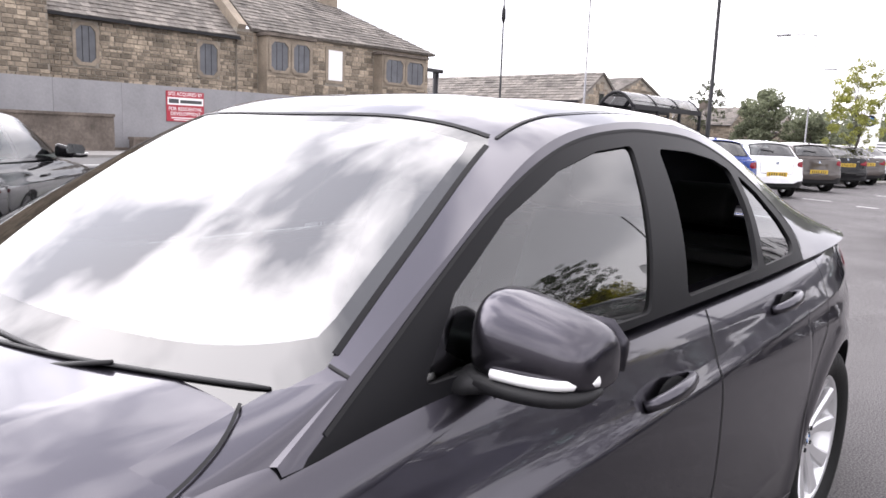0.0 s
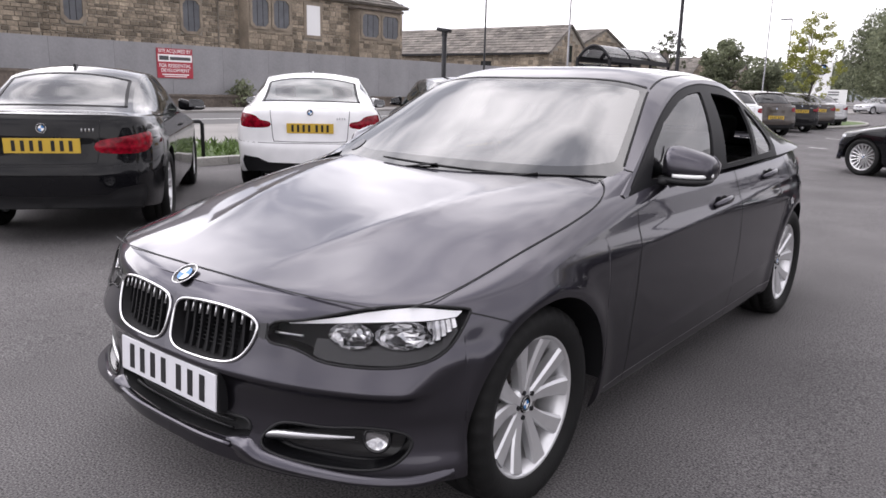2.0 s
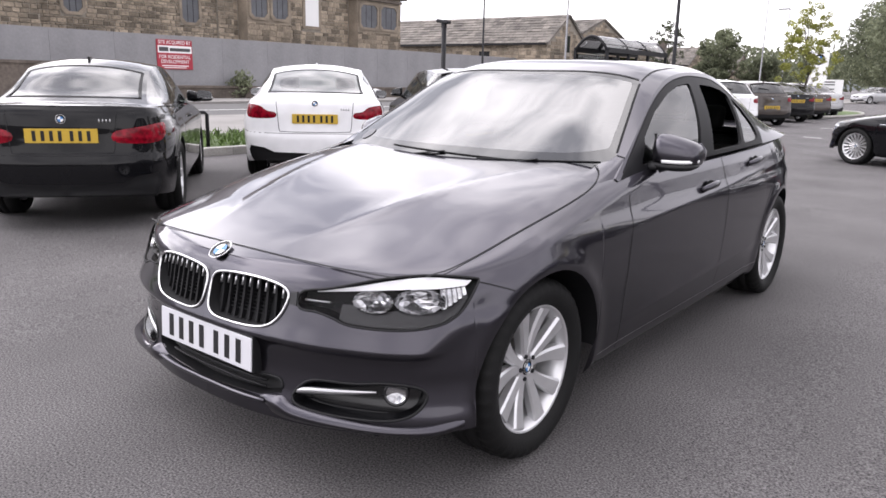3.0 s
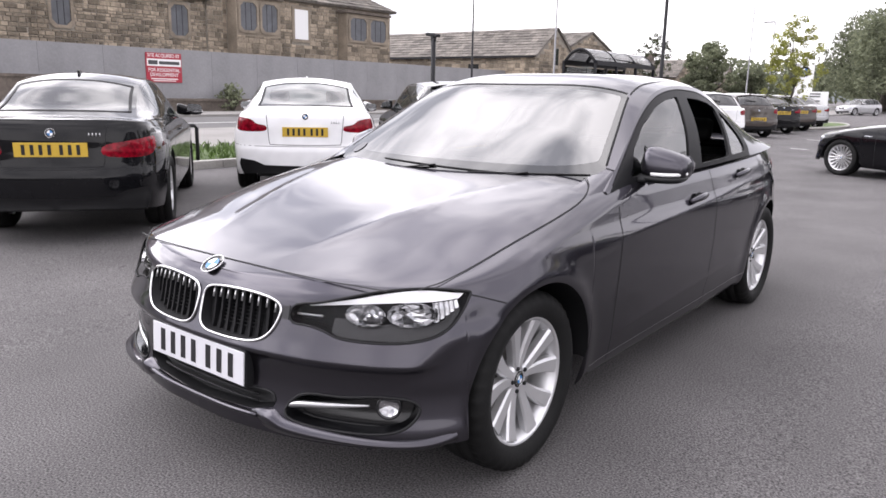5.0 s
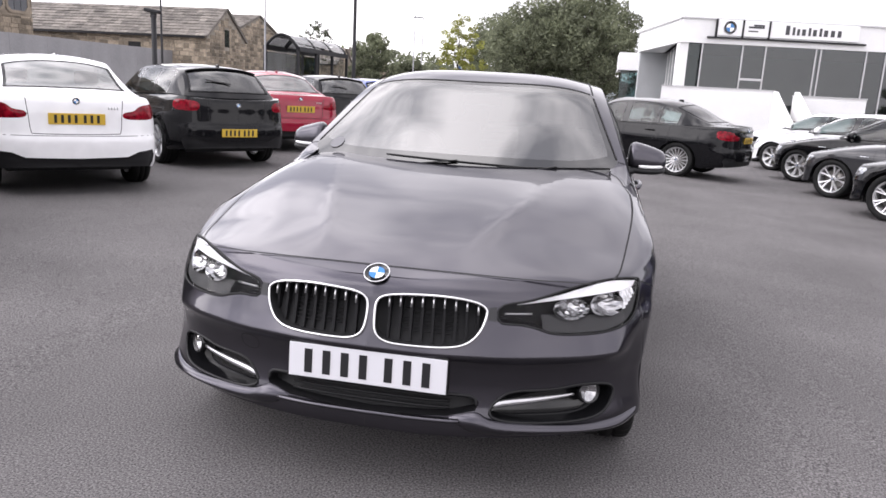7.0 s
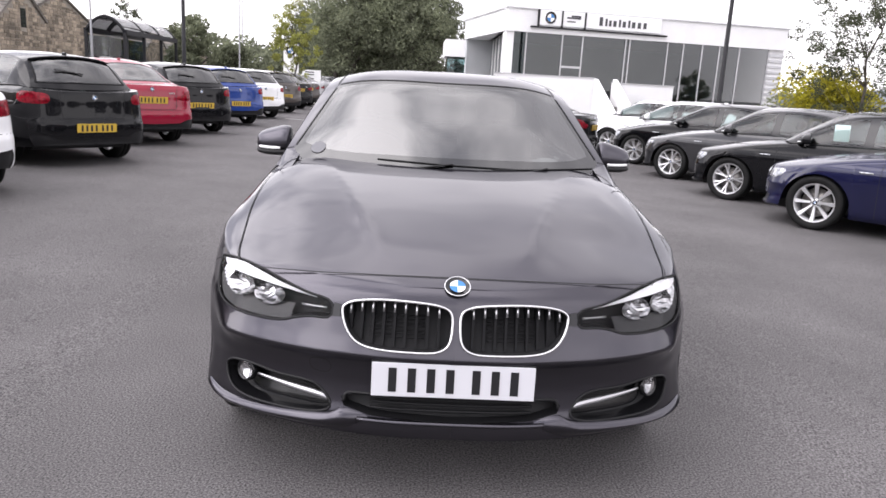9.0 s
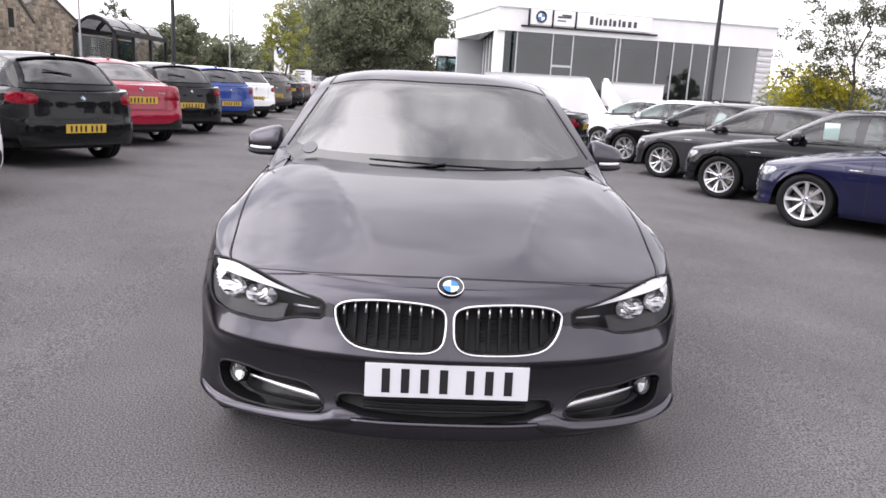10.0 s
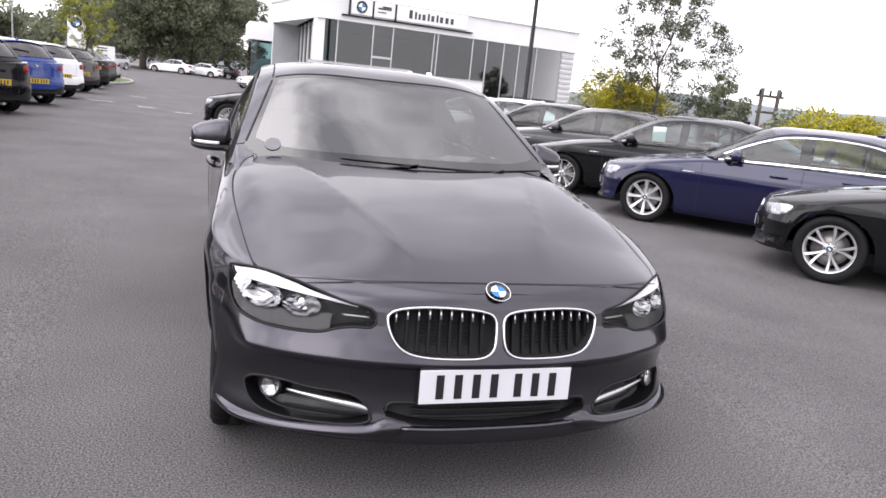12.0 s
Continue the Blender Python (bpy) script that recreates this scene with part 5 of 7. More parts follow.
    for gg in (rb, flip_geo(*rb)):
        c.add("panel_gap", gg, M_SEAM)
    q = B.hood(0, -.668)
    m = Matrix.Translation((0, -.672, float(q) + .004)) @ pose(0, 0, 0, 32)
    badge_disc(root, .041, m)
    loop = round_poly([(.40, .425), (.40, .475), (.475, .475), (.475, .44), (.455, .425)], 3)
    p, n = c.ring_n([a for a, _ in loop + loop[:1]], [b for _, b in loop + loop[:1]])
    c.add("tow_cover_gap", flip_geo(*ribbon(p, n, .003)), M_SEAM, bumper)
    # small round disc holder in the windscreen's lower corner
    ang = np.linspace(0, 2 * math.pi, 25)[:-1]
    V = [B.top_pt(np.array(.052 + .012 * math.sin(t)), np.array(.80 + .045 * math.cos(t))) * np.array([-1, 1, 1]) + np.array([0, -.002, .003]) for t in ang]
    c.add("windscreen_disc", (V, [tuple(range(24))]), M_CARD_GREY, label="small round paper disc", smooth=False)
    # door handles and wing repeaters
    for y, z in ((1.50, .822), (2.26, .892)):
        for sgn in (1, -1):
            mir = np.array([sgn, 1, 1])
            us_ = uy(np.linspace(y - .10, y + .11, 12))
            zz = z + np.linspace(-.006, .010, 12)
            p, n = c.ring_n(us_, zz)
            off = .034 * np.sin(np.linspace(0.0, math.pi, 12)) ** .5
            v, f = tube_geo([tuple((a + b * o) * mir) for a, b, o in zip(p, n, off)], list(.010 + .004 * np.sin(np.linspace(0, math.pi, 12))), 8, flat=1.3)
            c.add("door_handle", (v, f), M_GREY_PAINT)
            pc, nc = c.ring_n(np.array([float(uy(y + .01))]), np.array([z]))
            # flat dark ellipse painted as the shade in the hollow behind the handle
            vs = [tuple((pc[0] + nc[0] * (.003 - .0005 * k)) * mir + np.array([0, .062 * math.cos(t), .032 * math.sin(t)])) for k in (0,) for t in np.linspace(0, 2 * math.pi, 20, endpoint=False)]
            c.add("handle_recess", (vs, [tuple(range(20))]), M_SEAM, smooth=False)
    for sgn in (1, -1):
        mir = np.array([sgn, 1, 1])
        mirror(c, root, sgn)
    c.wheels("ten")
    # two wipers parked along the bonnet's edge
    for f0, f1, k0, k1 in ((.90, .26, .0355, .029), (.43, -.42, .031, .0375)):
        at = lambda f, k, e: tuple(B.top_pt(np.array(k), np.array(abs(f))) * np.array([1 if f > 0 else -1, 1, 1]) + np.array([0, -.5 * e, .86 * e]))
        run = list(zip(np.linspace(f0, f1, 20), np.linspace(k0, k1, 20)))
        w = tube("wiper_blade", [at(f, k, .002) for f, k in run], [.003] + [.0048] * 18 + [.003], M_BLACKPLASTIC, root, 6, flat=.7)
        mid = run[9]
        arm = [at(*mid, .008), at(mid[0] + (f1 - f0) * .12, mid[1] - .004, .006), at(mid[0] + (f1 - f0) * .35, mid[1] - .012, .002), at(f1, k1 - .020, -.006)]
        tube("wiper_arm", arm, (.005, .006, .006, .008), M_BLACKPLASTIC, w, 6, flat=.7)
    box("cowl", -.60, .60, .56, .80, .86, .885, M_BLACKPLASTIC, root, .01)
    cabin(root)
    return root


def mirror(c, root, sgn):
    """A door mirror: painted cap, black base and arm, indicator strip, silvered glass at the back."""
    n, k = 28, 18
    vs, fs = [], []
    for i in range(k + 1):
        t = math.pi * i / k
        for j in range(n):
            a = 2 * math.pi * j / n
            ca, sa = math.cos(a), math.sin(a)
            sx = abs(math.cos(t)) ** .5 * (1 if math.cos(t) > 0 else -1)
            rr = math.sin(t) ** .42
            cy = abs(ca) ** .76 * (1 if ca > 0 else -1)
            sz = abs(sa) ** (.80 if sa > 0 else .5) * (1 if sa > 0 else -1)
            x = .900 - sx * .094
            y = 1.022 + rr * cy * (.080 if cy < 0 else .045) + .022 * (x - .890) / .1
            z = 1.008 + rr * sz * ((.078 - .024 * (x - .905) / .1) if sz > 0 else .044) - .004 * (x - .890) / .1
            vs.append((sgn * x, y, z))
    for i in range(k):
        for j in range(n):
            a, b = i * n + j, i * n + (j + 1) % n
            f = (a, b, b + n, a + n)
            fs.append(f if sgn < 0 else tuple(reversed(f)))
    cap = c.add("mirror_cap", (vs, fs), c.col, None, "door mirror with a white indicator strip")
    pts = [(sgn * x, y, z) for x, y, z in smooth_line([(.86, .936, .984), (.92, .946, .984), (.965, .966, .986), (.992, 1.012, .990)], 5)]
    tube("indicator", pts, .0065, M_STRIP, cap, 6, flat=1.3)
    pts = [(sgn * x, y, z) for x, y, z in smooth_line([(.80, .96, .966), (.885, .965, .962), (.95, .985, .964), (.985, 1.03, .972)], 5)]
    tube("mirror_base", pts, [.030, .034, .036, .036, .036, .036, .036, .036, .036, .036, .034, .034, .030, .026, .02, .012][:len(pts)], M_BLACKPLASTIC, cap, 10, flat=.5)
    pts = [(sgn * x, y, z) for x, y, z in ((.79, .93, .955), (.83, .96, .96), (.88, 1.02, .972))]
    tube("mirror_arm", pts, (.038, .032, .028), M_BLACKPLASTIC, cap, 10, flat=.55)
    mesh_ob("mirror_glass", [(sgn * x, 1.068 + .22 * (x - .890), z) for x, z in ((.835, .985), (.990, .985), (.996, 1.03), (.97, 1.062), (.85, 1.07), (.83, 1.03))], [tuple(range(6)) if sgn > 0 else tuple(reversed(range(6)))], M_CHROME, cap, smooth=False)


def seat(x, y, parent, wide=.5, high=.62):
    base = part("seat", add_box(bmesh.new(), x - wide / 2, x + wide / 2, y - .25, y + .27, .42, .58, .05), M_SEAT, parent, "dark leather seat", True)
    bm = add_box(bmesh.new(), -wide / 2, wide / 2, -.06, .06, 0, high, .05)
    part("backrest", bm, M_SEAT, base, smooth=True).matrix_basis = pose(x, y + .27, .52, -20)
    bm = add_box(bmesh.new(), -.13, .13, -.045, .045, high + .03, high + .19, .035)
    part("headrest", bm, M_SEAT, base, smooth=True).matrix_basis = pose(x, y + .27, .52, -18)


def cabin(root):
    box("floor_pan", -.74, .74, .45, 3.1, .24, .30, M_TRIM_IN, root)
    dash = part("dashboard", add_box(bmesh.new(), -.72, .72, .72, 1.16, .55, .93, .07), M_TRIM_IN, root, "dark dashboard", True)
    part("instrument_hood", add_box(bmesh.new(), -.55, -.18, .98, 1.14, .92, .98, .025), M_TRIM_IN, dash, smooth=True)
    for x in (-.37, .37):
        seat(x, 1.62, root)
    seat(-.33, 2.44, root, .62, .5)
    seat(.33, 2.44, root, .62, .5)
    V, F = tube_geo([(-.37 + .185 * math.cos(t), 1.24 + .06 * math.sin(t), .92 + .165 * math.sin(t)) for t in np.linspace(0, 2 * math.pi, 28, endpoint=False)], .014, 8, True)
    mesh_ob("steering_wheel", V, F, M_BLACKPLASTIC, root)
    part("rear_view_mirror", add_box(bmesh.new(), -.11, .11, 1.26, 1.29, 1.235, 1.295, .012), M_BLACKPLASTIC, root, smooth=True)
    part("mirror_stalk", add_box(bmesh.new(), -.05, .05, 1.20, 1.27, 1.30, 1.345, .012), M_BLACKPLASTIC, root, smooth=True)
    for s in (1, -1):
        box("door_card", s * .72 - .02, s * .72 + .02, .8, 3.0, .3, .92, M_TRIM_IN, root, .01)
    box("parcel_shelf", -.68, .68, 2.68, 3.15, .9, .95, M_TRIM_IN, root, .01)
    box("headliner", -.48, .48, 1.55, 2.45, 1.325, 1.335, M_HEADLINER, root, .005)


M_HEADLINER = mat("headliner_cloth", (0.35, 0.35, 0.34), rough=0.9, bump=0.1)
build_hero()


# ---- parked cars ----
WIDE = SALOON["outline"][:12] + [(.90, 2.6), (.898, 2.9), (.880, 3.2), (.846, 3.45), (.782, 3.62), (.655, 3.735), (.43, 3.80), (.2, 3.825), (0, 3.83)]
PARKED = dict(SALOON, outline=WIDE)
COUPE = dict(PARKED, windows=[(.95, 1.92), (2.0, 2.62)], doors=[.68, 1.98], wb=.957, ry=.98, xs=.985, zs=.97)
HATCH = dict(PARKED,
             rail=[(.765, .74, .965), (.69, 1.06, 1.155), (.63, 1.42, 1.318), (.605, 1.75, 1.37), (.595, 2.2, 1.38), (.585, 2.7, 1.362), (.58, 3.1, 1.30), (.62, 3.36, 1.12), (.68, 3.50, .985)],
             crown=[(.47, .965), (.88, 1.19), (1.30, 1.40), (1.68, 1.43), (2.2, 1.435), (2.7, 1.42), (3.20, 1.365), (3.50, 1.15), (3.66, .97)],
             belt=[(.80, .74, .945), (.81, 1.1, .95), (.815, 1.5, .957), (.81, 2.2, .975), (.79, 2.8, .99), (.745, 3.2, 1.0), (.69, 3.50, .98)],
             boot_c=[(2.9, .97), (3.4, .97), (3.6, .965), (3.85, .94)], windows=[(.95, 1.68), (1.78, 2.45), (2.55, 3.02)], backlight=(3.12, 3.44), wb=.957, ry=.92, xs=.97)
LARGE = dict(PARKED, wb=1.057, fy=1.08, ry=1.06, xs=1.02, zs=1.03, wheel_r=.335)
REAR_LAMP = {"saloon": [(.45, .775), (.45, .845), (.58, .855), (.63, .905), (.72, .925), (.98, .940), (1.01, .87), (.97, .785), (.80, .765), (.60, .765)],
             "low": [(.40, .70), (.40, .80), (.62, .83), (.85, .86), (1.02, .87), (1.03, .80), (.95, .72), (.80, .69), (.60, .69)],
             "hatch": [(.56, .80), (.56, .915), (.70, .93), (.90, .945), (1.06, .93), (1.06, .82), (.90, .795), (.70, .79)]}
FRONT_LAMP = [(.44, .655), (.62, .675), (.87, .705), (1.01, .70), (.96, .63), (.88, .585), (.70, .575), (.54, .595)]


def parked_car(name, spec, colour, axle, heading, label, style="double", kind="saloon", rear_axle=False, plate_z=.77, roof=None, group="cars parked in the rows", chrome=False, card=False):
    c = CarMaker(name, spec, colour, 1, label, "car", group)
    B, root, uy = c.B, c.root, c.B.u_of_y
    th = math.degrees(math.atan2(heading[0], -heading[1]))
    h = Vector((heading[0], heading[1], 0)).normalized()
    a = Vector((axle[0], axle[1], 0))
    if rear_axle:
        a = a + h * 2.81 * spec["wb"]
    b = a - h * 2.81 * spec["wb"]
    zf, zr = ground_z(a.x, a.y), ground_z(b.x, b.y)
    root.matrix_basis = pose(a.x, a.y, zf, 0, 0, th) @ pose(0, 0, 0, math.degrees(math.atan2(zr - zf, 2.81)), 0, 0)
    tail = round_poly(c.poly_u(REAR_LAMP[kind], True), 3)
    hl = round_poly(FRONT_LAMP, 3)
    kid = round_poly([(.02, .56), (.03, .66), (.20, .672), (.34, .655), (.33, .57), (.26, .53), (.06, .53)], 3)
    val = c.poly_u([(-.05, .20), (-.05, .375), (.48, .385), (.60, .435), (.80, .455), (.84, .40), (.80, .28), (.80, .20)], True)
    lowi = [(-.05, .24), (-.05, .36), (.36, .36), (.55, .38), (.80, .36), (.76, .27), (.5, .25)]
    dd = [float(uy(v)) for v in spec["doors"]]
    cols = [("front_bumper", 0, float(uy(-.315))), ("front_wing", float(uy(-.315)), dd[0]), ("front_door", dd[0], dd[1])]
    if len(dd) > 2:
        cols += [("rear_door", dd[1], dd[2])]
    ur = float(uy(3.14))
    cols += [("rear_wing", dd[-1], ur), ("rear_bumper", ur, 99)]
    g, P = c.lower([("tail_lamp", tail, -.004), ("headlight", hl, -.003), ("grille", kid, .02), ("valance", val, .012), ("lower_grille", lowi, .03)], cols, .03)
    for nm, gg in g.items():
        if nm in ("front_bumper", "rear_bumper", "valance", "lower_grille"):
            c.add(nm, both(gg), colour if "bumper" in nm else M_BLACKPLASTIC)
            continue
        m = {"tail_lamp": M_REDLAMP, "headlight": M_LAMPCLEAR, "grille": M_SEAM}.get(nm, colour)
        for q in (gg, flip_geo(*gg)):
            c.add(nm, q, m)
    p, n = c.ring_n([q[0] for q in kid], [q[1] for q in kid])
    for sgn in (1, -1):
        v, f = tube_geo([tuple((a_ + b_ * .004) * np.array([sgn, 1, 1])) for a_, b_ in zip(p, n)], .010, 6, True)
        c.add("chrome_surround", (v, f), M_CHROME)
    iA = int(np.argmin(np.abs(c.us - uy(.98))))
    iC, iE = int(np.argmin(np.abs(c.us - uy(3.0)))), len(c.us) - 1
    c.add("bonnet", both(c.deck_geo(0, iA, "hood", 16)), colour)
    c.add("boot_lid" if kind != "hatch" else "tailgate_ledge", both(c.deck_geo(iC, iE, "deck", 12)), colour)
    for gg in (c.shelf_geo(iA, iC), flip_geo(*c.shelf_geo(iA, iC))):
        c.add("waist_ledge", gg, colour)
    c.liners()
    part("underbody", add_box(bmesh.new(), -.6, .6, -.5, 3.3 * spec["wb"], .2, .32), M_BLACKPLASTIC, root)
    keep = c.col
    c.col = roof or colour
    c.greenhouse(M_GLOSSBLACK, M_CARGLASS, M_CARGLASS)
    c.col = keep
    w = spec["wb"]
    box("floor_pan", -.72, .72, .45, 3.0 * w, .24, .32, M_TRIM_IN, root)
    part("dashboard", add_box(bmesh.new(), -.70, .70, .74, 1.14, .5, .92, .06), M_TRIM_IN, root)
    for x, y in ((-.37, 1.62), (.37, 1.62), (-.35, 2.40 * w), (.35, 2.40 * w)):
        seat(x, y, root, .5 if y < 2 else .6, .56 if y < 2 else .36)
    box("parcel_shelf", -.66, .66, 2.7 * w, 3.1 * w, .88, .93, M_TRIM_IN, root)
    T = B.total
    # boot outline, bumper joint, door gaps
    c.seam([(T - .46, .97), (T - .44, .80), (T - .42, .64), (T - .36, .62), (T - .001, .615)], .007)
    c.seam([(T - .001, .615 if kind == "hatch" else .60), (T - .5, .60), (T - .95, .61), (T - 1.12, .64)], .006)
    zt = lambda u: float(B.z_top(u))
    for y in spec["doors"]:
        u = float(uy(y))
        c.seam([(u, .24), (u, .5), (u, .7), (u + .01, zt(u))], .006)
    for y, z in ((1.50, .822), (2.26, .85))[:len(spec["doors"]) - 1]:
        for sgn in (1, -1):
            mir = np.array([sgn, 1, 1])
            p, n = c.ring_n(uy(np.linspace(y - .09, y + .1, 8)), np.full(8, z))
            off = .03 * np.sin(np.linspace(0, math.pi, 8)) ** .5
            v, f = tube_geo([tuple((a_ + b_ * o) * mir) for a_, b_, o in zip(p, n, off)], .011, 6)
            c.add("door_handle", (v, f), colour)
    for sgn in (1, -1):
        mirror(c, root, sgn)
    # side repeater on the wing
    for sgn in (1, -1):
        p, n = c.ring_n(uy(np.linspace(.42, .56, 5)), np.full(5, .755))
        v, f = tube_geo([tuple((a_ + b_ * .002) * np.array([sgn, 1, 1])) for a_, b_ in zip(p, n)], .011, 6)
        if spec is LARGE:
            c.add("side_repeater", (v, f), M_LAMPCLEAR)
    if card:
        q = B.warp(B.side_pt(np.array(1.38), np.array(.5)))
        part("price_card", add_box(bmesh.new(), q[0] - .03, q[0] - .022, q[1] - .10, q[1] + .10, q[2] - .12, q[2] + .11), M_CARD, root, "pale price card")
    if chrome:
        pts = [B.side_pt(np.array(y), np.array(.04)) for y in np.linspace(.8, 3.0, 40)]
        rb = ribbon(pts, [(1, 0, .3)] * 40, .018, .004)
        for gg in (rb, flip_geo(*rb)):
            c.add("chrome_strip", gg, M_CHROME)
        pts = [B.side_pt(np.array(y), np.array(.88)) for y in np.linspace(.85, 3.0, 40)]
        rb = ribbon(pts, [(1, 0, .6)] * 40, .018, .004)
        for gg in (rb, flip_geo(*rb)):
            c.add("chrome_strip", gg, M_CHROME)
    # small bright model letters on the boot, as plain bars
    if kind != "hatch":
        for i in range(4):
            p, n = c.ring_n(np.array([T - .40 + .030 * i] * 2), np.array([.872, .900]))
            v, f = tube_geo([tuple((a_ + b_ * .002) * np.array([-1, 1, 1])) for a_, b_ in zip(p, n)], .006, 6)
            c.add("model_bar", (v, f), M_SATIN)
    # rear plate, emblem, lamps' dark gap, aerial fin
    p, n = c.ring_n(np.array([T - .001]), np.array([plate_z]))
    q = B.warp(p)[0]
    plate(root, pose(0, q[1] + .012, q[2], 0, 0, 180) @ pose(0, 0, 0, 4), M_PLATE_Y, (4, 3))
    zb = {"saloon": .95, "low": .90, "hatch": .88}[kind]
    p, n = c.ring_n(np.array([T - .001]), np.array([zb]))
    q = B.warp(p)[0]
    badge_disc(root, .034, Matrix.Translation((0, q[1] + .006, q[2])) @ pose(0, 0, 0, 0, 0, 180) @ pose(0, 0, 0, 84))
    p, n = c.ring_n(np.array([0.]), np.array([.445]), -.008)
    q = B.warp(p)[0]
    plate(root, Matrix.Translation(q), M_PLATE_W, (4, 3))
    k1 = B.warp(B.top_pt(np.array(.62 if kind != "hatch" else .70), np.array(0.)))
    part("aerial_fin", add_box(bmesh.new(), -.012, .012, k1[1] - .05, k1[1] + .05, k1[2] - .01, k1[2] + .03, .01), roof or colour, root)
    if kind == "hatch":
        k = B.k_of_y(3.36)
        a0, a1 = B.warp(B.top_pt(np.array(k), np.array(0.0))), B.warp(B.top_pt(np.array(k - .03), np.array(.55)))
        tube("rear_wiper", [a0 + np.array([0, .015, .01]), a1 + np.array([0, .02, .015])], .01, M_BLACKPLASTIC, root, 6)
        # roof spoiler
        k = B.k_of_y(3.10)
        pts = [B.warp(B.top_pt(np.array(k), np.array(abs(f)))) * np.array([1 if f > 0 else -1, 1, 1]) + np.array([0, .02, .008]) for f in np.linspace(-.92, .92, 15)]
        tube("roof_spoiler", pts, .026, roof or colour, root, 8, flat=.5)
    c.wheels(style, .225 if spec is not LARGE else .245)
    return root


M_CARD = mat("price_card", (0.62, 0.78, 0.76), rough=0.6)
HL = (-.69, .72)
parked_car("convertible_car", dict(COUPE, xs=.885, zs=.915), M_BLACKPAINT, (-4.56, 1.10), (-.80, .60), "black two-door car with a folding hardtop", "double", "low", True, .76)
parked_car("coupe_car", COUPE, M_WHITEPAINT, (-5.16, 4.34), (-.73, .68), "white two-door coupe with red rear lamps", "five", rear_axle=True, plate_z=.77)
parked_car("hatchback_car", HATCH, M_BLACKPAINT, (-5.0, 7.35), (-.78, .63), "black five-door hatchback with a yellow rear plate", "double", "hatch", True, .50)
parked_car("saloon_car", PARKED, M_REDPAINT, (-5.28, 10.45), HL, "dark red four-door saloon car", "double", rear_axle=True)
parked_car("hatchback_car", HATCH, M_BLACKPAINT, (-5.22, 13.2), HL, "glossy black hatchback behind the red saloon", "double", "hatch", True, .60)
parked_car("hatchback_car", HATCH, M_BLUE2PAINT, (-5.2, 16.45), HL, "bright blue hatchback in the long row", "double", "hatch", True, .55)
parked_car("hatchback_car", HATCH, M_WHITEPAINT, (-5.3, 20.0), HL, "white hatchback in the long row", "double", "hatch", True, .60)
parked_car("hatchback_car", HATCH, M_BROWNPAINT, (-5.42, 24.0), HL, "brown-grey hatchback in the long row", "double", "hatch", True, .60)
parked_car("saloon_car", PARKED, M_BLACKPAINT, (-5.6, 27.7), HL, "black saloon car towards the row's end", "double", rear_axle=True)
parked_car("saloon_car", PARKED, M_BROWNPAINT, (-5.75, 31.1), HL, "brown-grey saloon at the row's end", "double", rear_axle=True)
parked_car("saloon_car", PARKED, M_SILVERPAINT, (-5.95, 34.5), HL, "silver saloon last in the row", "double", rear_axle=True)
HR = (-.71, .71)
parked_car("saloon_car", LARGE, M_BLACKPAINT, (5.53, 3.30), (-.65, .76), "black large saloon at the near end of the row", "five")
parked_car("saloon_car", LARGE, M_BLUEPAINT, (5.31, 6.37), HR, "deep blue large saloon with bright window trim", "eight", chrome=True)
parked_car("saloon_car", LARGE, M_BLACKPAINT, (5.27, 8.82), HR, "black large saloon with a price card in its window", "double", card=True)
parked_car("saloon_car", LARGE, M_DKGREYPAINT, (5.27, 11.52), HR, "dark grey large saloon with twin-spoke wheels", "five")
parked_car("saloon_car", LARGE, M_BLACKPAINT, (5.34, 14.22), HR, "black large saloon in the angled row", "double")
parked_car("saloon_car", LARGE, M_WHITEPAINT, (5.39, 16.75), HR, "white saloon in the angled row", "double")
parked_car("coupe_car", COUPE, M_WHITEPAINT, (5.49, 19.45), HR, "white coupe at the end of the angled row", "double")
parked_car("saloon_car", LARGE, M_BLACKPAINT, (-.16, 14.0), (-.90, .43), "black large saloon standing across the lane", "multi")
parked_car("saloon_car", PARKED, M_WHITEPAINT, (-6.3, 82.0), (-.95, .3), "white saloon far across the forecourt", "double", group="cars far across the forecourt")
parked_car("saloon_car", PARKED, M_WHITEPAINT, (-3.4, 83.5), (-.95, .3), "white saloon among cars under the trees", "double", group="cars far across the forecourt")
parked_car("saloon_car", PARKED, M_BLACKPAINT, (-1.5, 84.5), (-.95, .3), "black saloon under the far trees", "double", group="cars far across the forecourt")
parked_car("hatchback_car", HATCH, M_WHITEPAINT, (1.6, 52.0), (-.9, -.45), "white car beside the showroom", "double", "hatch", group="cars far across the forecourt")
parked_car("hatchback_car", HATCH, M_SILVERPAINT, (-10.6, 72.0), (-.5, -.87), "silver car beyond the sign", "double", "hatch", group="cars far across the forecourt")


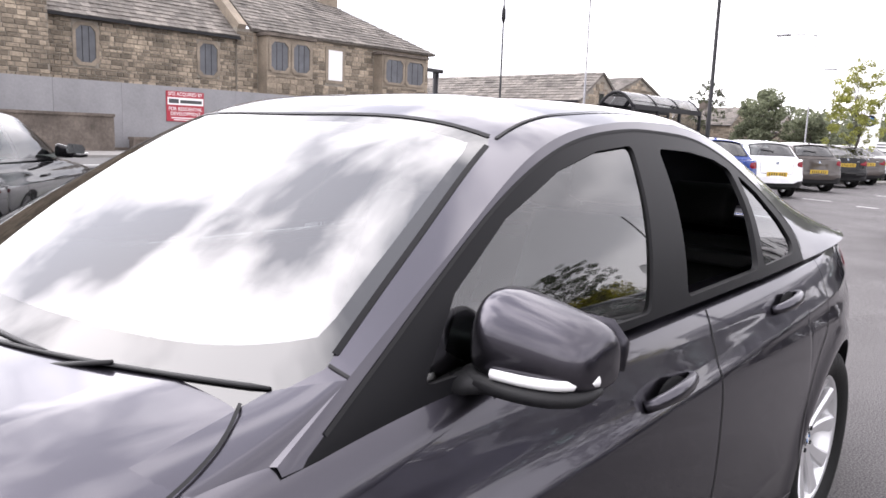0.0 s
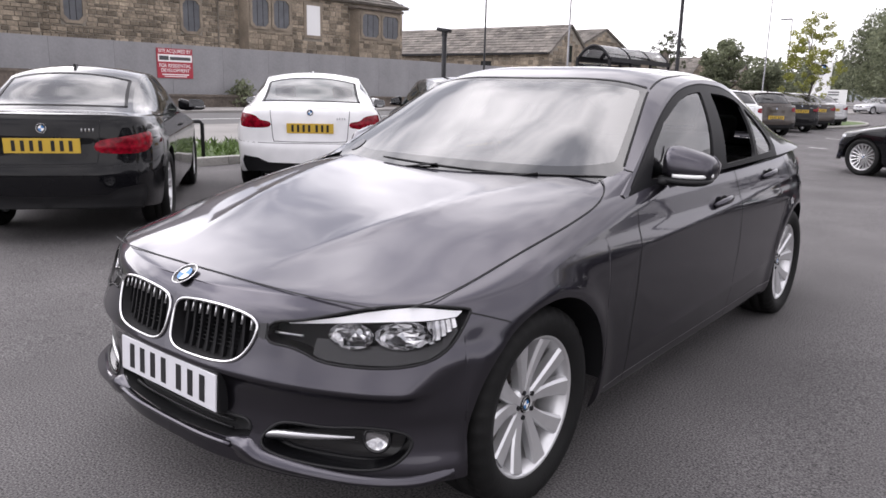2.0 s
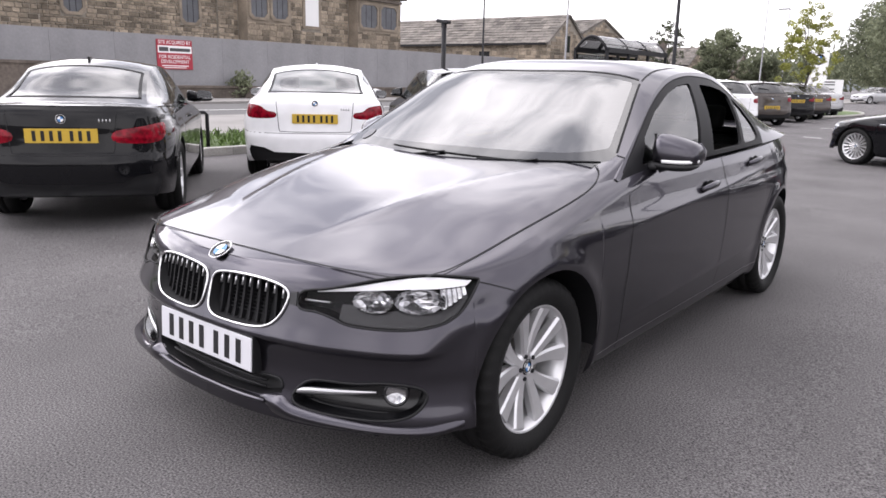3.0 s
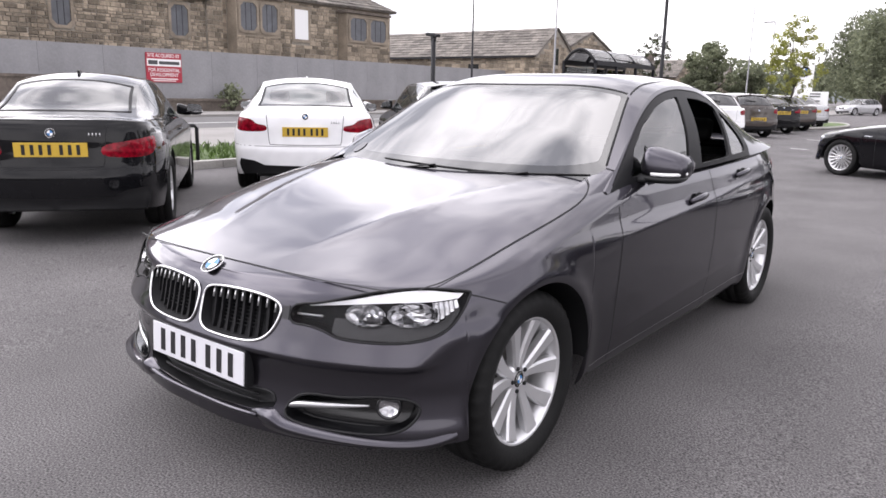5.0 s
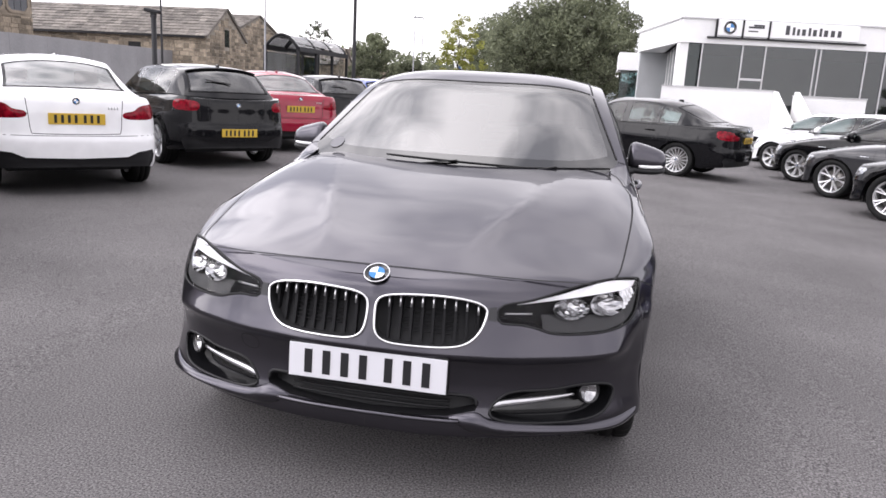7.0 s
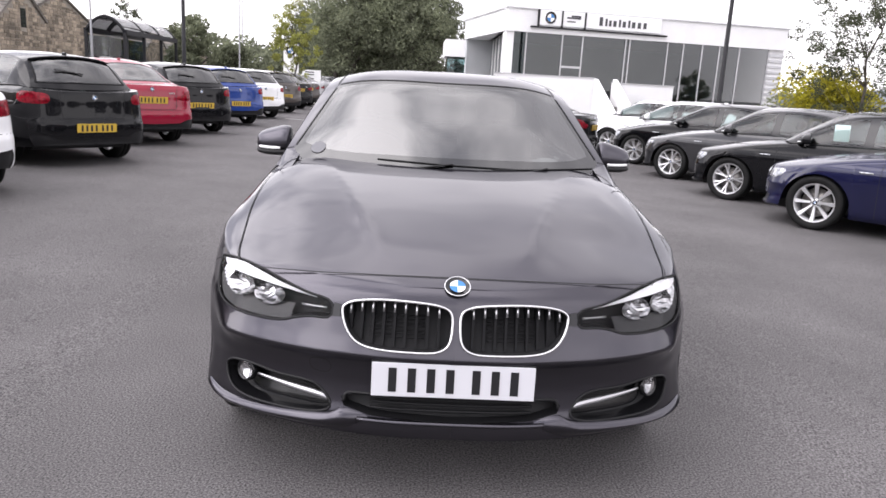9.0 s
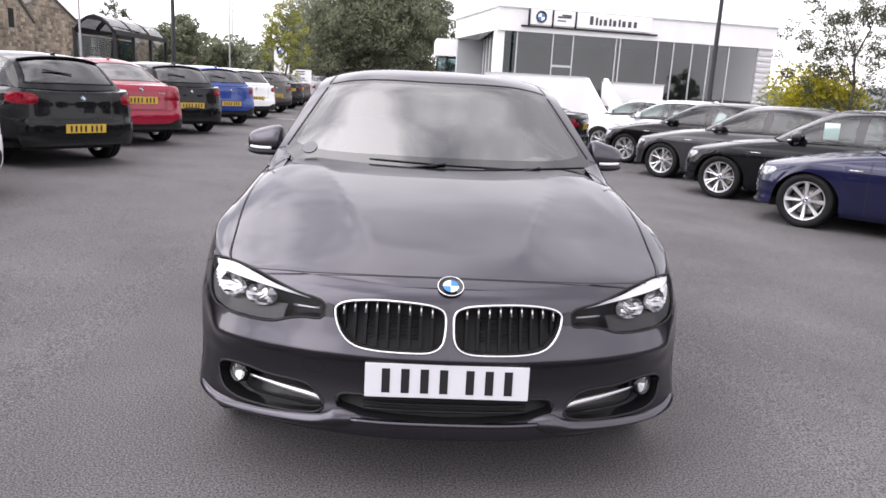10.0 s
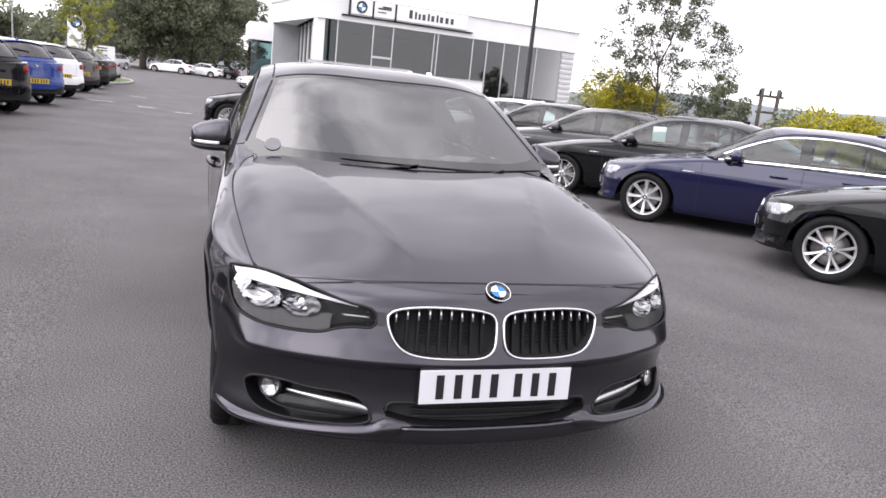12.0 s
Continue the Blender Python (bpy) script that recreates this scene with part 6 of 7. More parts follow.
# ---- buildings ----
class Frame:
    """A wall's own axes: s along it, n out of it, z up."""

    def __init__(self, p0, p1):
        self.p = Vector((p0[0], p0[1], 0))
        d = Vector((p1[0] - p0[0], p1[1] - p0[1], 0))
        self.len = d.length
        self.d = d.normalized()
        self.n = Vector((self.d.y, -self.d.x, 0))

    def at(self, s, n, z):
        q = self.p + self.d * s + self.n * n
        return (q.x, q.y, z)

    def prism(self, s0, s1, n0, n1, z0, z1):
        v = [self.at(s, n, z) for z in (z0, z1) for s, n in ((s0, n0), (s1, n0), (s1, n1), (s0, n1))]
        return v, [(3, 2, 1, 0), (4, 5, 6, 7), (0, 1, 5, 4), (1, 2, 6, 5), (2, 3, 7, 6), (3, 0, 4, 7)]


RNG = random.Random(7)


def stones(fr, s0, s1, z0, z1, holes=(), course=(.15, .26), length=(.25, .6), proud=.03, top=None):
    """Coursed rubble: every stone its own block, mortar left between. top(s): the wall's upper edge there."""
    V, F = [], []
    z = z0
    while z < z1 - .05:
        h = min(RNG.uniform(*course), z1 - z)
        s = s0
        while s < s1 - .04:
            w = min(RNG.uniform(*length), s1 - s)
            a, b = s + .012, s + w - .012
            c, d = z + .010, z + h - .010
            ok = b - a > .05 and d - c > .04
            for (x0, x1, y0, y1) in holes:
                if a < x1 and b > x0 and c < y1 and d > y0:
                    if a < x0 - .06:
                        b = x0
                    elif b > x1 + .06:
                        a = x1
                    else:
                        ok = False
            if ok and top and d > min(top(a), top(b)):
                ok = False
            if ok:
                o = len(V)
                n = proud + RNG.uniform(-.012, .015)
                e = .012
                V += [fr.at(a, 0, c), fr.at(b, 0, c), fr.at(b, 0, d), fr.at(a, 0, d), fr.at(a + e, n, c + e), fr.at(b - e, n, c + e), fr.at(b - e, n, d - e), fr.at(a + e, n, d - e)]
                F += [(o + 4, o + 5, o + 6, o + 7), (o, o + 1, o + 5, o + 4), (o + 1, o + 2, o + 6, o + 5), (o + 2, o + 3, o + 7, o + 6), (o + 3, o, o + 4, o + 7)]
            s += w
        z += h
    return V, F


def slates(e0, e1, r0, r1, row=.30, width=(.28, .55)):
    """Stone slates in lapped courses on the slope from the eave e0-e1 to the ridge r0-r1."""
    e0, e1, r0, r1 = (Vector(q) for q in (e0, e1, r0, r1))
    nrm = (e1 - e0).cross(r0 - e0).normalized()
    if nrm.z < 0:
        nrm = -nrm
    k = max(2, int((r0 - e0).length / row))
    V, F = [], []
    for i in range(k):
        t0, t1 = i / k, min(1.0, (i + 1.25) / k)
        a0, a1 = e0.lerp(r0, t0), e1.lerp(r1, t0)
        b0, b1 = e0.lerp(r0, t1), e1.lerp(r1, t1)
        L = max((a1 - a0).length, .1)
        s = -RNG.uniform(0, .2)
        while s < L:
            w = RNG.uniform(*width)
            u0, u1 = max(0, s / L), min(1, (s + w - .012) / L)
            if u1 > u0:
                lift = .045 + RNG.uniform(-.012, .02)
                o = len(V)
                p, q = a0.lerp(a1, u0) + nrm * lift, a0.lerp(a1, u1) + nrm * (lift + RNG.uniform(-.008, .008))
                x, y = b0.lerp(b1, u1) + nrm * .012, b0.lerp(b1, u0) + nrm * .012
                V += [p, q, x, y, p - nrm * .04, q - nrm * .04]
                F += [(o, o + 1, o + 2, o + 3), (o + 4, o + 5, o + 1, o)]
            s += w
    return V, F


def slab(name, corners, thick, material, parent):
    """A flat plate of some thickness below four corners."""
    c = [Vector(q) for q in corners]
    n = (c[1] - c[0]).cross(c[3] - c[0]).normalized()
    if n.z < 0:
        n = -n
    V = c + [q - n * thick for q in c]
    F = [(0, 1, 2, 3), (7, 6, 5, 4), (0, 4, 5, 1), (1, 5, 6, 2), (2, 6, 7, 3), (3, 7, 4, 0)]
    return mesh_ob(name, V, F, material, parent, smooth=False)


def window_octagon(fr, s0, s1, z0, z1, parent, board=None, cut=.2):
    """A boarded window with a dressed stone surround and clipped corners."""
    fr_v = [(s0 + cut, z0), (s1 - cut, z0), (s1, z0 + cut), (s1, z1 - cut), (s1 - cut, z1), (s0 + cut, z1), (s0, z1 - cut), (s0, z0 + cut)]
    m, r = .13, len(fr_v)
    V = [fr.at(s, .06, z) for s, z in fr_v] + [fr.at(s + (m if s > (s0 + s1) / 2 else -m), .06, z + (m if z > (z0 + z1) / 2 else -m)) for s, z in fr_v] + [fr.at(s, .005, z) for s, z in fr_v]
    F = [(i, (i + 1) % r, r + (i + 1) % r, r + i) for i in range(r)] + [((i + 1) % r, i, 2 * r + i, 2 * r + (i + 1) % r) for i in range(r)]
    w = mesh_ob("window_frame", V, F, M_STONE_DRESSED, parent, "dressed stone window surround", smooth=False)
    mesh_ob("board", [fr.at(s, .012, z) for s, z in fr_v], [tuple(range(r))], board or M_BOARD, w, "grey boarded pane", smooth=False)
    for k in (1, 2):
        s = s0 + (s1 - s0) * k / 3
        v, f = fr.prism(s - .012, s + .012, .012, .02, z0 + .03, z1 - .03)
        mesh_ob("board_joint", v, f, M_STEELDARK, w, smooth=False)


def build_pub():
    root = tagged(empty("stone_house"), "derelict sandstone house with boarded windows and slate roof", "building")
    X = -30.0
    # section one
    fr = Frame((X, 11.4), (X, 20.0))
    fr.n = Vector((1, 0, 0))
    a = mesh_ob("wall", *fr.prism(0, 8.6, -6.5, 0, 0, 5.75), M_MORTAR, root, smooth=False)
    holes = [(1.15, 2.2, 3.8, 5.5), (6.6, 7.75, 3.75, 5.4)]
    v, f = stones(fr, 0, 8.6, 2.4, 5.7, holes, (.09, .21), (.16, .5))
    tagged(mesh_ob("stonework", v, f, M_STONE, a, smooth=False), kind="stuff")
    window_octagon(fr, 1.28, 2.07, 3.93, 5.38, root)
    window_octagon(fr, 6.72, 7.62, 3.88, 5.28, root)
    e = [(X + .25, 11.2, 5.75), (X + .25, 20.1, 5.75), (X - 3.6, 20.1, 8.9), (X - 3.6, 11.2, 8.9)]
    slab("roof", e, .12, M_SLATE, root)
    v, f = slates(e[0], e[1], e[3], e[2])
    tagged(mesh_ob("slating", v, f, M_SLATE, root, smooth=False), kind="stuff")
    box("gutter", X + .2, X + .34, 11.2, 20.1, 5.62, 5.74, M_STEELDARK, root)
    # cross wall with sloping coping between the two roofs
    fr2 = Frame((X + .12, 20.0), (X + .12, 20.9))
    fr2.n = Vector((1, 0, 0))
    b = mesh_ob("cross_wall", *fr2.prism(0, .9, -6.6, 0, 0, 6.2), M_MORTAR, root, smooth=False)
    v, f = stones(fr2, 0, .9, 2.4, 6.1)
    tagged(mesh_ob("stonework", v, f, M_STONE, b, smooth=False), kind="stuff")
    slab("coping", [(X + .3, 20.0, 6.35), (X + .3, 20.45, 6.35), (X - 3.7, 20.45, 9.6), (X - 3.7, 20.0, 9.6)], .25, M_STONE_DRESSED, root)
    # section two
    fr3 = Frame((X, 20.9), (X, 33.3))
    fr3.n = Vector((1, 0, 0))
    c = mesh_ob("wall", *fr3.prism(0, 12.4, -6.5, 0, 0, 6.15), M_MORTAR, root, smooth=False)
    v, f = stones(fr3, 0, 12.4, 2.4, 6.1, [(.3, 3.2, 3.2, 6.2), (4.5, 5.8, 4.0, 5.95), (7.9, 11.5, 3.4, 6.2)], (.16, .28), (.3, .7), .02)
    tagged(mesh_ob("stonework", v, f, M_STONE, c, smooth=False), kind="stuff")
    w = mesh_ob("window_frame", *fr3.prism(4.5, 5.8, 0, .05, 4.05, 5.92), M_STONE_DRESSED, root, smooth=False)
    mesh_ob("board", *fr3.prism(4.68, 5.62, .05, .07, 4.2, 5.76), M_SIGNWHITE, w, "white board over the window", smooth=False)
    for s0, s1, zb in ((.35, 3.1, 6.05), (7.95, 11.4, 5.95)):
        bay = mesh_ob("bay", *fr3.prism(s0, s1, 0, .75, 2.4, zb - .1), M_STONE_DRESSED, root, "projecting stone bay", smooth=False)
        mesh_ob("bay_roof", *fr3.prism(s0 - .12, s1 + .12, 0, .92, zb - .1, zb + .04), M_DARKSTONE, bay, smooth=False)
        frb = Frame((X + .75, 20.9), (X + .75, 33.3))
        frb.n = Vector((1, 0, 0))
        mid = (s0 + s1) / 2
        window_octagon(frb, s0 + .22, mid - .16, 4.35, zb - .35, bay)
        window_octagon(frb, mid + .16, s1 - .22, 4.35, zb - .35, bay)
        v, f = stones(frb, s0, s1, 2.5, 4.1, (), (.2, .3), (.3, .7), .02)
        tagged(mesh_ob("stonework", v, f, M_STONE, bay, smooth=False), kind="stuff")
    v = [(X + .1, y, z) for y in (20.03, 20.42) for z in (5.2, 6.2)] + [(X - 3.7, y, z) for y in (20.03, 20.42) for z in (8.3, 9.45)]
    mesh_ob("parapet", v, [(0, 2, 3, 1), (4, 5, 7, 6), (0, 1, 5, 4), (2, 6, 7, 3), (1, 3, 7, 5), (0, 4, 6, 2)], M_STONE_DRESSED, root, "sloping parapet under the coping", smooth=False)
    mesh_ob("wall_plate", *fr3.prism(0, 12.3, -.4, .02, 6.12, 6.24), M_STONE_DRESSED, root, smooth=False)
    e = [(X + .3, 20.7, 6.2), (X + .3, 33.6, 6.3), (X - 3.6, 28.4, 8.85), (X - 3.6, 20.7, 9.3)]
    slab("roof", e, .12, M_SLATE, root)
    v, f = slates(e[0], e[1], e[3], e[2])
    tagged(mesh_ob("slating", v, f, M_SLATE, root, smooth=False), kind="stuff")
    e2 = [(X + .3, 33.6, 6.3), (X - 6.6, 33.6, 6.3), (X - 3.7, 28.4, 8.85), (X - 3.6, 28.4, 8.85)]
    slab("roof_hip", e2, .12, M_SLATE, root)
    ch = part("chimney", add_box(bmesh.new(), X - 4.4, X - 3.3, 27.6, 28.9, 7.6, 9.4), M_STONE_DRESSED, root, "stone chimney stack with clay pots")
    box("chimney_cap", X - 4.55, X - 3.15, 27.45, 29.05, 9.4, 9.58, M_STONE_DRESSED, ch)
    for y in (27.9, 28.5):
        tube("chimney_pot", [(X - 3.85, y, 9.55), (X - 3.85, y, 10.15), (X - 3.85, y, 10.2)], (.15, .12, .15), M_DARKSTONE, ch)
    # wing that stands forward at the near end
    fr4 = Frame((X + 1.0, 3.0), (X + 1.0, 11.3))
    fr4.n = Vector((1, 0, 0))
    d = mesh_ob("wing", *fr4.prism(0, 8.3, -6, 0, 0, 7.6), M_MORTAR, root, smooth=False)
    v, f = stones(fr4, 0, 8.3, 2.4, 7.5, (), (.13, .2), (.25, .5))
    tagged(mesh_ob("stonework", v, f, M_STONE, d, smooth=False), kind="stuff")
    root.location.z = -.2


build_pub()


def gabled(name, label, x0, x1, y0, y1, eave, apex, windows=(), wall_mat=None):
    """A long stone building whose gable faces the road (+x)."""
    root = tagged(empty(name), label, "building")
    ym = (y0 + y1) / 2
    V = [(x1, y0, 0), (x1, y1, 0), (x1, y1, eave), (x1, ym, apex), (x1, y0, eave), (x0, y0, 0), (x0, y1, 0), (x0, y1, eave), (x0, ym, apex), (x0, y0, eave)]
    F = [(0, 1, 2, 3, 4), (9, 8, 7, 6, 5), (0, 4, 9, 5), (1, 6, 7, 2)]
    w = mesh_ob("wall", V, F, M_MORTAR, root, smooth=False)
    fg = Frame((x1, y0), (x1, y1))
    fg.n = Vector((1, 0, 0))
    top = lambda s: eave + (apex - eave) * (1 - abs(s - (y1 - y0) / 2) / ((y1 - y0) / 2)) - .1
    v, f = stones(fg, 0, y1 - y0, .3, apex, [(2.3, 3.0, 3.4, 4.6)] if windows else (), (.16, .28), (.3, .7), .03, top)
    tagged(mesh_ob("stonework", v, f, M_STONE, w, smooth=False), kind="stuff")
    fs = Frame((x0, y0), (x1, y0))
    fs.n = Vector((0, -1, 0))
    holes = [(s, s + .9, z, z + .75) for s, z in windows]
    v, f = stones(fs, 0, x1 - x0, 1.5, eave - .05, holes, (.18, .3), (.35, .8), .03)
    tagged(mesh_ob("stonework", v, f, M_STONE, w, smooth=False), kind="stuff")
    for s, z in windows:
        wf = mesh_ob("window", *fs.prism(s, s + .9, -.02, .02, z, z + .75), M_DARKPANE, root, smooth=False)
        mesh_ob("lintel", *fs.prism(s - .1, s + 1.0, 0, .06, z + .75, z + .95), M_STONE_DRESSED, wf, smooth=False)
    if windows:
        mesh_ob("gable_window", *fg.prism(2.35, 2.95, -.02, .02, 3.45, 4.55), M_DARKPANE, root, smooth=False)
    for sgn, ye in ((-1, y0 - .2), (1, y1 + .2)):
        e = [(x0, ye, eave - .05), (x1 + .15, ye, eave - .05), (x1 + .15, ym, apex + .08), (x0, ym, apex + .08)]
        slab("roof", e, .1, M_SLATE, root)
        v, f = slates(e[0], e[1], e[3], e[2], .34, (.35, .7))
        tagged(mesh_ob("slating", v, f, M_SLATE, root, smooth=False), kind="stuff")
    box("gutter", x0, x1, y0 - .3, y0 - .2, eave - .16, eave - .04, M_STEELDARK, root)
    root.location.z = -.15
    return root


gabled("stone_barn", "low sandstone barn with a stone slate roof", -46, -24, 41.0, 46.2, 4.0, 5.85, ((8.0, 2.7), (16.5, 2.7)))
gabled("stone_cottage", "sandstone building with a plain gable and dark roof", -40, -26, 46.6, 58.6, 4.2, 6.3)
for x, y, h in ((-38, 84, 6.6), (-34, 92, 6.2), (-31, 100, 5.6)):
    r = gabled("far_house", "distant stone house with a slate roof and chimney", x - 9, x, y, y + 7, h - 2.2, h)
    c = box("chimney", x - 5.5, x - 4.7, y + 3, y + 4, h - .5, h + 1.0, M_DARKSTONE, r)
    tube("chimney_pot", [(x - 5.1, y + 3.5, h + .9), (x - 5.1, y + 3.5, h + 1.4)], .14, M_DARKSTONE, c)


def hoarding():
    root = tagged(empty("site_hoarding"), "long plain grey site hoarding along the road", "hoarding", kind="structure")
    X = -26.4
    y = -14.0
    while y < 40.8:
        b = part("hoarding_panel", add_box(bmesh.new(), -.03, .03, .003, 2.437, 0, 2.62, .004), M_HOARD, root)
        b.matrix_basis = pose(X, y, .22 + RNG.uniform(-.008, .008))
        y += 2.44
    for s in range(24):
        b = box("hoarding_post", X - .16, X - .04, -14 + s * 2.44 - .05, -14 + s * 2.44 + .05, .1, 2.7, M_DARKSTONE, root)
    box("hoarding_plinth", X + .03, X + .12, -14, 40.8, .1, .42, M_DARKSTONE, root, .01)
    # low old wall in front of it
    for y0, y1, z1 in ((-8, 12.2, 1.55), (12.9, 30.0, .74)):
        w = tagged(empty("low_wall"), "low dark weathered rendered wall before the hoarding", "wall")
        fr = Frame((X + .75, y0), (X + .75, y1))
        fr.n = Vector((1, 0, 0))
        mesh_ob("wall_core", *fr.prism(0, y1 - y0, -.35, 0, .1, z1), M_DARKSTONE, w, smooth=False)
        mesh_ob("wall_cap", *fr.prism(-.02, y1 - y0 + .02, -.4, .06, z1, z1 + .1), M_DARKSTONE, w, smooth=False)


hoarding()


def text_mesh(name, words, size, m, material, parent, squash=1.0):
    cu = bpy.data.curves.new(name, "FONT")
    cu.body, cu.size, cu.align_x, cu.align_y, cu.extrude = words, size, "CENTER", "CENTER", .002
    ob = bpy.data.objects.new(name, cu)
    scene.collection.objects.link(ob)
    bpy.context.view_layer.update()
    me = bpy.data.meshes.new_from_object(ob.evaluated_get(bpy.context.evaluated_depsgraph_get()))
    bpy.data.objects.remove(ob)
    # every letter becomes a part of its own
    root = list(range(len(me.vertices)))

    def top(i):
        while root[i] != i:
            root[i] = root[root[i]]
            i = root[i]
        return i
    for p in me.polygons:
        for i in p.vertices[1:]:
            root[top(i)] = top(p.vertices[0])
    seen = {}
    for v in me.vertices:
        key = (round(v.co.x, 5), round(v.co.y, 5))
        root[top(v.index)] = top(seen.setdefault(key, v.index))
    letters = {}
    for p in me.polygons:
        letters.setdefault(top(p.vertices[0]), []).append(tuple(p.vertices))
    for faces in letters.values():
        used = sorted({i for f in faces for i in f})
        ix = {k: n for n, k in enumerate(used)}
        mesh_ob(name, [tuple(me.vertices[k].co) for k in used], [tuple(ix[i] for i in f) for f in faces], material, parent, smooth=False, m=m @ Matrix.Diagonal((squash, 1, 1, 1)))


def red_sign():
    X, y0, y1, z0, z1 = -26.36, 14.58, 16.2, 1.68, 2.86
    b = tagged(box("site_sign", X, X + .03, y0, y1, z0, z1, M_SIGNRED), "red and white building site notice on the hoarding", "sign")
    ym = (y0 + y1) / 2
    face = lambda z: Matrix.Translation((X + .034, ym, z)) @ Matrix(((0, 0, 1, 0), (1, 0, 0, 0), (0, 1, 0, 0), (0, 0, 0, 1)))
    text_mesh("letter", "SITE ACQUIRED BY", .20, face(2.75), M_SIGNWHITE, b, .86)
    box("white_panel", X + .03, X + .034, y0 + .05, y1 - .03, 2.33, 2.62, M_SIGNWHITE, b)
    box("dark_mark", X + .034, X + .038, y0 + .1, y0 + .52, 2.39, 2.56, M_SIGNGREY, b)
    box("dark_bar", X + .034, X + .038, y0 + .58, y1 - .1, 2.40, 2.53, M_SIGNGREY, b)
    text_mesh("letter", "FOR RESIDENTIAL", .20, face(2.17), M_SIGNWHITE, b, .9)
    text_mesh("letter", "DEVELOPMENT", .20, face(1.98), M_SIGNWHITE, b, .95)
    box("white_bar", X + .03, X + .034, y0 + .2, y1 - .2, 1.80, 1.84, M_SIGNWHITE, b)
    box("white_bar", X + .03, X + .034, y0 + .3, y1 - .3, 1.73, 1.76, M_SIGNWHITE, b)
    b.location.z = -.2


red_sign()


def bus_shelter():
    root = tagged(empty("bus_shelter"), "dark framed bus shelter with an arched glass roof", "shelter")
    x0, x1, y0, y1 = -9.75, -8.65, 19.2, 23.7
    zg, ze, zr = .03, 2.30, 2.72
    n = 4
    ys = np.linspace(y0, y1, n)
    for y in ys:
        for x in (x0, x1):
            box("post", x - .04, x + .04, y - .04, y + .04, zg, ze, M_STEELDARK, root)
        arc = [(x0 + (x1 - x0) * t, y, ze + (zr - ze) * math.sin(math.pi * t) ** .8) for t in np.linspace(0, 1, 14)]
        tube("roof_hoop", arc, .045, M_STEELDARK, root)
    for x in (x0, x1):
        box("eave_rail", x - .06, x + .06, y0, y1, ze - .06, ze + .08, M_STEELDARK, root)
    V, F = [], []
    ts = np.linspace(0, 1, 14)
    for y in (y0, y1):
        V += [(x0 + (x1 - x0) * t, y, ze + .03 + (zr - ze) * math.sin(math.pi * t) ** .8) for t in ts]
    F = [(i, i + 1, i + 15, i + 14) for i in range(13)]
    mesh_ob("roof_sheet", V, F, M_SHELTER, root, "translucent arched roof")
    for a, b in zip(ys[:-1], ys[1:]):
        box("side_pane", x0 - .01, x0 + .01, a + .08, b - .08, zg + .3, ze - .1, M_CLEARPANE, root)
    for y in (y0, y1):
        box("end_pane", x0 + .1, x1 - .1, y - .01, y + .01, zg + .3, ze - .1, M_CLEARPANE, root)
    box("timetable", x0 + .35, x0 + .7, y0 + .02, y0 + .04, 1.2, 1.6, M_SIGNWHITE, root)


M_CLEARPANE = glass("shelter_pane", 0.88, (0.95, 0.97, 0.97), 1.4)
M_SHELTER = glass("shelter_roof", 0.55, (0.9, 0.92, 0.92), 1.5)
bus_shelter()


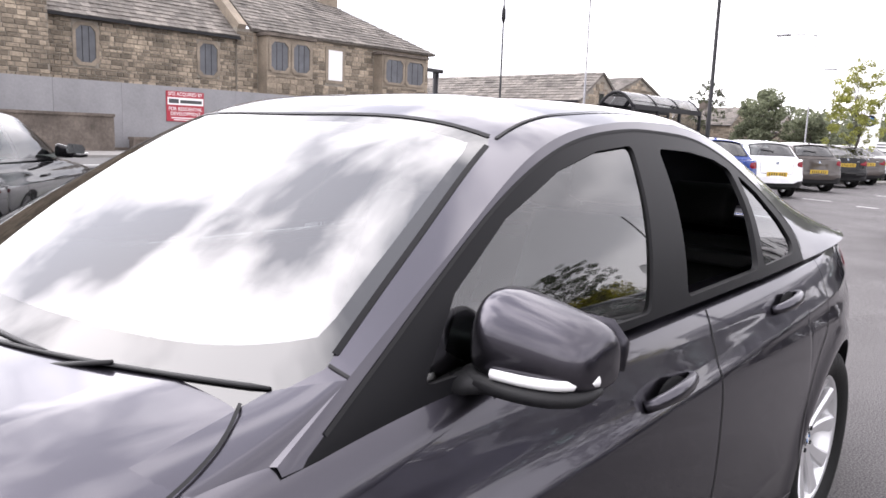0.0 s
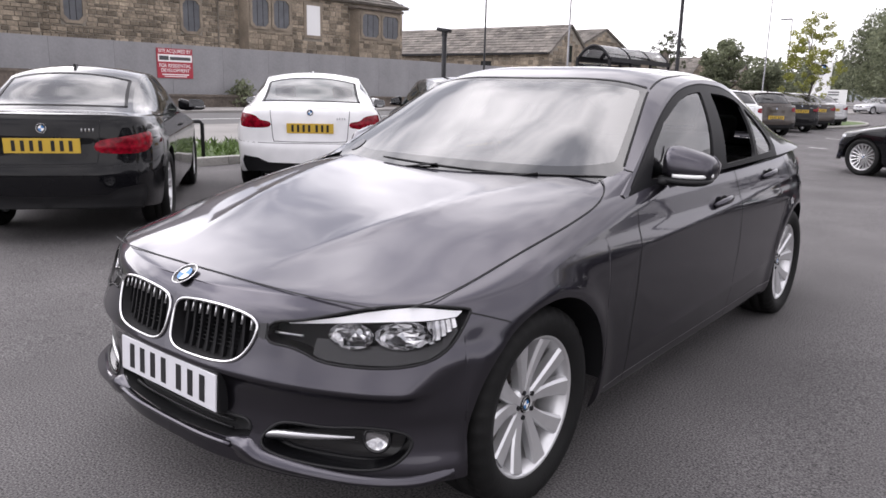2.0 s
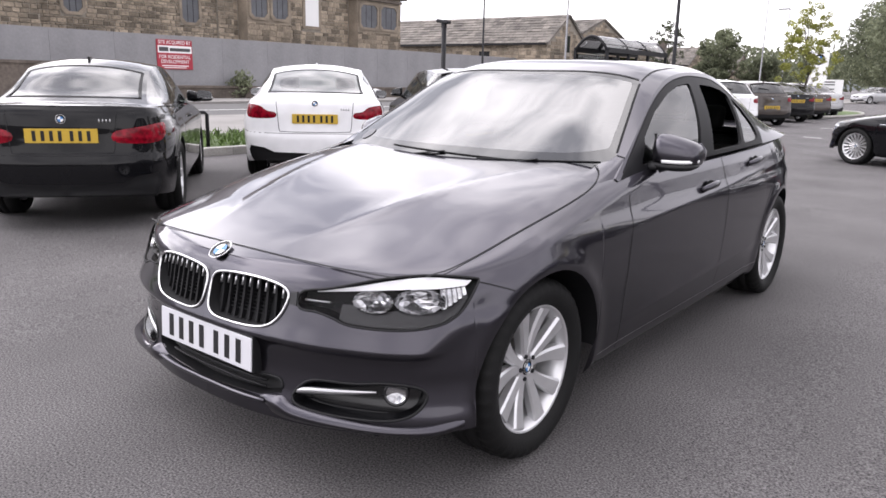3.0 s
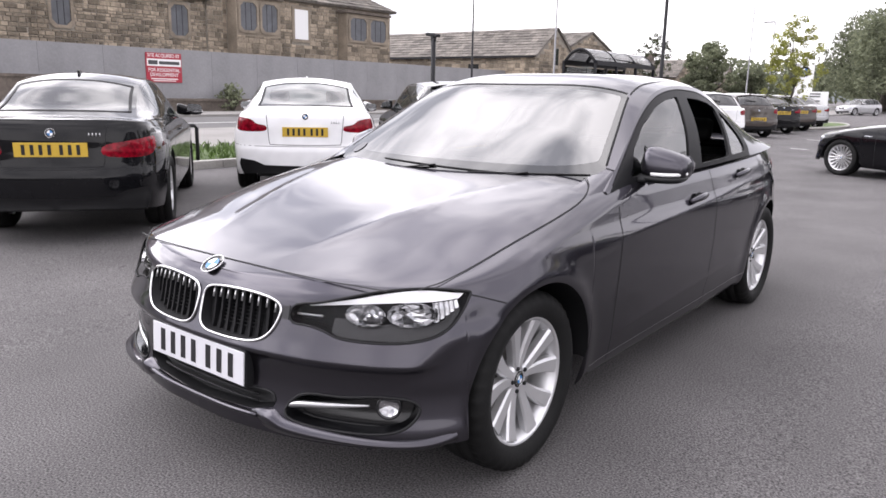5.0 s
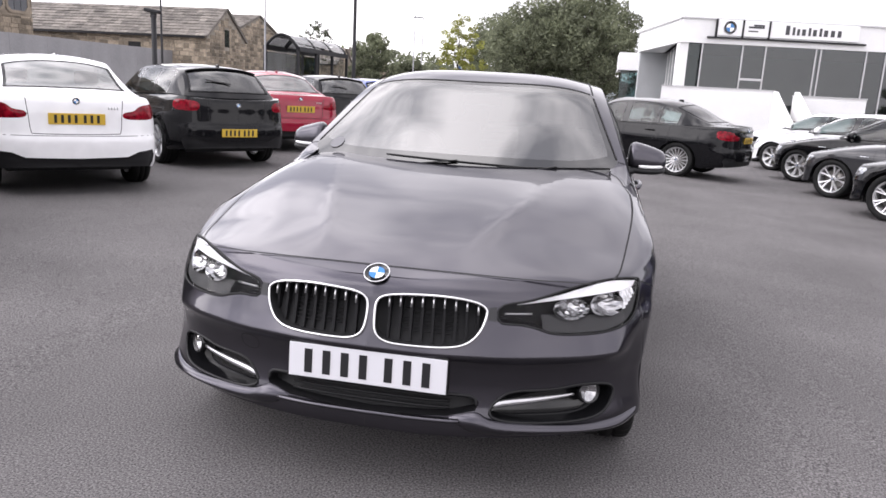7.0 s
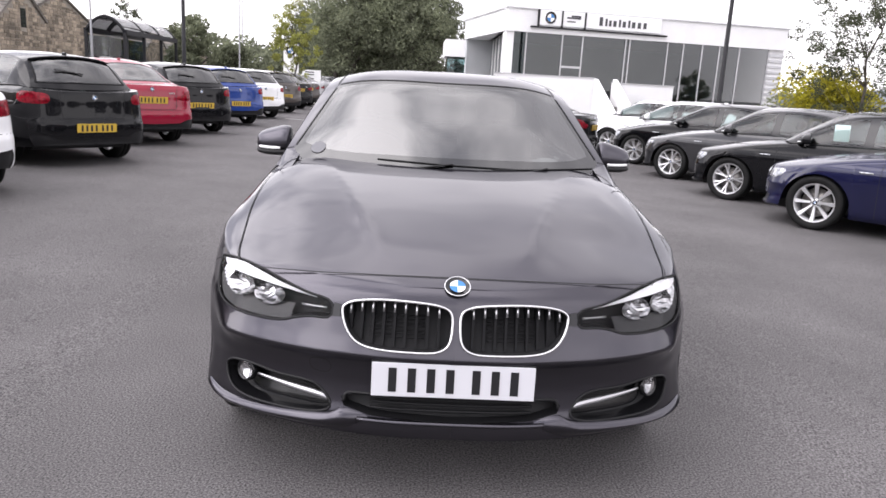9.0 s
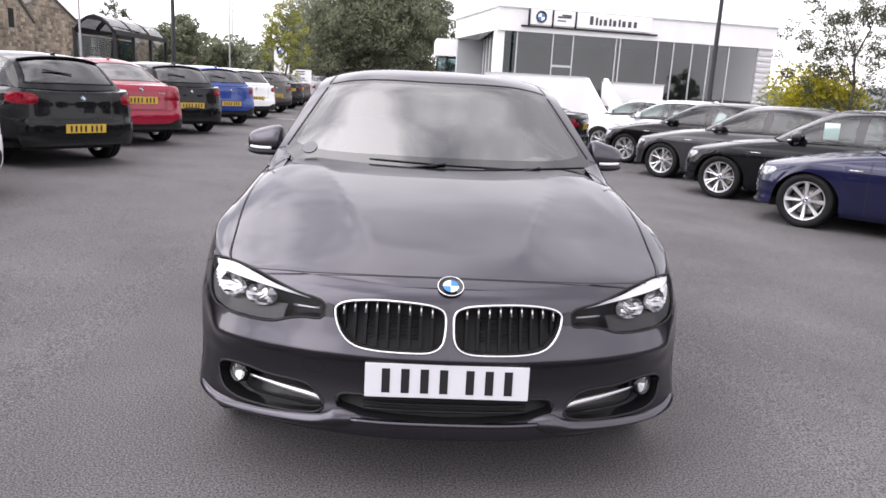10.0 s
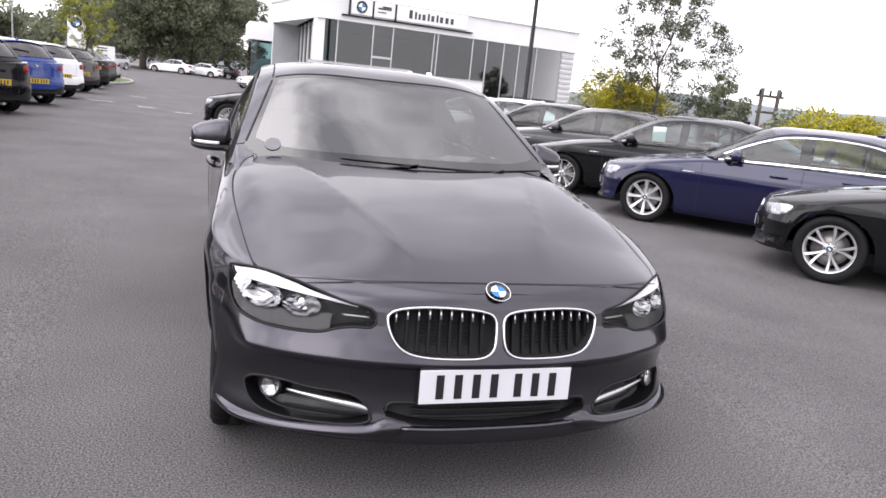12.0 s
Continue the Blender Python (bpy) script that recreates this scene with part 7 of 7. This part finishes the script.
def lamp_posts():
    def post(name, label, x, y, z1, r0, r1, m):
        z0 = ground_z(x, y)
        t = tagged(empty(name), label, "post")
        tube("pole", [(x, y, z0), (x, y, z0 + 1.2), (x, y, z0 + 1.25), (x, y, z1)], (r0 * 1.5, r0 * 1.5, r0, r1), m, t)
        return t
    # squat camera post by the hedge
    p = post("camera_post", "dark square camera post with a small camera on top", -7.55, 9.85, 2.36, .045, .05, M_STEELDARK)
    part("camera_head", add_box(bmesh.new(), -.15, .16, -.06, .06, -.035, .035, .02), M_STEELDARK, p).matrix_basis = pose(-7.57, 9.85, 2.44, 0, 8, 0)
    part("bracket", add_box(bmesh.new(), -7.59, -7.51, 9.81, 9.89, 2.32, 2.42), M_STEELDARK, p)
    X, Y, Z = -8.1, 15.7, 4.85
    p = post("flood_light_mast", "galvanised mast carrying three flood lights", X, Y, Z, .028, .022, M_GALV)
    for dx, dy, a in ((-.36, .07, 20), (.04, 0, -10), (.33, -.1, -30)):
        b = part("flood_light", add_box(bmesh.new(), -.115, .115, -.07, .07, -.085, .085, .02), M_GALV, p)
        b.matrix_basis = pose(X + dx, Y + dy, Z + .1 + dx * .1, 25, a, 40)
        tube("arm", [(X, Y, Z - .04), (X + dx, Y + dy, Z + .06 + dx * .1)], .018, M_GALV, p, 6)
    p = post("thin_mast", "thin dark mast with a small swelling near its tip", -13.0, 18.7, 5.7, .04, .02, M_STEELDARK)
    tube("mast_swelling", [(-13, 18.7, 4.8), (-13, 18.7, 4.95), (-13, 18.7, 5.2), (-13, 18.7, 5.35)], (.025, .07, .06, .02), M_STEELDARK, p)
    post("lamp_column", "tall dark lamp column beside the bus shelter", -8.5, 24.1, 9.0, .075, .055, M_STEELDARK)
    X, Y = -11.4, 44.5
    p = post("street_lamp", "tall grey street lamp with a short outreach arm", X, Y, 7.5, .045, .03, M_GALV)
    tube("arm", [(X, Y, 7.45), (X - .8, Y - .3, 7.53), (X - 1.3, Y - .45, 7.5)], .035, M_GALV, p)
    part("lantern", add_box(bmesh.new(), X - 1.95, X - 1.2, Y - .6, Y - .35, 7.44, 7.57, .04), M_GALV, p)
    p = post("street_lamp", "far grey street lamp beyond the forecourt", -19.5, 80.0, 9.0, .08, .05, M_GALV)
    part("lantern", add_box(bmesh.new(), -20.6, -19.5, 79.8, 80.1, 8.95, 9.1, .04), M_GALV, p)
    post("lamp_column", "tall dark lamp column before the showroom", 11.7, 26.4, 9.5, .10, .07, M_STEELDARK)


lamp_posts()


def showroom():
    root = tagged(empty("showroom"), "low white car showroom with tall glass front", "building")
    A, Bp = (4.5, 38.8), (21.4, 41.7)
    fr = Frame(A, Bp)
    L = fr.len
    g0 = -.2
    # white fascia, plinth, end wall and body behind the glass
    mesh_ob("fascia", *fr.prism(-.1, L, -10, .25, 4.08, 5.28), M_WHITE, root, "white rendered fascia", smooth=False)
    mesh_ob("roof_cap", *fr.prism(-.18, L + .08, -10.1, .33, 5.28, 5.36), M_SHOPFRAME, root, smooth=False)
    mesh_ob("plinth", *fr.prism(0, L, -.3, .1, g0, .62), M_WHITE, root, smooth=False)
    mesh_ob("back_wall", *fr.prism(0, L, -9.9, -9.6, g0, 4.1), M_ROOMWALL, root, smooth=False)
    mesh_ob("showroom_floor", *fr.prism(0, L, -9.6, -.3, g0, .58), M_ROOMFLOOR, root, smooth=False)
    mesh_ob("corner_pier", *fr.prism(-.1, .35, -.5, .1, .6, 4.1), M_WHITE, root, smooth=False)
    mesh_ob("end_louvre_wall", *fr.prism(L - 1.0, L, -9.9, .02, .6, 4.1), M_WHITE, root, smooth=False)
    for k in range(10):
        mesh_ob("louvre", *fr.prism(L - .98, L - .05, .02, .10, .8 + k * .32, .95 + k * .32), M_SHOPFRAME, root, smooth=False)
    edges = [.35, 1.1, 3.2, 4.4, 7.0, 7.25, 9.6, 10.6, 11.8, 12.9, 14.2, L - 1.0]
    for i, (a, b) in enumerate(zip(edges[:-1], edges[1:])):
        w = mesh_ob("glass_panel", *fr.prism(a + .03, b - .03, -.03, -.01, .62, 4.08), M_SHOPGLASS2 if i < 1 else M_SHOPGLASS1, root, "tall clear showroom pane", smooth=False)
        mesh_ob("mullion", *fr.prism(b - .035, b + .035, -.08, .04, .62, 4.08), M_SHOPFRAME, root, smooth=False)
    mesh_ob("transom", *fr.prism(3.2, 4.4, -.06, .03, 2.3, 2.42), M_SHOPFRAME, root, smooth=False)
    # side return, lower wing to the left
    sr = Frame((4.5, 38.8), (4.6, 56))
    sr.n = Vector((-1, 0, 0))
    mesh_ob("side_fascia", *sr.prism(0, 17, -1, .2, 4.08, 5.26), M_WHITE, root, smooth=False)
    mesh_ob("side_plinth", *sr.prism(0, 17, -.3, .05, g0, .8), M_WHITE, root, smooth=False)
    for k in range(8):
        mesh_ob("side_glass", *sr.prism(.3 + k * 2, 2.2 + k * 2, -.03, -.01, .8, 4.08), M_SHOPGLASS2, root, smooth=False)
        mesh_ob("mullion", *sr.prism(.2 + k * 2, .3 + k * 2, -.06, .05, .8, 4.08), M_WHITE, root, smooth=False)
    mesh_ob("lower_wing", *Frame((1.7, 56.5), (4.9, 56.5)).prism(0, 3, -6, 0, 3.2, 4.5), M_WHITE, root, smooth=False)
    mesh_ob("lower_wing_glass", *Frame((1.9, 56.6), (4.7, 56.6)).prism(0, 2.6, -5, -.1, g0, 3.2), M_SHOPGLASS2, root, smooth=False)
    # sign board with three panels; bars stand for the trade name
    for s0, s1 in ((1.65, 2.95), (3.0, 4.3), (4.35, 8.9)):
        mesh_ob("sign_panel", *fr.prism(s0, s1, .26, .34, 4.5, 5.3), M_SIGNWHITE, root, "white sign panel", smooth=False)
    mesh_ob("sign_rail", *fr.prism(1.2, 9.3, .25, .42, 4.34, 4.42), M_STEELDARK, root, smooth=False)
    for s in (1.62, 2.97, 4.32):
        mesh_ob("sign_fin", *fr.prism(s - .04, s + .04, .25, .40, 4.36, 5.3), M_STEELDARK, root, smooth=False)
    s = 5.15
    for w, h in ((.32, .46), (.2, .4), (.22, .32), (.3, .32), (.2, .4), (.3, .32), (.2, .4), (.32, .32), (.32, .32), (.3, .32)):
        mesh_ob("sign_bar", *fr.prism(s, s + w * .62, .345, .36, 4.68, 4.68 + h), M_SIGNGREY, root, smooth=False)
        s += w + .03
    for s, z, w, h in ((3.25, 4.92, .8, .09), (3.5, 5.02, .55, .09), (3.25, 4.74, .5, .06)):
        mesh_ob("sign_bar", *fr.prism(s, s + w, .345, .36, z, z + h), M_SIGNGREY, root, smooth=False)
    c = fr.at(2.3, .36, 4.9)
    badge_disc(root, .33, Matrix.Translation(c) @ Matrix.Rotation(math.atan2(fr.d.y, fr.d.x), 4, "Z") @ pose(0, 0, 0, 90))
    # ceiling spots inside
    for i in range(7):
        for j in range(3):
            p = fr.at(1.5 + i * 1.9, -1.5 - j * 2.4, 4.0)
            bm = bmesh.new()
            bmesh.ops.create_cone(bm, cap_ends=True, segments=8, radius1=.10, radius2=.10, depth=.05, matrix=Matrix.Translation(p))
            part("ceiling_spot", bm, M_SPOT, root)
    # steps and white walls in front
    for nm, s0, s1, y, zt in (("terrace_wall", 3.2, 7.8, 31.2, 1.98), ("terrace_wall", 8.35, 11.05, 30.0, 1.80)):
        t = tagged(box(nm, s0, s1, y, y + .3, -.2, zt, M_WHITE), "white rendered terrace wall before the showroom", "wall")
        box("wall_cap", s0 - .03, s1 + .03, y - .03, y + .33, zt, zt + .05, M_SHOPFRAME, t)
    box("terrace", 3.2, 20, 31.5, 39.5, -.2, .55, M_PAVE)
    tagged(bpy.data.objects["terrace"], "raised paved terrace before the showroom glass", "terrace", kind="structure")
    for x, y0, y1 in ((7.85, 26.8, 31.2), (8.42, 26.0, 30.0)):
        V = [(x - .1, y0, -.2), (x + .1, y0, -.2), (x - .1, y1, -.2), (x + .1, y1, -.2), (x - .1, y0, .35), (x + .1, y0, .35), (x - .1, y1, 1.98), (x + .1, y1, 1.98)]
        tagged(mesh_ob("stair_wall", V, [(0, 1, 5, 4), (2, 6, 7, 3), (0, 4, 6, 2), (1, 3, 7, 5), (4, 5, 7, 6)], M_WHITE, smooth=False), "white sloping wall beside the showroom steps", "wall")
    root.location.z = .33
    st = tagged(empty("steps"), "grey steps up to the showroom", "steps")
    for k in range(6):
        box("step", 7.96, 8.31, 27.2 + k * .32, 31.0, -.2 + k * .17, -.03 + k * .17, M_PAVE, st)


M_ROOMWALL = mat("showroom_inner_wall", (0.46, 0.47, 0.48), rough=0.8, vary=0.2, vscale=0.3)
M_ROOMFLOOR = mat("showroom_floor_tiles", (0.3, 0.3, 0.3), rough=0.3)
M_SPOT = mat("spot_lamp", (0.9, 0.9, 0.88), rough=0.4)
M_SHOPGLASS1 = glass("shop_glass", 0.6, (0.85, 0.92, 0.93), 1.68)
M_SHOPGLASS2 = glass("shop_side_glass", 0.5, (0.7, 0.92, 0.93), 1.6)
showroom()


# ---- trees, bushes, verges ----
def leaf_cloud(centres, n, size, seed, flat=.8):
    """Small leaf blades scattered through round clumps: arrays of corners."""
    g = np.random.default_rng(seed)
    c = np.array(centres, float)
    w = c[:, 3] ** 2
    pick = g.choice(len(c), n, p=w / w.sum())
    d = g.normal(size=(n, 3))
    d /= np.linalg.norm(d, axis=1)[:, None]
    r = c[pick, 3] * g.uniform(.35, 1.0, n) ** .45 * g.uniform(.8, 1.12, n)
    p = c[pick, :3] + d * r[:, None] * np.array([1, 1, flat])
    a = g.normal(size=(n, 3))
    a /= np.linalg.norm(a, axis=1)[:, None]
    b = np.cross(a, g.normal(size=(n, 3)))
    b /= np.linalg.norm(b, axis=1)[:, None]
    s = size * g.uniform(.6, 1.4, n)[:, None]
    V = np.stack([p - a * s, p + b * s * .45, p + a * s, p - b * s * .45], 1).reshape(-1, 3)
    F = np.arange(4 * n).reshape(-1, 4)
    return V.tolist(), F.tolist()


def tree(name, label, x, y, h, spread, seed, material, n=5000, leaf=.14, trunk=.16, bare=.3, clumps=26, gap=1.0):
    g = random.Random(seed)
    z0 = ground_z(x, y)
    t = tagged(empty(name), label, "tree")
    path = [(x + g.uniform(-.04, .04) * k, y + g.uniform(-.04, .04) * k, z0 - .05 + h * .85 * k / 7) for k in range(8)]
    v, f = tube_geo(path, [trunk * (1 - .115 * k) for k in range(8)], 9)
    geos, cs = [(v, f)], []
    zc, rz = z0 + h * (1 + bare) / 2, h * (1 - bare) / 2
    for i in range(clumps):
        while True:
            a, b, c = (g.uniform(-1, 1) for _ in range(3))
            if a * a + b * b + c * c < 1:
                break
        # wider below the middle, drawn in towards the tip
        w = spread * (1.05 - .35 * c) * g.uniform(.85, 1.12)
        tip = (x + a * w, y + b * w, zc + c * rz * .92)
        low = max(0, min(6, int((tip[2] - z0) / h * 7.4 - .9)))
        base = path[low]
        mid = tuple((p + q) / 2 + g.uniform(-.1, .1) for p, q in zip(base, tip))
        if clumps < 100 or i % (clumps // 40) == 0:
            k = 1 if clumps < 100 else .6
            geos.append(tube_geo([base, mid, tip], [trunk * .3 * k, trunk * .17 * k, trunk * .05], 5))
        cs.append((*tip, spread * g.uniform(.16, .34) * gap))
    mesh_ob("trunk", *join_geo(*geos), M_BARK, t, "branching trunk")
    v, f = leaf_cloud(cs, n, leaf, seed)
    tagged(mesh_ob("crown", v, f, material, t, "loose leafy crown", smooth=False), kind="stuff")
    return t


def bush(name, label, x, y, h, spread, seed, material, n=3000, leaf=.09):
    g = random.Random(seed)
    z0 = ground_z(x, y)
    t = tagged(empty(name), label, "bush")
    cs, geos = [], []
    for i in range(18):
        a, r = g.uniform(0, 6.283), spread * g.uniform(0, .8) ** .7
        z = z0 + h * g.uniform(.25, .8) * (1 - .35 * r / spread)
        cs.append((x + math.cos(a) * r, y + math.sin(a) * r, z, h * g.uniform(.18, .3)))
        geos.append(tube_geo([(x, y, z0), (x + math.cos(a) * r * .5, y + math.sin(a) * r * .5, z0 + (z - z0) * .6), cs[-1][:3]], [.03, .02, .008], 5))
    mesh_ob("stems", *join_geo(*geos), M_BARK, t)
    v, f = leaf_cloud(cs, n, leaf, seed)
    tagged(mesh_ob("crown", v, f, material, t, smooth=False), kind="stuff")
    return t


for i, (x, y, h, s) in enumerate(((-11.2, 97, 12.5, 5.8), (-8.2, 88, 13.2, 5.6), (-4.6, 90, 14.5, 6.1), (-1.3, 88, 14.8, 5.4), (.9, 94, 14, 4.2), (-13.4, 109, 13.2, 6.4), (-3.4, 104, 15.6, 7))):
    tree("tree", "tall dense dark green broadleaf tree", x, y, h, s, 40 + i, M_LEAFDARK, 13000, .2, .4, .05, 130, .85)
tree("tree", "young lime-green tree with open crown", -5.95, 32.0, 4.9, 1.15, 60, M_LEAFLIME, 9000, .045, .06, .2, 130, .52)
tree("tree", "round dark green tree by the houses", -17.5, 55.8, 5.5, 2.1, 61, M_LEAFDARK, 9000, .13, .15, .05, 60, 1.0)
tree("tree", "small sparse tree behind the bus shelter", -32, 80, 8.4, 2.2, 62, M_LEAF, 3600, .10, .10, .3, 110, .42)
tree("tree", "dark tree by the far houses", -15.0, 58, 3.7, 1.6, 66, M_LEAFDARK, 6000, .12, .12, .05, 40, 1.0)
tree("birch_tree", "slender half-bare birch with fine leaves", 10.7, 15.0, 5.6, 1.75, 63, M_LEAF, 26000, .03, .055, .16, 280, .36)
tree("tree", "thin tree beyond the yellow bushes", 24.6, 30.2, 3.7, 1.2, 64, M_LEAFDARK, 5000, .085, .08, .03, 50, 1.0)
bush("bush", "large yellow-green flowering bush", 10.6, 17.0, 2.95, 1.75, 70, M_LEAFYEL, 13000, .055)
bush("bush", "dark shrub behind the yellow bush", 12.0, 20.8, 2.8, .8, 71, M_LEAFDARK, 2500, .07)
bush("bush", "yellow-green bush at the forecourt edge", 16.2, 14.1, 2.5, 2.0, 72, M_LEAFYEL, 9000, .065)
bush("bush", "dark green shrub behind the yellow bushes", 17.0, 16.8, 2.8, .8, 73, M_LEAFDARK, 1200, .10)
bush("bush", "clipped green hedge by the sign", -7.6, 38.0, 1.3, 1.6, 74, M_LEAF, 3000, .10)
bush("bush", "small pale shrub below the terrace", 9.4, 28.6, .9, .7, 75, M_LEAF, 800, .07)
bush("bush", "straggling bush against the hoarding", -25.6, 18.2, 1.5, .5, 76, M_LEAFDARK, 700, .09)


def closing_walls():
    """Plain walls behind the camera and at the far side, that close the place."""
    for x0, x1, y0, y1, n in ((-26, 34, -19, -18.6, "wall_south"), (34, 34.4, -19, 10, "wall_east")):
        w = box(n, x0, x1, y0, y1, -.6, 1.6, M_PAVE)
        tagged(w, "plain grey concrete boundary wall", "wall", kind="structure")


closing_walls()


def hedge():
    """Low planted verge between forecourt and pavement, and its kerb stones."""
    g = np.random.default_rng(5)
    n = 13000
    y = g.uniform(-16, 17.5, n)
    x = g.uniform(-10.3, -8.15, n)
    z = np.array([ground_z(a, b) for a, b in zip(x, y)]) + g.uniform(.04, .30, n) * (1 - .5 * np.abs((x + 9.2) / 1.1))
    a = g.normal(size=(n, 3)) * .036
    a[:, 2] = np.abs(a[:, 2]) + .03
    p = np.stack([x, y, z], 1)
    b = np.cross(a, g.normal(size=(n, 3)))
    b /= np.linalg.norm(b, axis=1)[:, None]
    V = np.stack([p - a, p + b * .02, p + a, p - b * .02], 1).reshape(-1, 3)
    tagged(mesh_ob("verge_planting", V.tolist(), np.arange(4 * n).reshape(-1, 4).tolist(), M_LEAFLAWN, smooth=False), "low green planting along the forecourt kerb", "planting", kind="stuff")
    strip("verge", -10.6, -8.1, -16, 17.5, .10, M_GRASS, "soil and grass verge", "verge")
    y = -16.0
    k = tagged(empty("kerb"), "pale concrete kerb along the verge", "kerb", kind="structure")
    while y < 17.4:
        b = part("kerb_stone", add_box(bmesh.new(), -.075, .075, .004, .91, -.05, .125, .012), M_KERB, k)
        b.matrix_basis = pose(-8.02, y, ground_z(-8.0, y))
        y += .914
    # rail hoop at the kerb
    h = tagged(empty("hoop_rail"), "dark metal hoop rail at the kerb", "rail")
    tube("rail", [(-8.25, 3.9, .1), (-8.25, 3.9, .68), (-8.25, 3.95, .72), (-8.25, 4.72, .72), (-8.25, 4.77, .68), (-8.25, 4.77, .1)], .03, M_STEELDARK, h)


M_LEAFLAWN = mat("verge_leaf", (0.075, 0.12, 0.03), rough=0.8, vary=0.3, vscale=1.0, island=0.4)
hedge()


def far_things():
    # hills at the horizon, their haze put into the colour
    V, F = [], []
    n = 80
    for i in range(n + 1):
        a = -1.1 + 2.4 * i / n
        x, y = 900 * math.sin(a), 900 * math.cos(a)
        z = 9 + 10 * math.exp(-((a - .62) / .10) ** 2) + 6 * math.exp(-((a - .85) / .2) ** 2) + 5 * math.sin(i * .7) * .4
        V += [(x, y, -8), (x, y, z), (x * 1.3, y * 1.3, z + 8)]
    for i in range(n):
        for j in range(2):
            a = i * 3 + j
            F.append((a, a + 3, a + 4, a + 1))
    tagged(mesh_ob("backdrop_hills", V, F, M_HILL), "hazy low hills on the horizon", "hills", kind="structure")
    # far wood line
    cs = []
    g = random.Random(3)
    for i in range(70):
        a = -.36 + i * .0052
        d = 150 + g.uniform(-12, 12)
        cs.append((d * math.sin(a), d * math.cos(a), 3.0 + g.uniform(0, 3.2), g.uniform(2.4, 4.2)))
    v, f = leaf_cloud(cs, 9000, .55, 9)
    tagged(mesh_ob("far_wood", v, f, M_LEAFDARK, smooth=False), "far line of dark green trees", "wood", kind="stuff")
    # twin-pole transformer
    t = tagged(empty("power_pole"), "wooden twin-pole power line support", "power pole")
    for x in (35.4, 36.8):
        tube("pole", [(x, 40.4, -.5), (x, 40.4, 3.6)], .13, M_BARK, t)
    for z, w in ((3.0, 1.1), (1.9, .9)):
        box("crossarm", 36.1 - w, 36.1 + w, 40.3, 40.5, z, z + .16, M_BARK, t)
    for x in (35.2, 36.1, 37.0):
        tube("insulator", [(x, 40.4, 3.1), (x, 40.4, 3.5)], .07, M_STEELDARK, t, 6)
    # totem and white board on the island
    t = tagged(empty("totem_sign"), "white dealer totem sign with a round emblem", "sign")
    box("totem_panel", -8.55, -7.65, 43.7, 43.9, 1.1, 3.25, M_SIGNWHITE, t)
    box("totem_foot", -8.4, -7.8, 43.73, 43.87, 0, 1.1, M_STEELDARK, t)
    badge_disc(t, .30, Matrix.Translation((-8.1, 43.68, 2.85)) @ pose(0, 0, 0, 90))
    t = tagged(empty("sign_board"), "white board sign on two posts", "sign")
    box("board", -6.2, -5.27, 36.0, 36.08, .80, 1.70, M_SIGNWHITE, t)
    for z in (1.3, 1.5, 1.62):
        box("dark_bar", -6.05, -5.6, 35.985, 36.0, z - .05, z, M_SIGNGREY, t)
    for x in (-6.1, -5.37):
        box("post", x - .04, x + .04, 36.0, 36.08, 0, .80, M_GALV, t)
    # kerbed island at the row's end
    V = [(-6.6 + 2.0 * math.cos(a), 36.6 + 6.0 * math.sin(a), .14) for a in np.linspace(0, 2 * math.pi, 32, endpoint=False)]
    V += [(v[0], v[1], 0) for v in V]
    k = mesh_ob("island", V, [tuple(range(32))] + [(i, i + 32, (i + 1) % 32 + 32, (i + 1) % 32) for i in range(32)], M_GRASS, smooth=False)
    tagged(k, "kerbed grass island at the end of the row", "island", kind="structure")
    v, f = tube_geo([(q[0], q[1], .12) for q in V[:32]], .07, 6, True)
    mesh_ob("kerb_edge", v, f, M_KERB, k)
    # worn bay marks
    for i, (x, y) in enumerate(((-3.85, 20.0), (-2.7, 19.3), (-1.75, 18.8), (-.7, 18.3), (-3.3, 24.2))):
        z = ground_z(x, y) + .004
        mesh = mesh_ob("bay_mark", [(-.4, -.06, 0), (.4, -.06, 0), (.4, .06, 0), (-.4, .06, 0)], [(0, 1, 2, 3)], M_LINE, smooth=False)
        mesh.matrix_basis = pose(x, y, z, 0, 0, -20)
        tagged(mesh, "short worn white bay mark on the tarmac", "marking", kind="structure")
    strip("road_mark", -19.1, -18.98, -20, 120, .017, M_LINE, "white centre line of the road", "marking")


far_things()
